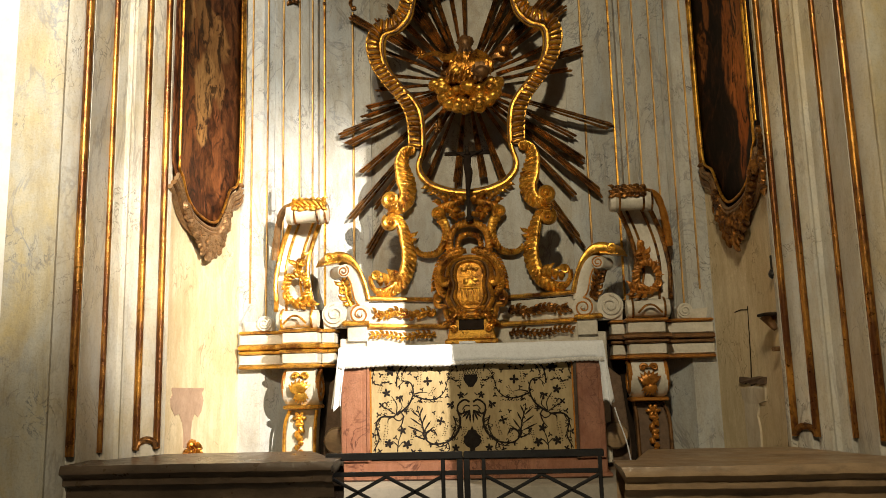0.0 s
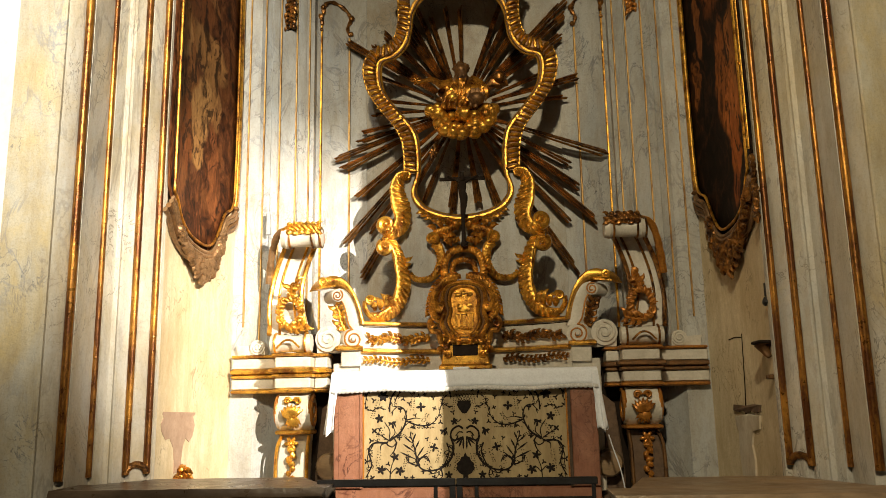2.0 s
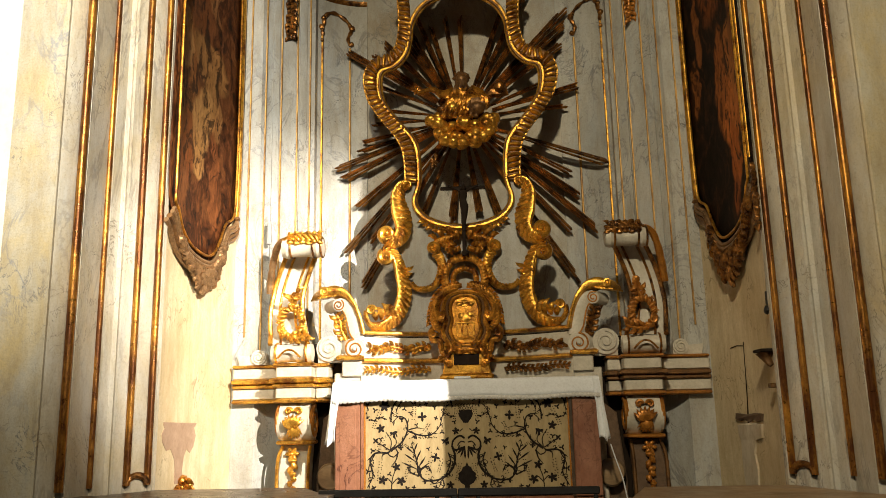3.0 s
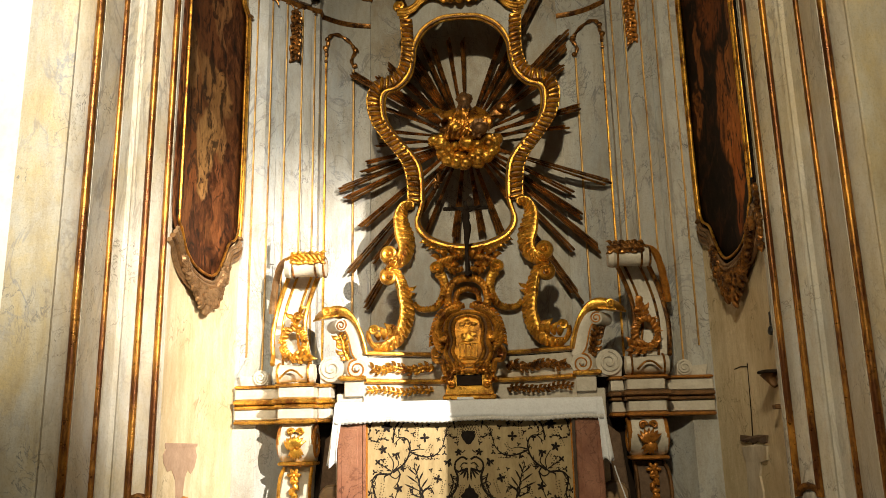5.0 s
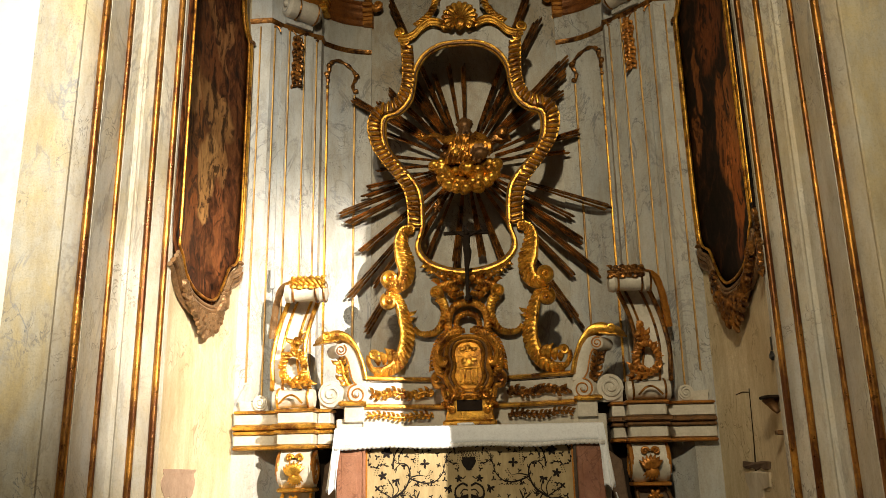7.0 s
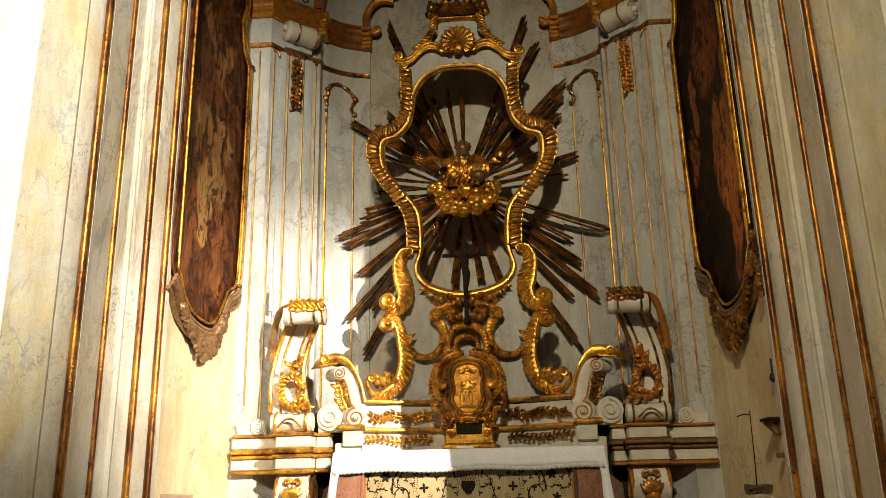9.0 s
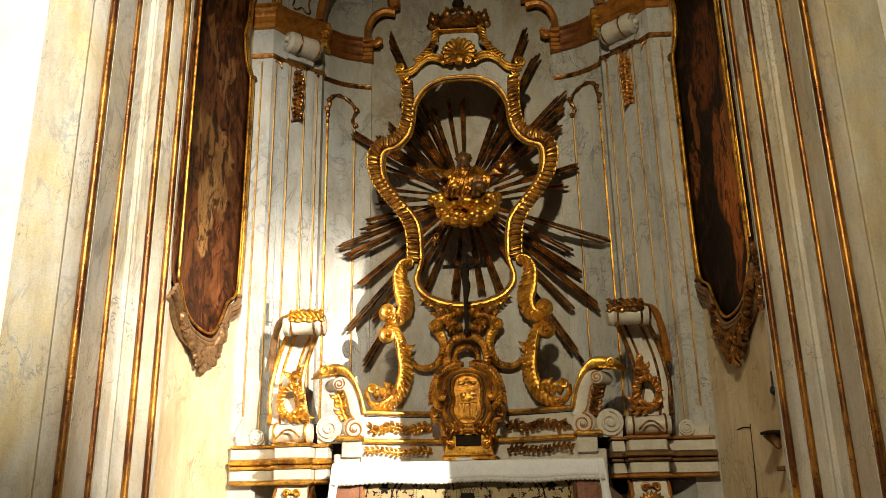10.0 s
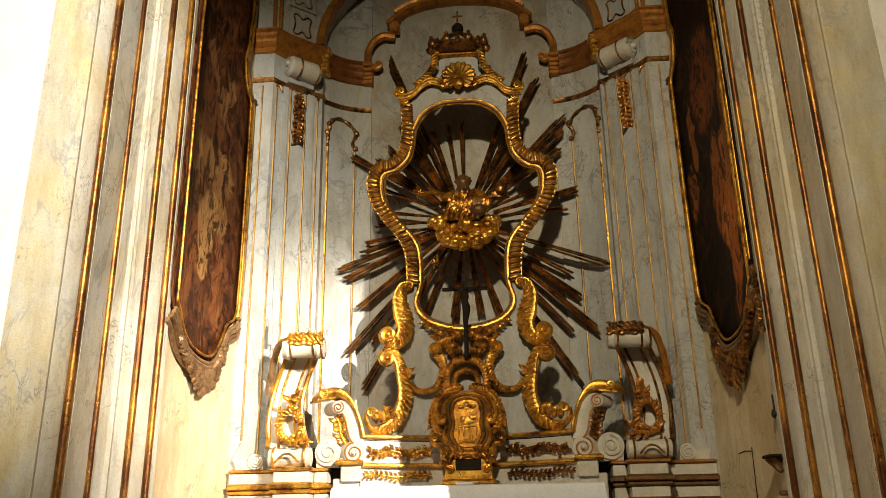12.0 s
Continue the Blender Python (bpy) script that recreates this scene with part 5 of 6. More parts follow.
for ang, ln, k in RAYS:
    g = Geo()
    a = radians(ang)
    ln *= 1.045
    d, n = Vector((math.cos(a), 0, math.sin(a))), Vector((-math.sin(a), 0, math.cos(a)))
    for i in range(k):
        o = (i - (k - 1) / 2) * 0.024
        end = ln * (1 - 0.06 * rnd.random() - 0.02 * abs(o) / 0.023)
        y1 = behind(d.x * end) - 0.075 - 0.012 * (i % 2)
        p0, p1 = Vector((0, 7.05, 4.19)) + d * 0.28 + n * o * 0.35, Vector((0, y1, 4.19)) + d * end + n * o
        w0, w1 = n * 0.006, n * 0.013
        up = Vector((0, -0.018, 0))
        v = [p0 - w0, p0 + up * 0.5, p0 + w0, p1 - w1 + d * 0.03 * rnd.random(), p1 + up + d * 0.02, p1 + w1, p0 + Vector((0, 0.012, 0)), p1 + Vector((0, 0.012, 0))]
        g.add(v, [(0, 1, 4, 3), (1, 2, 5, 4), (2, 6, 7, 5), (6, 0, 3, 7), (3, 4, 5, 7), (0, 6, 2, 1)])
    part("ray", g, BRONZE, glory, smooth=False)

# carved clouds with small rounded heads, and the plain figure above them
rnd = random.Random(11)
clouds = thing("carved_clouds", (0, 6.6, 3.74), "gilt carved cloud bank of rounded lumps", "carving")
g = Geo()
for i in range(88):
    a = radians(180 + 180 * rnd.random())
    r = 0.7 + 0.3 * rnd.random()
    x, z = 0.02 + 0.28 * r * math.cos(a), 4.0 + 0.25 * r * math.sin(a) * (1 if rnd.random() < 0.85 else 0.4)
    q = 0.026 + 0.028 * rnd.random()
    g.blob((x, 6.56 - 0.05 * rnd.random(), z), (q * 1.15, q * 1.1, q), 0.16, 3, 14, 9)
for x, z, r in ((-0.06, 4.07, 0.05), (0.03, 3.93, 0.05)):
    g.blob((x, 6.47, z), (r * 1.2, r, r), 0.5, 5, 14, 9)
carved("cloud_bank", g, GOLD, clouds, "", "lump", 200)
g = Geo()
for i in range(46):
    a, r = 2 * math.pi * rnd.random(), 0.2 * math.sqrt(rnd.random())
    g.blob((0.03 + r * 1.1 * math.cos(a), 6.63 - 0.04 * rnd.random(), 4.07 + r * math.sin(a)), (0.055, 0.035, 0.038), 0.25, 3, 14, 9, Matrix.Rotation(a, 3, "Y"))
part("cloud_core", g, BRONZE, clouds, "tarnished folds behind the clouds")
g = Geo().blob((0.02, 6.50, 4.315), (0.056, 0.058, 0.068), 0.15, 4, 22, 14).blob((0.022, 6.47, 4.245), (0.05, 0.045, 0.075), 0.3, 6, 22, 14).blob((0.03, 6.53, 4.15), (0.14, 0.07, 0.14), 0.3, 5, 30, 18)
g.tube(spline([(-0.06, 6.53, 4.22), (-0.15, 6.50, 4.20), (-0.24, 6.48, 4.24), (-0.36, 6.48, 4.21)], 5), [0.05, 0.045, 0.045, 0.04, 0.04, 0.038, 0.036, 0.03, 0.028, 0.026, 0.024, 0.02, 0.02, 0.02, 0.018, 0.022], 8)
g.tube(spline([(0.10, 6.53, 4.24), (0.18, 6.50, 4.18), (0.22, 6.48, 4.06)], 5), 0.045, 8)
for k in range(9):
    leaf(g, (-0.05 + 0.03 * k, 6.48, 4.20), (-0.14 + 0.045 * k, 6.47, 4.02), 0.028, 0.03, 0.2)
for k in range(9):
    a, r = rnd.random() * 6.28, 0.13 * math.sqrt(rnd.random())
    g.blob((0.02 + r * math.cos(a), 6.475, 4.09 + 0.6 * r * math.sin(a)), (0.045, 0.03, 0.035), 0.3, 4, 14, 9)
    leaf(g, (0.03 + r * math.cos(a), 6.47, 4.13 + 0.8 * r * math.sin(a)), (0.03 + (r + 0.07) * math.cos(a), 6.465, 4.11 + 0.8 * (r + 0.06) * math.sin(a)), 0.018, 0.03, 0.4)
g.blob((0.02, 6.52, 4.345), (0.066, 0.055, 0.055), 0.35, 7, 22, 14)
g.blob((0.02, 6.455, 4.20), (0.045, 0.04, 0.085), 0.4, 8, 22, 14)
for k in range(7):
    x = -0.11 + 0.045 * k
    g.fluted(spline([(x, 6.49, 4.22 - 0.02 * abs(k - 3)), (x + 0.02, 6.455, 4.13), (x - 0.015, 6.46, 4.04), (x - 0.03, 6.48, 3.97)], 4), 0.022, 0.05, 0.4, 0.008, 0.016)
g.blob((0.14, 6.47, 4.05), (0.075, 0.06, 0.06), 0.1, 3)
figure = part("statue", g, GOLDDEEP)
figure.data.materials.append(DARKGILT)
for poly in figure.data.polygons:
    c = poly.center
    poly.material_index = 1 if c.z > 4.215 and abs(c.x - 0.02) < 0.075 or (c - Vector((0.14, 6.47, 4.05))).length < 0.085 else 0
tagged(figure, "dark gilt carved half-figure above the clouds, plainly shaped", "statue")
g = Geo().blob((0.345, 6.58, 4.28), (0.055, 0.05, 0.055), 0.2, 4).blob((0.32, 6.62, 4.24), (0.09, 0.04, 0.045), 0.4, 5)
tagged(part("statue", g, BRONZE), "small tarnished gilt winged head, plainly shaped", "statue")
g = Geo()
rosette(g, (-0.365, 6.49, 4.235), 0.042, 6)
tagged(part("carved_flower", g, GOLDDEEP), "small gilt carved flower beside the figure", "flower")

g = Geo()
rosette(g, (-0.265, 6.95, 3.74), 0.05, 6)
g.blob((-0.245, 6.94, 3.80), (0.022, 0.022, 0.03), 0.2, 4).blob((-0.285, 6.94, 3.685), (0.02, 0.02, 0.028), 0.2, 4)
tagged(part("carved_flower", g, BRONZE), "tarnished gilt carved knot on a ray below the clouds", "flower")

# cross standing on the crest
cross = thing("crucifix", (0.01, 6.45, 2.79), "dark wooden altar cross with a small plain figure", "cross")
part("upright", Geo().box((0.006, 6.45, 3.09), (0.030, 0.022, 0.63), bevel=0.004), DARKWOOD, cross)
part("crossbar", Geo().box((0.006, 6.45, 3.345), (0.375, 0.02, 0.030), bevel=0.004), DARKWOOD, cross)
g = Geo().blob((0.012, 6.425, 3.34), (0.020, 0.02, 0.026), 0.1, 3)
g.tube(spline([(0.012, 6.43, 3.32), (0.006, 6.425, 3.24), (0.018, 6.425, 3.16), (0.008, 6.43, 3.05), (0.012, 6.433, 2.98)], 4), [0.018, 0.03, 0.034, 0.034, 0.03, 0.03, 0.032, 0.034, 0.032, 0.028, 0.026, 0.022, 0.02, 0.016, 0.014, 0.012, 0.01], 8, False, 0.7)
for s in (-1, 1):
    g.tube([(0.012, 6.43, 3.30), (0.012 + s * 0.06, 6.43, 3.335), (0.012 + s * 0.125, 6.435, 3.365)], [0.012, 0.010, 0.008], 6)
part("figure", g, DARKWOOD, cross, "small dark figure, plainly shaped")
part("foot", Geo().box((0.012, 6.48, 2.80), (0.06, 0.08, 0.03), bevel=0.006), DARKWOOD, cross)

# tabernacle with its oval relief
tab = thing("tabernacle", (0, 6.5, 1.78), "gilt tabernacle with an oval relief door in a scrolled surround", "tabernacle")
part("base", Geo().prism([(-0.20, 1.765), (0.20, 1.765), (0.19, 1.84), (0.165, 1.95), (0.19, 2.06), (-0.19, 2.06), (-0.165, 1.95), (-0.19, 1.84)], 6.43, 6.70, "y", 0.01), GOLD, tab)
# Casing coloured dark so the gaps between its carvings look shaded.
part("casing", Geo().prism([(p.x, p.y) for p in spline([(0.0, 2.50), (0.13, 2.46), (0.22, 2.36), (0.235, 2.22), (0.19, 2.08), (0.0, 2.03), (-0.19, 2.08), (-0.235, 2.22), (-0.22, 2.36), (-0.13, 2.46)], 5, True)], 6.44, 6.72, "y", 0.02), DARKGILT, tab)
oval = spline([(0.0, 2.435), (0.085, 2.41), (0.112, 2.33), (0.10, 2.24), (0.115, 2.16), (0.07, 2.075), (0.0, 2.055), (-0.07, 2.075), (-0.115, 2.16), (-0.10, 2.24), (-0.112, 2.33), (-0.085, 2.41)], 5, True)
door = part("door", Geo().prism([(p.x, p.y) for p in oval], 6.415, 6.44, "y", 0.008), GOLDDEEP, tab, "gilt relief door")
g = Geo()
for x, z, a, b in ((-0.045, 2.375, 0.03, 0.018), (0.0, 2.39, 0.028, 0.02), (0.045, 2.375, 0.03, 0.018), (0.0, 2.26, 0.05, 0.03), (-0.03, 2.28, 0.03, 0.02), (0.04, 2.29, 0.03, 0.018)):
    g.blob((x, 6.415, z), (a, 0.012, b), 0.5, 6, 10, 6)
g.box((0, 6.412, 2.225), (0.16, 0.012, 0.012), bevel=0.003)
for x in (-0.065, -0.03, 0.03, 0.065):
    g.box((x, 6.412, 2.17), (0.014, 0.012, 0.10), bevel=0.003)
g.box((0, 6.413, 2.165), (0.03, 0.01, 0.09), bevel=0.003)
for i in range(8):
    g.blob((-0.06 + 0.017 * i, 6.414, 2.10 + 0.006 * (i % 2)), (0.014, 0.008, 0.01), 0.4, 5, 8, 5)
tagged(part("relief", g, GOLD, door, "gilt relief of a draped table under clouds"), kind="stuff")
part("door_rim", Geo().tube([(p.x * 1.08, 6.415, 2.245 + (p.y - 2.245) * 1.05) for p in oval], 0.014, 8, True), GOLDDEEP, tab)
part("door_rim", Geo().tube([(p.x * 1.32, 6.418, 2.25 + (p.y - 2.25) * 1.14) for p in oval], 0.012, 8, True), DARKGILT, tab)
part("door_rim", Geo().tube([(p.x * 1.55, 6.42, 2.255 + (p.y - 2.255) * 1.22) for p in oval], 0.022, 8, True), GOLDDEEP, tab)
g = Geo()
g.tube(spline([(0.06, 6.41, 2.50), (0.17, 6.40, 2.46), (0.235, 6.40, 2.36), (0.22, 6.40, 2.27), (0.175, 6.40, 2.25)], 6), [0.02 + 0.012 * math.sin(i * 0.12) for i in range(25)], 8)
volute(g, (0.19, 2.285), 0.038, 6.39, -90, 1.4, -1, 0.36)
path = spline([(0.03, 6.41, 2.52), (0.14, 6.42, 2.50), (0.22, 6.42, 2.43), (0.26, 6.42, 2.32), (0.27, 6.42, 2.22)], 6)
for i, (p, t) in enumerate(along(path, 0.028)):
    n = Vector((t.z, 0, -t.x))
    leaf(g, p, p + (n * -0.04 if n.x < 0 else n * 0.04) + t * 0.03 + Vector((0, -0.02, 0)), 0.014, 0.02, 0.3)
g.fluted(spline([(0.02, 6.41, 2.525), (0.12, 6.405, 2.505), (0.20, 6.40, 2.44), (0.245, 6.40, 2.35), (0.25, 6.40, 2.25), (0.215, 6.40, 2.18)], 6), (0.02, 0.032, 0.03), 0.03, 0.7, 0.012, 0.018)
g.tube(spline([(0.20, 6.42, 2.17), (0.25, 6.41, 2.19), (0.28, 6.41, 2.15), (0.26, 6.41, 2.09), (0.21, 6.41, 2.08), (0.19, 6.42, 2.0), (0.15, 6.42, 1.95)], 5), 0.022, 8)
volute(g, (0.255, 2.14), 0.036, 6.40, 90, 1.4, -1, 0.4)
acanthus(g, spline([(0.02, 6.42, 2.0), (0.08, 6.41, 2.03), (0.15, 6.41, 2.02), (0.18, 6.41, 1.93)], 5), 0.05, 0.022)
volute(g, (0.14, 1.90), 0.04, 6.42, 0, 1.4, 1, 0.36)
pairs_carved("surround", g, GOLDDEEP, tab, "gilt scroll and leaf surround")
# No hole here: a dark block stands for the shade inside it.
g = Geo().box((0, 6.425, 1.935), (0.20, 0.012, 0.085), bevel=0.004)
part("shadow_gap", g, DARKWOOD, tab, "dark block standing for the shade in a slot")
part("foot_moulding", Geo().box((0, 6.42, 1.80), (0.42, 0.06, 0.05), bevel=0.015), GOLD, tab)

# ---------------------------------------------------------------- pedestals and consoles either side
def pedestal(s):
    t = thing("pedestal", (s * 1.36, 6.35, 0.6), "white pedestal with gilt mouldings and carved bracket" + (" in full light" if s < 0 else " with painted-in shade"), "pedestal", "pedestals")
    # Shade is in the colours: the right side takes darker gilding than the left.
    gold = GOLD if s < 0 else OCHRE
    for z0, z1, mat, out, nm in ((1.625, 1.655, gold, 0.018, "lower_moulding"), (1.655, 1.742, WHITEWOOD, 0.0, "lower_band"), (1.742, 1.775, gold, 0.02, "middle_moulding"), (1.775, 1.815, gold, 0.04, "middle_moulding"), (1.815, 1.905, WHITEWOOD, 0.0, "upper_band"), (1.905, 1.93, gold, 0.022, "top_moulding")):
        g = Geo().box((s * 1.334, 6.47, (z0 + z1) / 2), (0.28 + 2 * out, 0.50 + 2 * out, z1 - z0), bevel=min(0.01, (z1 - z0) / 3))
        g.box((s * 1.62, 6.47, (z0 + z1) / 2), (0.50, 0.16 + 2 * out, z1 - z0 - 0.002), bevel=min(0.008, (z1 - z0) / 3))
        g.box((s * 1.14, 6.46, (z0 + z1) / 2), (0.10 + out, 0.20 + 2 * out, z1 - z0 - 0.002), bevel=min(0.008, (z1 - z0) / 3))
        # On the right the middle moulding is coloured dark for shade.
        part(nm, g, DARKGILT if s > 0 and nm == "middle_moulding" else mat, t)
    prof = [(6.46, 1.62), (6.270, 1.62), (6.230, 1.56), (6.220, 1.48), (6.240, 1.40), (6.300, 1.345), (6.330, 1.33), (6.46, 1.33)]
    part("bracket", Geo().prism(prof, s * 1.205, s * 1.445, "x", 0.0), WHITEWOOD, t, "white bulging bracket")
    for x in (1.195, 1.458):
        g = Geo()
        g.tube(curl((6.340, 1.475), 0.125, 0.02, 90, 1.7, 34, "yz", s * x), [0.022 - 0.012 * i / 34 for i in range(35)], 7, False, 1.0, (1, 0, 0))
        part("bracket_side", Geo().lathe([(0.128, -0.012), (0.128, 0.012)], (s * (x - math.copysign(0.008, x - 1.32)), 6.340, 1.475), pose(0, 0, 0, 0, 90, 0).to_3x3(), 22), WHITEWOOD, t)
        part("bracket_scroll", g, OCHRE, t, "spiral side of the bracket")
    g = Geo()
    for k in range(7):
        a = radians(-60 + 20 * k)
        leaf(g, (s * 1.325, 6.215, 1.43), (s * 1.325 + 0.10 * math.sin(a), 6.200, 1.45 + 0.09 * math.cos(a)), 0.022, 0.03, 0.1)
        leaf(g, (s * 1.325, 6.215, 1.45), (s * 1.325 + 0.07 * math.sin(a), 6.240, 1.42 - 0.07 * math.cos(a)), 0.018, 0.02, 0.1)
    volute(g, (s * 1.325 - 0.04, 1.56), 0.035, 6.210, 0, 1.2, 1, 0.4)
    volute(g, (s * 1.325 + 0.04, 1.56), 0.035, 6.210, 180, 1.2, -1, 0.4)
    part("bracket_leaf", g, gold, t, "carved gilt leaf")
    part("bracket_foot", Geo().box((s * 1.33, 6.36, 1.325), (0.28, 0.22, 0.03), bevel=0.008), gold, t)
    # The right leg's dark brown stands for the shade under the bracket.
    part("leg", Geo().prism([(s * 1.22, 1.31), (s * 1.44, 1.31), (s * 1.475, 1.1), (s * 1.47, 0.6), (s * 1.25, 0.6), (s * 1.235, 1.1)], 6.340, 6.46, "y", 0.01), WHITEWOOD if s < 0 else STAINSHADE, t)
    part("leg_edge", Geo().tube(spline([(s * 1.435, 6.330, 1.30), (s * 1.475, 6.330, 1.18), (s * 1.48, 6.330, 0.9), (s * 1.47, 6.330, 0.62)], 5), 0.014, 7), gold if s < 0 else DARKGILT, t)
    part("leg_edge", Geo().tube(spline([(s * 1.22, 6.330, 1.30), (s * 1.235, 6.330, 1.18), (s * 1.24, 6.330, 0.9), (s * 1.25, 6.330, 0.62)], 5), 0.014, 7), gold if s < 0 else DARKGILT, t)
    g = Geo()
    rosette(g, (s * 1.355, 6.320, 1.24), 0.055, 6)
    for k in range(10):
        g.blob((s * 1.355 + 0.018 * math.sin(k * 2.2), 6.315, 1.19 - 0.035 * k), (0.034 - 0.002 * k, 0.02, 0.022), 0.4, 6, 9, 6, Matrix.Rotation(k * 0.9, 3, "Y"))
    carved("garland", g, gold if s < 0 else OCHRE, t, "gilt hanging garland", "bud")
    g = Geo().lathe([(0.05, -0.09), (0.10, -0.085), (0.105, 0.06), (0.09, 0.09), (0.05, 0.1)], (s * 1.07, 6.42, 1.06), pose(0, 0, 0, 90, 0, 0).to_3x3(), 22)
    part("foot_roll", g, WORNSTONE, t, "brown rolled foot")
    g = Geo()
    volute(g, (s * 1.07, 1.06), 0.095, 6.365, 90, 1.7, -s, 0.16)
    part("foot_roll_line", g, BRONZE, t)
    part("foot_back", Geo().prism([(s * 0.98, 0.6), (s * 1.2, 0.6), (s * 1.2, 1.0), (s * 1.15, 1.5), (s * 1.03, 1.6), (s * 0.98, 1.5), (s * 1.0, 1.1)], 6.46, 6.62, "y", 0.01), STAINSHADE, t, "dark brown back of the foot")
    return t


def console(s):
    c = thing("console", (s * 1.34, 6.3, 1.93), "white scrolled console with gilt ribs and carving" + (", brightly lit" if s < 0 else ", with coloured-in shade"), "console", "consoles")
    # Bright gilding left for light, duller ochre and bronze right for shade.
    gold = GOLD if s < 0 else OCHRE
    side = spline([(6.240, 2.86), (6.320, 2.90), (6.36, 2.83), (6.40, 2.68), (6.41, 2.50), (6.38, 2.30), (6.360, 2.16), (6.300, 2.08)], 6)
    v, f, k = [], [], len(side)
    # body ribbon with rounded ribs
    prof = [(-0.17, 0.0), (-0.17, -0.03), (-0.15, -0.045), (-0.12, -0.02), (-0.06, -0.012), (0.06, -0.012), (0.12, -0.02), (0.15, -0.045), (0.17, -0.03), (0.17, 0.0)]
    m = len(prof)
    for p in side:
        wide = 0.78 + 0.22 * max(0, 2.45 - p.y) / 0.45
        cx = 1.36 - 0.10 * (p.y - 2.0) / 0.9 + 0.115 * math.sin(math.pi * min(max((p.y - 2.0) / 0.9, 0), 1))
        v += [(s * (cx + a * wide), p.x + b, p.y) for a, b in prof]
    f = [(i * m + j, i * m + (j + 1) % m, (i + 1) * m + (j + 1) % m, (i + 1) * m + j) for i in range(k - 1) for j in range(m)]
    part("body", Geo().add(v, f), WHITEWOOD, c, "white S-shaped body")
    for a in (-0.155, -0.075, 0.075, 0.155):
        path = []
        for p in side:
            wide = 0.78 + 0.22 * max(0, 2.45 - p.y) / 0.45
            cx = 1.36 - 0.10 * (p.y - 2.0) / 0.9 + 0.115 * math.sin(math.pi * min(max((p.y - 2.0) / 0.9, 0), 1))
            path.append((s * (cx + a * wide), p.x - (0.045 if abs(a) > 0.1 else 0.016), p.y))
        part("rib", Geo().tube(path, 0.019 if abs(a) > 0.1 else 0.011, 7, False, 1, (1, 0, 0)), gold if s < 0 else BRONZE, c, "worn gilt rib, coloured duller on the shaded right")
    # top roll
    g = Geo().lathe([(0.045, -0.165), (0.072, -0.16), (0.082, -0.12), (0.07, -0.095), (0.07, 0.095), (0.082, 0.12), (0.072, 0.16), (0.045, 0.165)], (s * 1.27, 6.220, 2.835), pose(0, 0, 0, 0, 90, 0).to_3x3(), 22)
    part("top_roll", g, WHITEWOOD, c, "white rolled head")
    for dx in (-0.09, 0.09, 0.155):
        part("roll_band", Geo().tube([(s * 1.27 + dx, 6.220 + 0.077 * math.cos(a), 2.835 + 0.077 * math.sin(a)) for a in [i * math.pi / 10 for i in range(20)]], 0.009, 6, True, 1, (1, 0, 0)), BRONZE, c)
    g = Geo()
    g.fluted(spline([(s * 1.43, 6.205, 2.885), (s * 1.35, 6.180, 2.915), (s * 1.26, 6.165, 2.915), (s * 1.17, 6.155, 2.905), (s * 1.11, 6.150, 2.88)], 6), (0.022, 0.034, 0.03), 0.045, 0.9, 0.018, 0.012)
    for k in range(6):
        x = 1.38 - 0.048 * k
        leaf(g, (s * x, 6.17, 2.90), (s * (x - 0.05), 6.145, 2.865 - 0.012 * (k % 2)), 0.022, 0.02, 0.3 * s)
        leaf(g, (s * x, 6.17, 2.92), (s * (x - 0.045), 6.16, 2.945 + 0.008 * (k % 2)), 0.016, 0.02, -0.3 * s)
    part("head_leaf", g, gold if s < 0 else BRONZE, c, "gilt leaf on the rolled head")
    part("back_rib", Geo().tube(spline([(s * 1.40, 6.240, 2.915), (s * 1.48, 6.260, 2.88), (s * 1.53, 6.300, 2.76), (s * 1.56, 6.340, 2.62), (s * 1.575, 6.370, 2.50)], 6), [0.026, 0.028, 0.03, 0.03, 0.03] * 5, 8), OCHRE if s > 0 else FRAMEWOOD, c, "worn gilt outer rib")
    # carved openwork oval
    g = Geo()
    ring = spline([(s * 1.37 + 0.085 * math.cos(a), 6.280, 2.25 + 0.115 * math.sin(a)) for a in [2 * math.pi * i / 12 for i in range(12)]], 4, True)
    g.tube(ring, 0.022, 7, True)
    lobes(g, ring, 0.036, 0.018, 0.036, 25, 0.9, 0.014)
    acanthus(g, spline([(s * 1.37, 6.280, 2.37), (s * 1.34, 6.260, 2.42), (s * 1.35, 6.240, 2.47), (s * 1.30, 6.230, 2.47)], 5), 0.07, 0.028)
    acanthus(g, spline([(s * 1.38, 6.260, 2.13), (s * 1.30, 6.240, 2.13), (s * 1.23, 6.230, 2.15)], 5), 0.06, 0.024)
    volute(g, (s * 1.31, 2.15), 0.045, 6.240, 0, 1.4, s, 0.4)
    volute(g, (s * 1.44, 2.19), 0.036, 6.250, 90, 1.4, -s, 0.4)
    for k2 in range(8):
        a = 2 * math.pi * k2 / 8
        rosette(g, (s * 1.37 + 0.10 * math.cos(a), 6.260, 2.26 + 0.13 * math.sin(a)), 0.024, 5)
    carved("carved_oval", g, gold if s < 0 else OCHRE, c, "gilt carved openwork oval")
    # base roll
    g = Geo().lathe([(0.04, -0.165), (0.068, -0.16), (0.078, -0.12), (0.068, -0.10), (0.068, 0.10), (0.078, 0.12), (0.068, 0.16), (0.04, 0.165)], (s * 1.36, 6.290, 2.008), pose(0, 0, 0, 0, 90, 0).to_3x3(), 22)
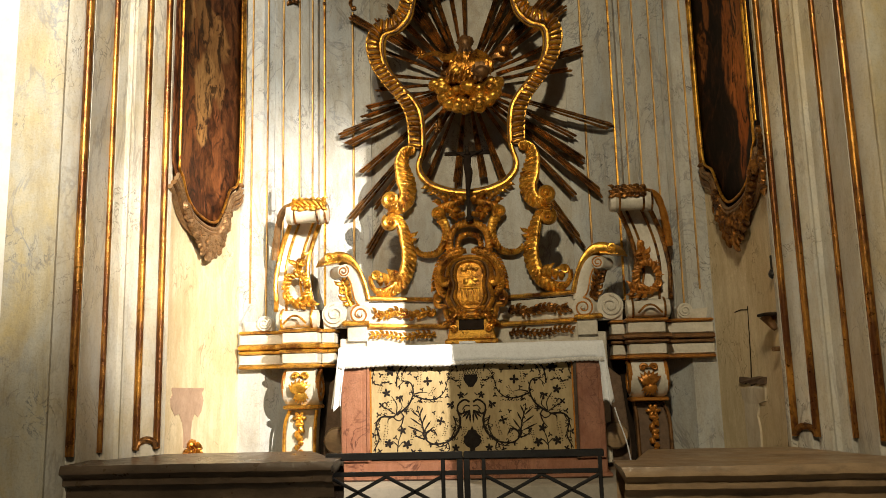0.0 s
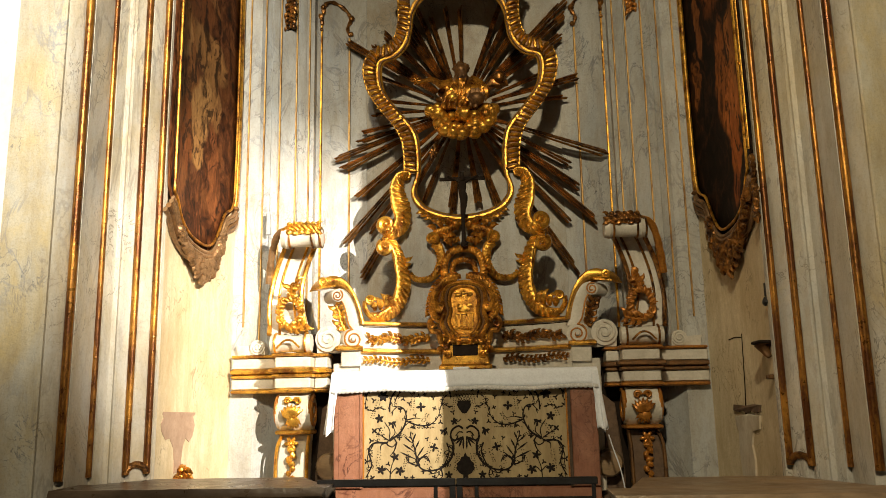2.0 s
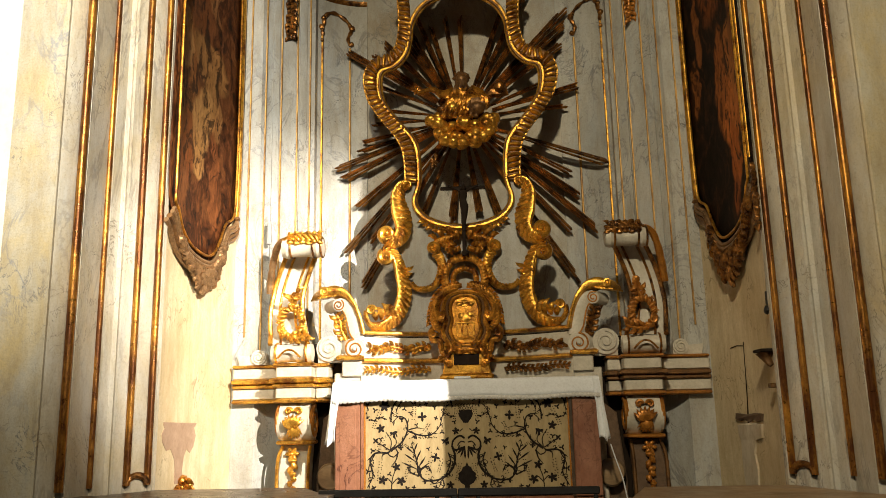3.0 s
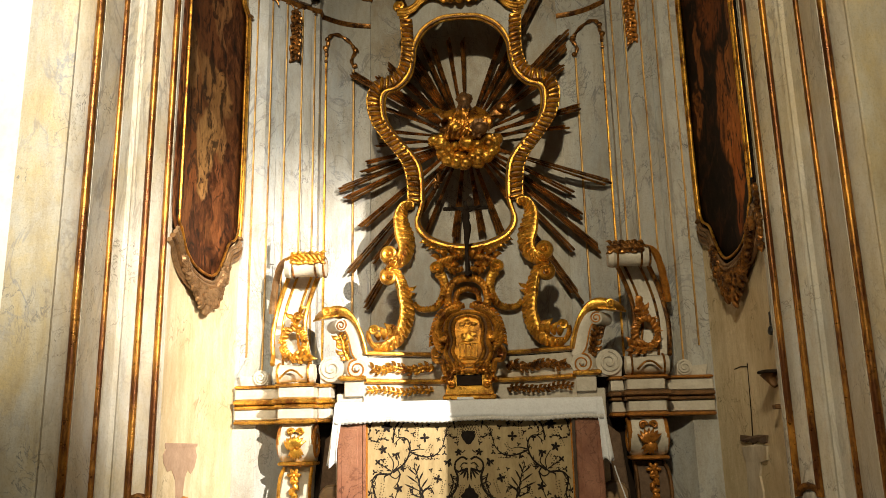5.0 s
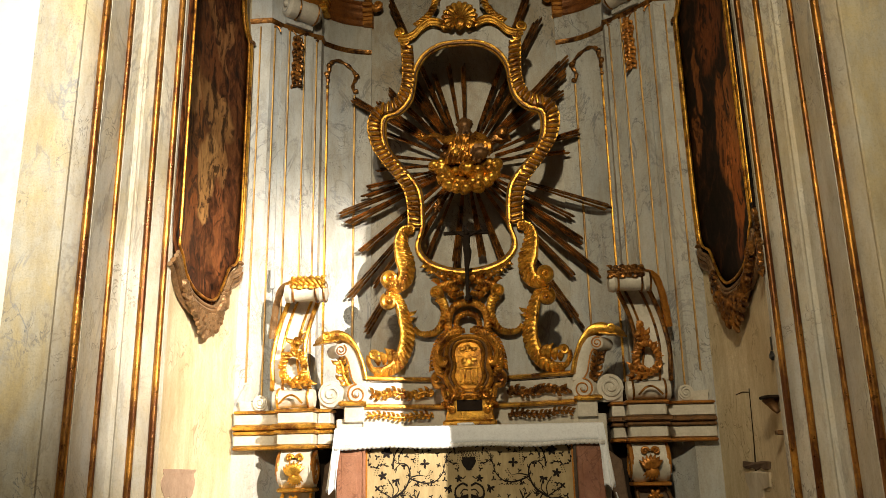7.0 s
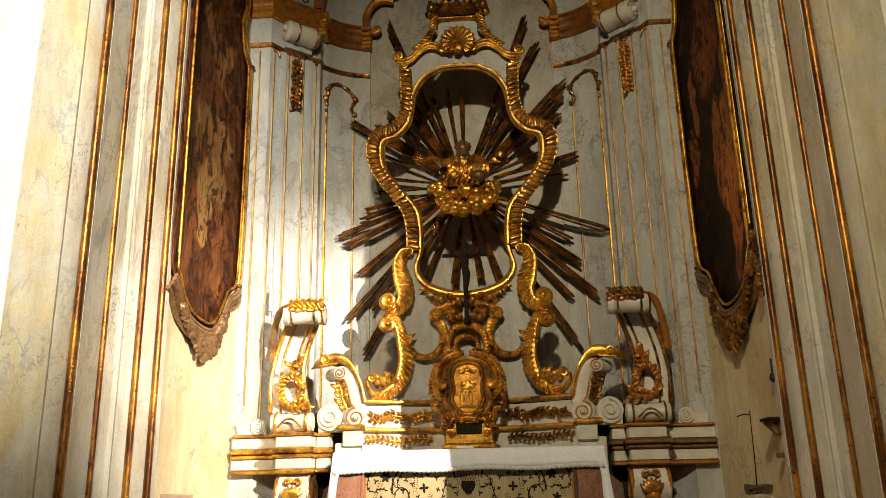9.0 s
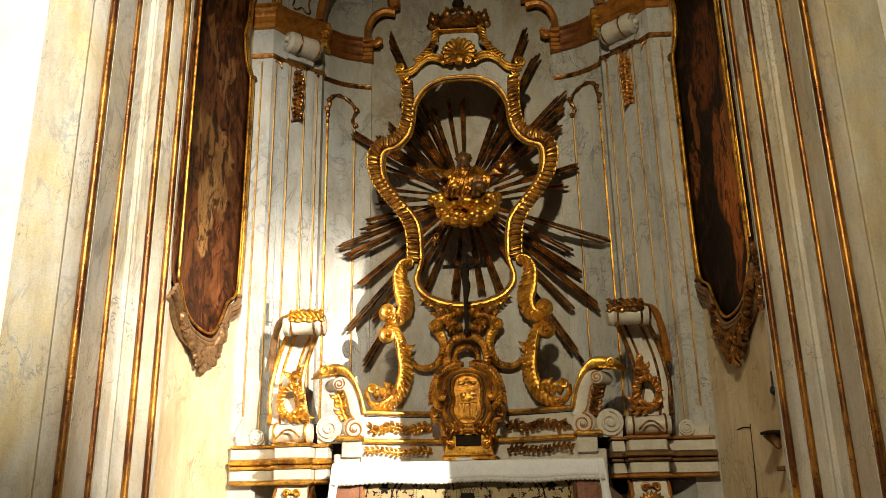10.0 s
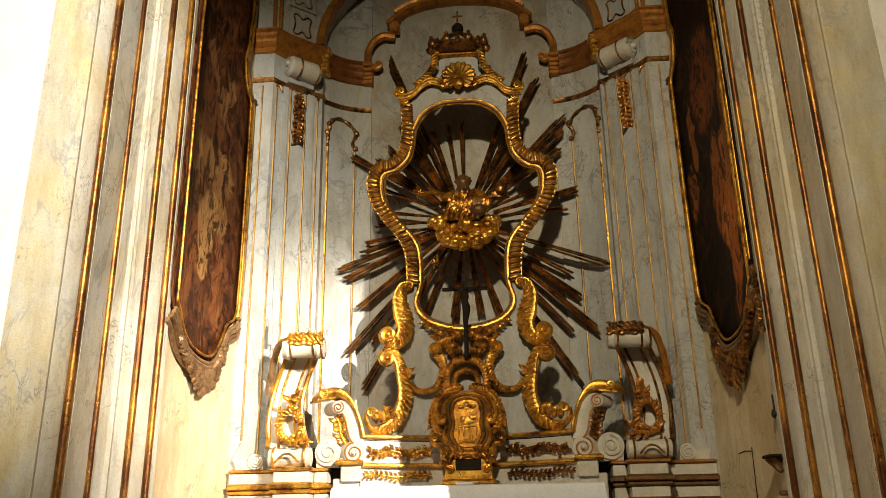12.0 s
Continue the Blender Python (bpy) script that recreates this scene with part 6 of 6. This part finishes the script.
    part("base_roll", g, WHITEWOOD, c, "white rolled foot")
    for dx in (-0.12, 0.12):
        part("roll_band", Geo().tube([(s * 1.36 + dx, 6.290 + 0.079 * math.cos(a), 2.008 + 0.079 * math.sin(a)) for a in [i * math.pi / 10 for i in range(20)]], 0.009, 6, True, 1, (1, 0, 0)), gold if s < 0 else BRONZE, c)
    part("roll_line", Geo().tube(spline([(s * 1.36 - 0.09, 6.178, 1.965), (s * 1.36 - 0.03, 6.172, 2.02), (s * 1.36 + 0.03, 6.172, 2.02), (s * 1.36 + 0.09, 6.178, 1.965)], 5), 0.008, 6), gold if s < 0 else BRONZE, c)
    # flat volutes beside the foot
    for x, r, h in ((1.09, 0.10, -1), (1.66, 0.058, 1)):
        zc = 2.045 if r > 0.08 else 1.99
        g = Geo().lathe([(r, -0.05), (r * 1.02, -0.03), (r * 1.02, 0.05)], (s * x, 6.43, zc), pose(0, 0, 0, 90, 0, 0).to_3x3(), 26)
        g.prism([(s * (x - r), zc), (s * (x + r), zc), (s * (x + r * 0.9), zc - r * 1.1), (s * (x - r * 0.9), zc - r * 1.1)] if r > 0.08 else [(s * (x - r), zc), (s * (x + r + 0.12), zc + 0.02), (s * (x + 0.16), 1.925), (s * (x - r), 1.925)], 6.40, 6.47, "y")
        g.tube(curl((s * x, zc), r * 0.85, r * 0.15, 90, 1.8 * h * s, 30, "xz", 6.375), [r * 0.11] * 31, 6)
        part("side_volute", g, WHITEWOOD, c, "white flat volute")
    return c


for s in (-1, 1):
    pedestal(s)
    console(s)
    # hanging leaf drop on the pilaster
    g = Geo()
    acanthus(g, spline([canted(s, 0.49, 5.35, 0.02), canted(s, 0.50, 5.17, 0.03), canted(s, 0.48, 5.0, 0.03), canted(s, 0.49, 4.85, 0.02)], 8), 0.06, 0.022)
    for k in range(10):
        g.blob(canted(s, 0.49 + 0.05 * math.sin(k * 2.3), 5.32 - 0.05 * k, 0.035), (0.024, 0.02, 0.024), 0.4, 5, 8, 6)
    tagged(part("leaf_drop", g, BRONZE if s < 0 else OCHRE), "tarnished gilt leaf drop hanging on the pilaster", "ornament", "leaf drops")

# broken pediment on the wall behind the crown
ped = thing("wall_pediment", (0, 7.1, 5.85), "ochre gilt broken arch moulding on the niche wall", "moulding")
half = spline([(-0.64, 6.50), (-0.52, 6.58), (-0.30, 6.65), (0.0, 6.68)], 6)
half = [(p.x, 7.11, p.y) for p in half]
part("arch", Geo().sweep([(-0.08, -0.055), (0.03, -0.055), (0.06, -0.03), (0.06, 0.0), (0.04, 0.02), (0.05, 0.05), (-0.08, 0.055)], half + [(-x, y, z) for x, y, z in half[-2::-1]], up=(0, 0, 1)), OCHRE, ped)
for s in (-1, 1):
    g = Geo().box((s * 0.67, 7.06, 6.41), (0.16, 0.12, 0.05), pose(0, 0, 0, 0, -38 * s * -1, 0).to_3x3(), bevel=0.01).box((s * 0.66, 7.07, 6.33), (0.10, 0.10, 0.12), bevel=0.01)
    part("break", g, OCHRE, ped)
    path = spline([(s * 0.66, 7.10, 6.24), (s * 0.78, 7.09, 6.25), (s * 0.88, 7.08, 6.18), (s * 0.935, 7.08, 6.05), (s * 0.92, 7.08, 5.93), (s * 0.85, 7.08, 5.87), (s * 0.80, 7.07, 5.90)], 6)
    g = Geo().tube(path, [0.045 - 0.014 * i / len(path) for i in range(len(path))], 8)
    volute(g, (s * 0.83, 5.905), 0.05, 7.06, -90, 1.3, -s, 0.4)
    part("side_scroll", g, OCHRE, ped, "tarnished gilt side scroll")

# ---------------------------------------------------------------- paintings on the side walls
def on_wall(s, y, z, out=0.0):
    return (s * (bow(y) - out), y, z)


def painting(s):
    p = thing("painting", on_wall(s, 5.85, 2.4), "tall dark oil painting in a shaped brown gilt frame" if s < 0 else "tall nearly black oil painting in a shaped gilt frame", "painting", "side paintings")
    half = [(5.92, 2.69), (6.05, 2.73), (6.15, 2.86), (6.23, 3.01), (6.35, 3.10), (6.38, 3.35), (6.39, 4.0), (6.39, 4.6), (6.39, 5.0), (6.38, 5.16), (6.31, 5.27), (6.27, 5.41), (6.26, 5.56), (6.30, 5.75), (6.32, 6.3), (6.18, 6.6), (5.87, 6.75)]
    near = [(5.60, 6.6), (5.30, 6.3), (5.28, 5.6), (5.24, 5.0), (5.22, 4.0), (5.21, 3.3), (5.24, 3.0), (5.34, 2.92), (5.46, 2.80), (5.66, 2.72)]
    line = spline(half + near, 5, True)
    # canvas as a thin bowed sheet with a grid of its own
    v, f = [], []
    ztop, zlow, nz, ny = 6.7, 2.72, 40, 12
    for j in range(nz + 1):
        z = zlow + (ztop - zlow) * j / nz
        ys = [q.x for a, b in zip(line, line[1:] + line[:1]) for q in [a.lerp(b, (z - a.y) / (b.y - a.y) if abs(b.y - a.y) > 1e-6 else 0)] if (a.y - z) * (b.y - z) <= 0]
        y0, y1 = (min(ys), max(ys)) if ys else (5.8, 5.9)
        v += [on_wall(s, y0 + (y1 - y0) * i / ny, z, 0.02) for i in range(ny + 1)]
    f = [(j * (ny + 1) + i, j * (ny + 1) + i + 1, (j + 1) * (ny + 1) + i + 1, (j + 1) * (ny + 1) + i) for j in range(nz) for i in range(ny)]
    cv = part("canvas", Geo().add(v, f), OIL_A if s < 0 else OIL_B, p, "brown oil painting of vague draped forms")
    mod = cv.modifiers.new("thickness", "SOLIDIFY")
    mod.thickness = 0.01
    upper = [q for i, q in enumerate(line) if min(k for k, a in enumerate(line) if a.y > 3.12) <= i <= max(k for k, a in enumerate(line) if a.y > 3.12)]
    if s < 0:
        upper = upper[:len(half) * 5 - 30]
    part("frame", Geo().tube([on_wall(s, max(q.x, 5.265), q.y, 0.035) for q in upper], [0.010 + 0.020 * min(1, max(0, (q.x - 5.35) / 0.5)) for q in upper], 10, False, 0.9, (-s, 0, 0)), GOLD, p, "rounded gilt frame")
    for y0, z0 in ((upper[0].x, 3.13), (upper[0].x + 0.025, 5.17)):
        part("frame_joint", Geo().blob(on_wall(s, y0, z0, 0.04), (0.04, 0.045, 0.022), 0.3, 5, 10, 7), DARKGILT, p, "dark joint of the frame")
    lowline = [q for q in line[max(k for k, a in enumerate(line) if a.y > 3.12):] + line[:line.index(upper[0]) + 1] if q.x > 5.27]
    for k, (grow, lift, rad) in enumerate(((0.0, 0.05, 0.016), (0.03, 0.045, 0.020), (0.066, 0.035, 0.022), (0.10, 0.02, 0.020))):
        part("foot_moulding", Geo().tube([on_wall(s, q.x + (q.x - 5.85) * grow * 1.2, q.y - grow, lift) for q in lowline], rad, 8, False, 0.9, (-s, 0, 0)), FRAMEWOOD if k != 2 else DARKGILT, p, "curved moulding of the frame's foot")
    cy, cz = 5.85, 4.7
    part("frame_lip", Geo().tube([on_wall(s, max(cy + (q.x - cy) * 0.93, 5.30), cz + (q.y - cz) * 0.975, 0.05) for q in line], 0.011, 7, True, 1, (-s, 0, 0)), GOLD if s > 0 else GOLDDEEP, p, "narrow gilt inner lip")
    far = line[:len(half) * 5 - 5]
    part("frame_edge", Geo().tube([on_wall(s, cy + (q.x - cy) * 1.055, cz + (q.y - cz) * 1.012, 0.02) for q in far], 0.014, 7, False, 1, (-s, 0, 0)), GOLD if s < 0 else GOLDDEEP, p, "gilt outer edge")
    # carved foot: leaves springing from the lower edge of the frame, longest in the middle
    rn = random.Random(5)
    g = Geo()
    low = [q for q in line if q.y < 2.98 and q.x > (5.40 if s < 0 else 5.28)]
    low.sort(key=lambda q: q.x)
    for k in range(44):
        t = k / 43
        q = low[min(len(low) - 1, int(t * (len(low) - 1)))]
        reach = (0.07 if s > 0 else 0.03) + (0.20 if s > 0 else 0.17) * max(0, 1 - abs(q.x - 5.88) / 0.42) ** 1.3
        for m in range(3):
            f1 = (m + 0.4 + 0.5 * rn.random()) / 3
            y0, z0 = q.x, q.y - 0.07 - reach * (f1 - 0.3) * 0.9
            y1, z1 = y0 + (0.10 * (rn.random() - 0.5)) + (5.88 - y0) * 0.12, z0 - reach * (0.20 + 0.18 * rn.random()) - 0.02
            a, b = Vector(on_wall(s, y0, z0, 0.035)), Vector(on_wall(s, y1, z1, 0.04 + 0.02 * rn.random()))
            g.tube([a, a.lerp(b, 0.35) + Vector((-s * 0.022, 0.012, 0)), a.lerp(b, 0.7) + Vector((-s * 0.016, 0, 0)), b], [0.014, 0.026, 0.024, 0.012], 6)
    for k in range(9 if s > 0 else 0):
        z = 2.66 + 0.05 * k
        g.blob(on_wall(s, 5.21 + 0.012 * math.sin(k * 1.7), z, 0.035), (0.022, 0.03, 0.032), 0.5, 6, 8, 6)
    # The lit left foot is coloured a paler brown, the right one darker.
    carved("carved_foot", g, FRAMEWOOD if s < 0 else BRONZE, p, "carved leafy foot of the frame", "leaf", 150)
    return p


painting(-1)
painting(1)

# ---------------------------------------------------------------- bare patches and fittings on the side walls
def patch(s, pts, out, mat, name, label, cat):
    g = Geo()
    ins = [on_wall(s, y, z, -0.02) for y, z in pts]
    fr = [on_wall(s, y, z, out) for y, z in pts]
    n = len(pts)
    g.add(ins + fr, [tuple(range(n)), tuple(range(2 * n - 1, n - 1, -1))] + [(i, (i + 1) % n, n + (i + 1) % n, n + i) for i in range(n)])
    return setting(name, g, mat, label, cat, False)


patch(-1, [(5.41, 1.50), (5.97, 1.49), (5.95, 1.47), (5.93, 1.46), (5.96, 1.40), (5.93, 1.32), (5.88, 1.28), (5.83, 1.31), (5.79, 1.26), (5.77, 1.16), (5.77, 1.08), (5.65, 1.08), (5.65, 1.17), (5.63, 1.25), (5.56, 1.32), (5.48, 1.31), (5.40, 1.37), (5.38, 1.42), (5.43, 1.46), (5.41, 1.48)], 0.004, BAREPLASTER, "trim", "bare pinkish patch left by a missing wall bracket", "patch")
g = Geo()
acanthus(g, spline([on_wall(-1, 5.74, 1.12, 0.03), on_wall(-1, 5.75, 1.06, 0.05), on_wall(-1, 5.76, 0.98, 0.04)], 5), 0.07, 0.02)
for k in range(8):
    g.blob(on_wall(-1, 5.63 + 0.03 * k, 1.03 + 0.02 * (k % 2), 0.03), (0.025, 0.03, 0.025), 0.4, 5, 8, 6)
g.blob(on_wall(-1, 5.74, 1.10, 0.03), (0.03, 0.05, 0.035), 0.3, 4)
tagged(part("bracket_stub", g, GOLDDEEP), "broken gilt carved bracket end on the plaster wall", "bracket")
patch(1, [(5.70, 1.40), (5.90, 1.41), (6.11, 1.39), (6.10, 1.33), (6.07, 1.29), (6.08, 1.15), (6.06, 0.95), (5.87, 0.95), (5.85, 1.10), (5.88, 1.20), (5.84, 1.29), (5.72, 1.31)], 0.014, PALEPATCH, "trim", "pale limewashed patch on the plaster wall", "patch")
patch(1, [(5.67, 1.47), (5.80, 1.475), (5.95, 1.465), (6.11, 1.475), (6.12, 1.435), (6.05, 1.42), (6.0, 1.435), (5.92, 1.415), (5.84, 1.435), (5.76, 1.415), (5.69, 1.425)], 0.018, STAINSHADE, "trim", "brown stained strip where a shelf was fixed", "patch")
crack = Geo().tube([on_wall(1, 6.13, 1.945, 0.001), on_wall(1, 6.03, 1.955, 0.001), on_wall(1, 5.925, 1.945, 0.001)], 0.004, 5).tube([on_wall(1, 5.915, 1.97, 0.001), on_wall(1, 5.935, 1.6, 0.001), on_wall(1, 5.955, 1.40, 0.001), on_wall(1, 5.97, 1.2, 0.001), on_wall(1, 6.0, 0.7, 0.001)], [0.004, 0.005, 0.008, 0.009, 0.009], 5)
crack.tube([on_wall(1, 5.28, 1.78, 0.001), on_wall(1, 5.29, 1.4, 0.001), on_wall(1, 5.32, 0.8, 0.001)], 0.004, 5)
setting("trim", crack, DARKWOOD, "dark joint of a flush door in the plaster", "joint")
shelf = thing("wall_bracket", on_wall(1, 5.34, 1.85, 0.05), "small dark iron and wood bracket on the side wall", "bracket")
part("plate", Geo().box(on_wall(1, 5.33, 1.865, 0.05), (0.10, 0.16, 0.020), bevel=0.005), DARKWOOD, shelf)
part("stem", Geo().tube(spline([on_wall(1, 5.33, 1.855, 0.05), on_wall(1, 5.32, 1.81, 0.04), on_wall(1, 5.30, 1.77, 0.02)], 4), [0.06, 0.052, 0.046, 0.036, 0.03, 0.026, 0.024, 0.02, 0.016], 8), DARKGILT, shelf)
part("hook", Geo().box(on_wall(1, 5.29, 1.645, 0.025), (0.05, 0.07, 0.03), bevel=0.006), DARKGILT, shelf)
tagged(part("keyhole_plate", Geo().box(on_wall(1, 5.28, 2.20, 0.008), (0.016, 0.05, 0.09), bevel=0.004).blob(on_wall(1, 5.27, 2.12, 0.02), (0.02, 0.03, 0.03), 0.2, 4), IRON), "small dark iron fitting on the plaster wall", "fitting")
tagged(part("light_switch", Geo().box((-1.615, 6.455, 3.02), (0.035, 0.03, 0.19), bevel=0.005), PLASTICGREY), "slim grey junction box on the rear wall", "box")
cable = spline([(1.03, 6.0, 1.28), (1.06, 6.02, 1.18), (1.10, 6.02, 1.05), (1.13, 6.05, 0.9), (1.14, 6.1, 0.81)], 6)
tagged(part("cable", Geo().tube(cable, 0.005, 6), LINEN), "thin white cable hanging beside the altar", "cable")

# ---------------------------------------------------------------- balustrade and iron gate in the foreground
def balustrade(s):
    yf, yb, z = (4.47, 5.2, 1.082) if s < 0 else (4.10, 5.1, 1.062)
    x0, x1 = 0.69 if s < 0 else 0.80, 2.24 if s < 0 else 2.46
    b = thing("balustrade", (s * 1.6, yf + 0.2, 0.17), "worn dark brown stone balustrade with a thick moulded coping", "balustrade", "balustrades")
    prof = [(0.0, 0.0), (-0.012, -0.03), (-0.012, -0.045), (0.02, -0.065), (0.03, -0.075), (0.03, -0.11), (0.06, -0.125), (0.075, -0.15), (0.075, -0.20), (0.10, -0.21), (0.10, -0.24), (0.35, -0.24), (0.35, 0.0)]
    v = []
    n = len(prof)
    cols = 90
    for i in range(cols + 1):
        t = i / cols
        x = x1 + (x0 - x1) * t
        for a, h in prof:
            end = 0.0
            if i == cols:
                end = a * 1.1 if a < 0.3 else 0.12
            wob = 0.003 * noise.noise(Vector((x * 3, a * 9, h * 9 + s))) + (0.003 * noise.noise(Vector((x * 14, a * 30, h * 30 + s))) if a < 0.3 else 0)
            v.append((s * (x + (abs(h) * 0.55 if i == cols else 0)), yf + a + wob, z + h + wob * 0.7))
    f = [(i * n + j, (i + 1) * n + j, (i + 1) * n + (j + 1) % n, i * n + (j + 1) % n) for i in range(cols) for j in range(n)]
    f += [tuple(range(n)), tuple(range((cols + 1) * n - 1, cols * n - 1, -1))]
    # The right half's stone colour is raised to offset its weak light.
    part("coping", Geo().add(v, f), BROWNSTONE if s < 0 else WORNSTONE, b, "thick moulded stone coping with worn edges")
    part("back_slab", Geo().prism([(s * (x0 + 0.12), yf + 0.34), (s * 2.2, yf + 0.34), (s * 1.95, yb), (s * (x0 + 0.3), yb)], z - 0.12, z - 0.003), BROWNSTONE if s < 0 else WORNSTONE, b, "rear slab of the coping")
    lathe = [(0.05, 0.0), (0.07, 0.02), (0.07, 0.06), (0.04, 0.09), (0.035, 0.14), (0.065, 0.24), (0.075, 0.32), (0.06, 0.42), (0.035, 0.52), (0.035, 0.56), (0.06, 0.59), (0.06, 0.63)]
    for k in range(6):
        part("baluster", Geo().lathe(lathe, (s * (x0 + 0.25 + 0.26 * k), yf + 0.24, 0.21 + z - 1.062), None, 16), BROWNSTONE, b)
    part("rail_base", Geo().box((s * (x0 + x1) / 2, yf + 0.24, 0.19 + (z - 1.062) / 2), (x1 - x0, 0.3, 0.04 + z - 1.062), bevel=0.006), BROWNSTONE, b)
    return b


balustrade(-1)
balustrade(1)
GX = 0.0
gate = thing("iron_gate", (GX, 4.7, 0.17), "dark painted iron double gate with crossed bars", "gate")
for s in (-1, 1):
    leafg = part("gate_leaf", Geo().box((GX + s * 0.395, 4.7, 1.082), (0.785, 0.03, 0.042), bevel=0.005), IRON, gate)
    part("bar", Geo().box((GX + s * 0.395, 4.7, 0.985), (0.73, 0.014, 0.026), bevel=0.003), IRON, leafg)
    part("bar", Geo().box((GX + s * 0.395, 4.7, 0.27), (0.73, 0.014, 0.03), bevel=0.003), IRON, leafg)
    for x, w in ((0.02, 0.034), (0.115, 0.022), (0.765, 0.022)):
        part("upright", Geo().box((GX + s * x, 4.7, 0.63), (w, 0.02, 0.92), bevel=0.003), IRON, leafg)
    for x0, x1 in ((0.115, 0.44), (0.44, 0.765)):
        for za, zb in ((0.97, 0.80), (0.80, 0.97), (0.80, 0.63), (0.63, 0.80), (0.63, 0.46), (0.46, 0.63), (0.46, 0.29), (0.29, 0.46)):
            part("cross_bar", Geo().tube([(GX + s * x0, 4.7, za), (GX + s * x1, 4.7, zb)], 0.010, 6, False, 0.5), IRON, leafg)
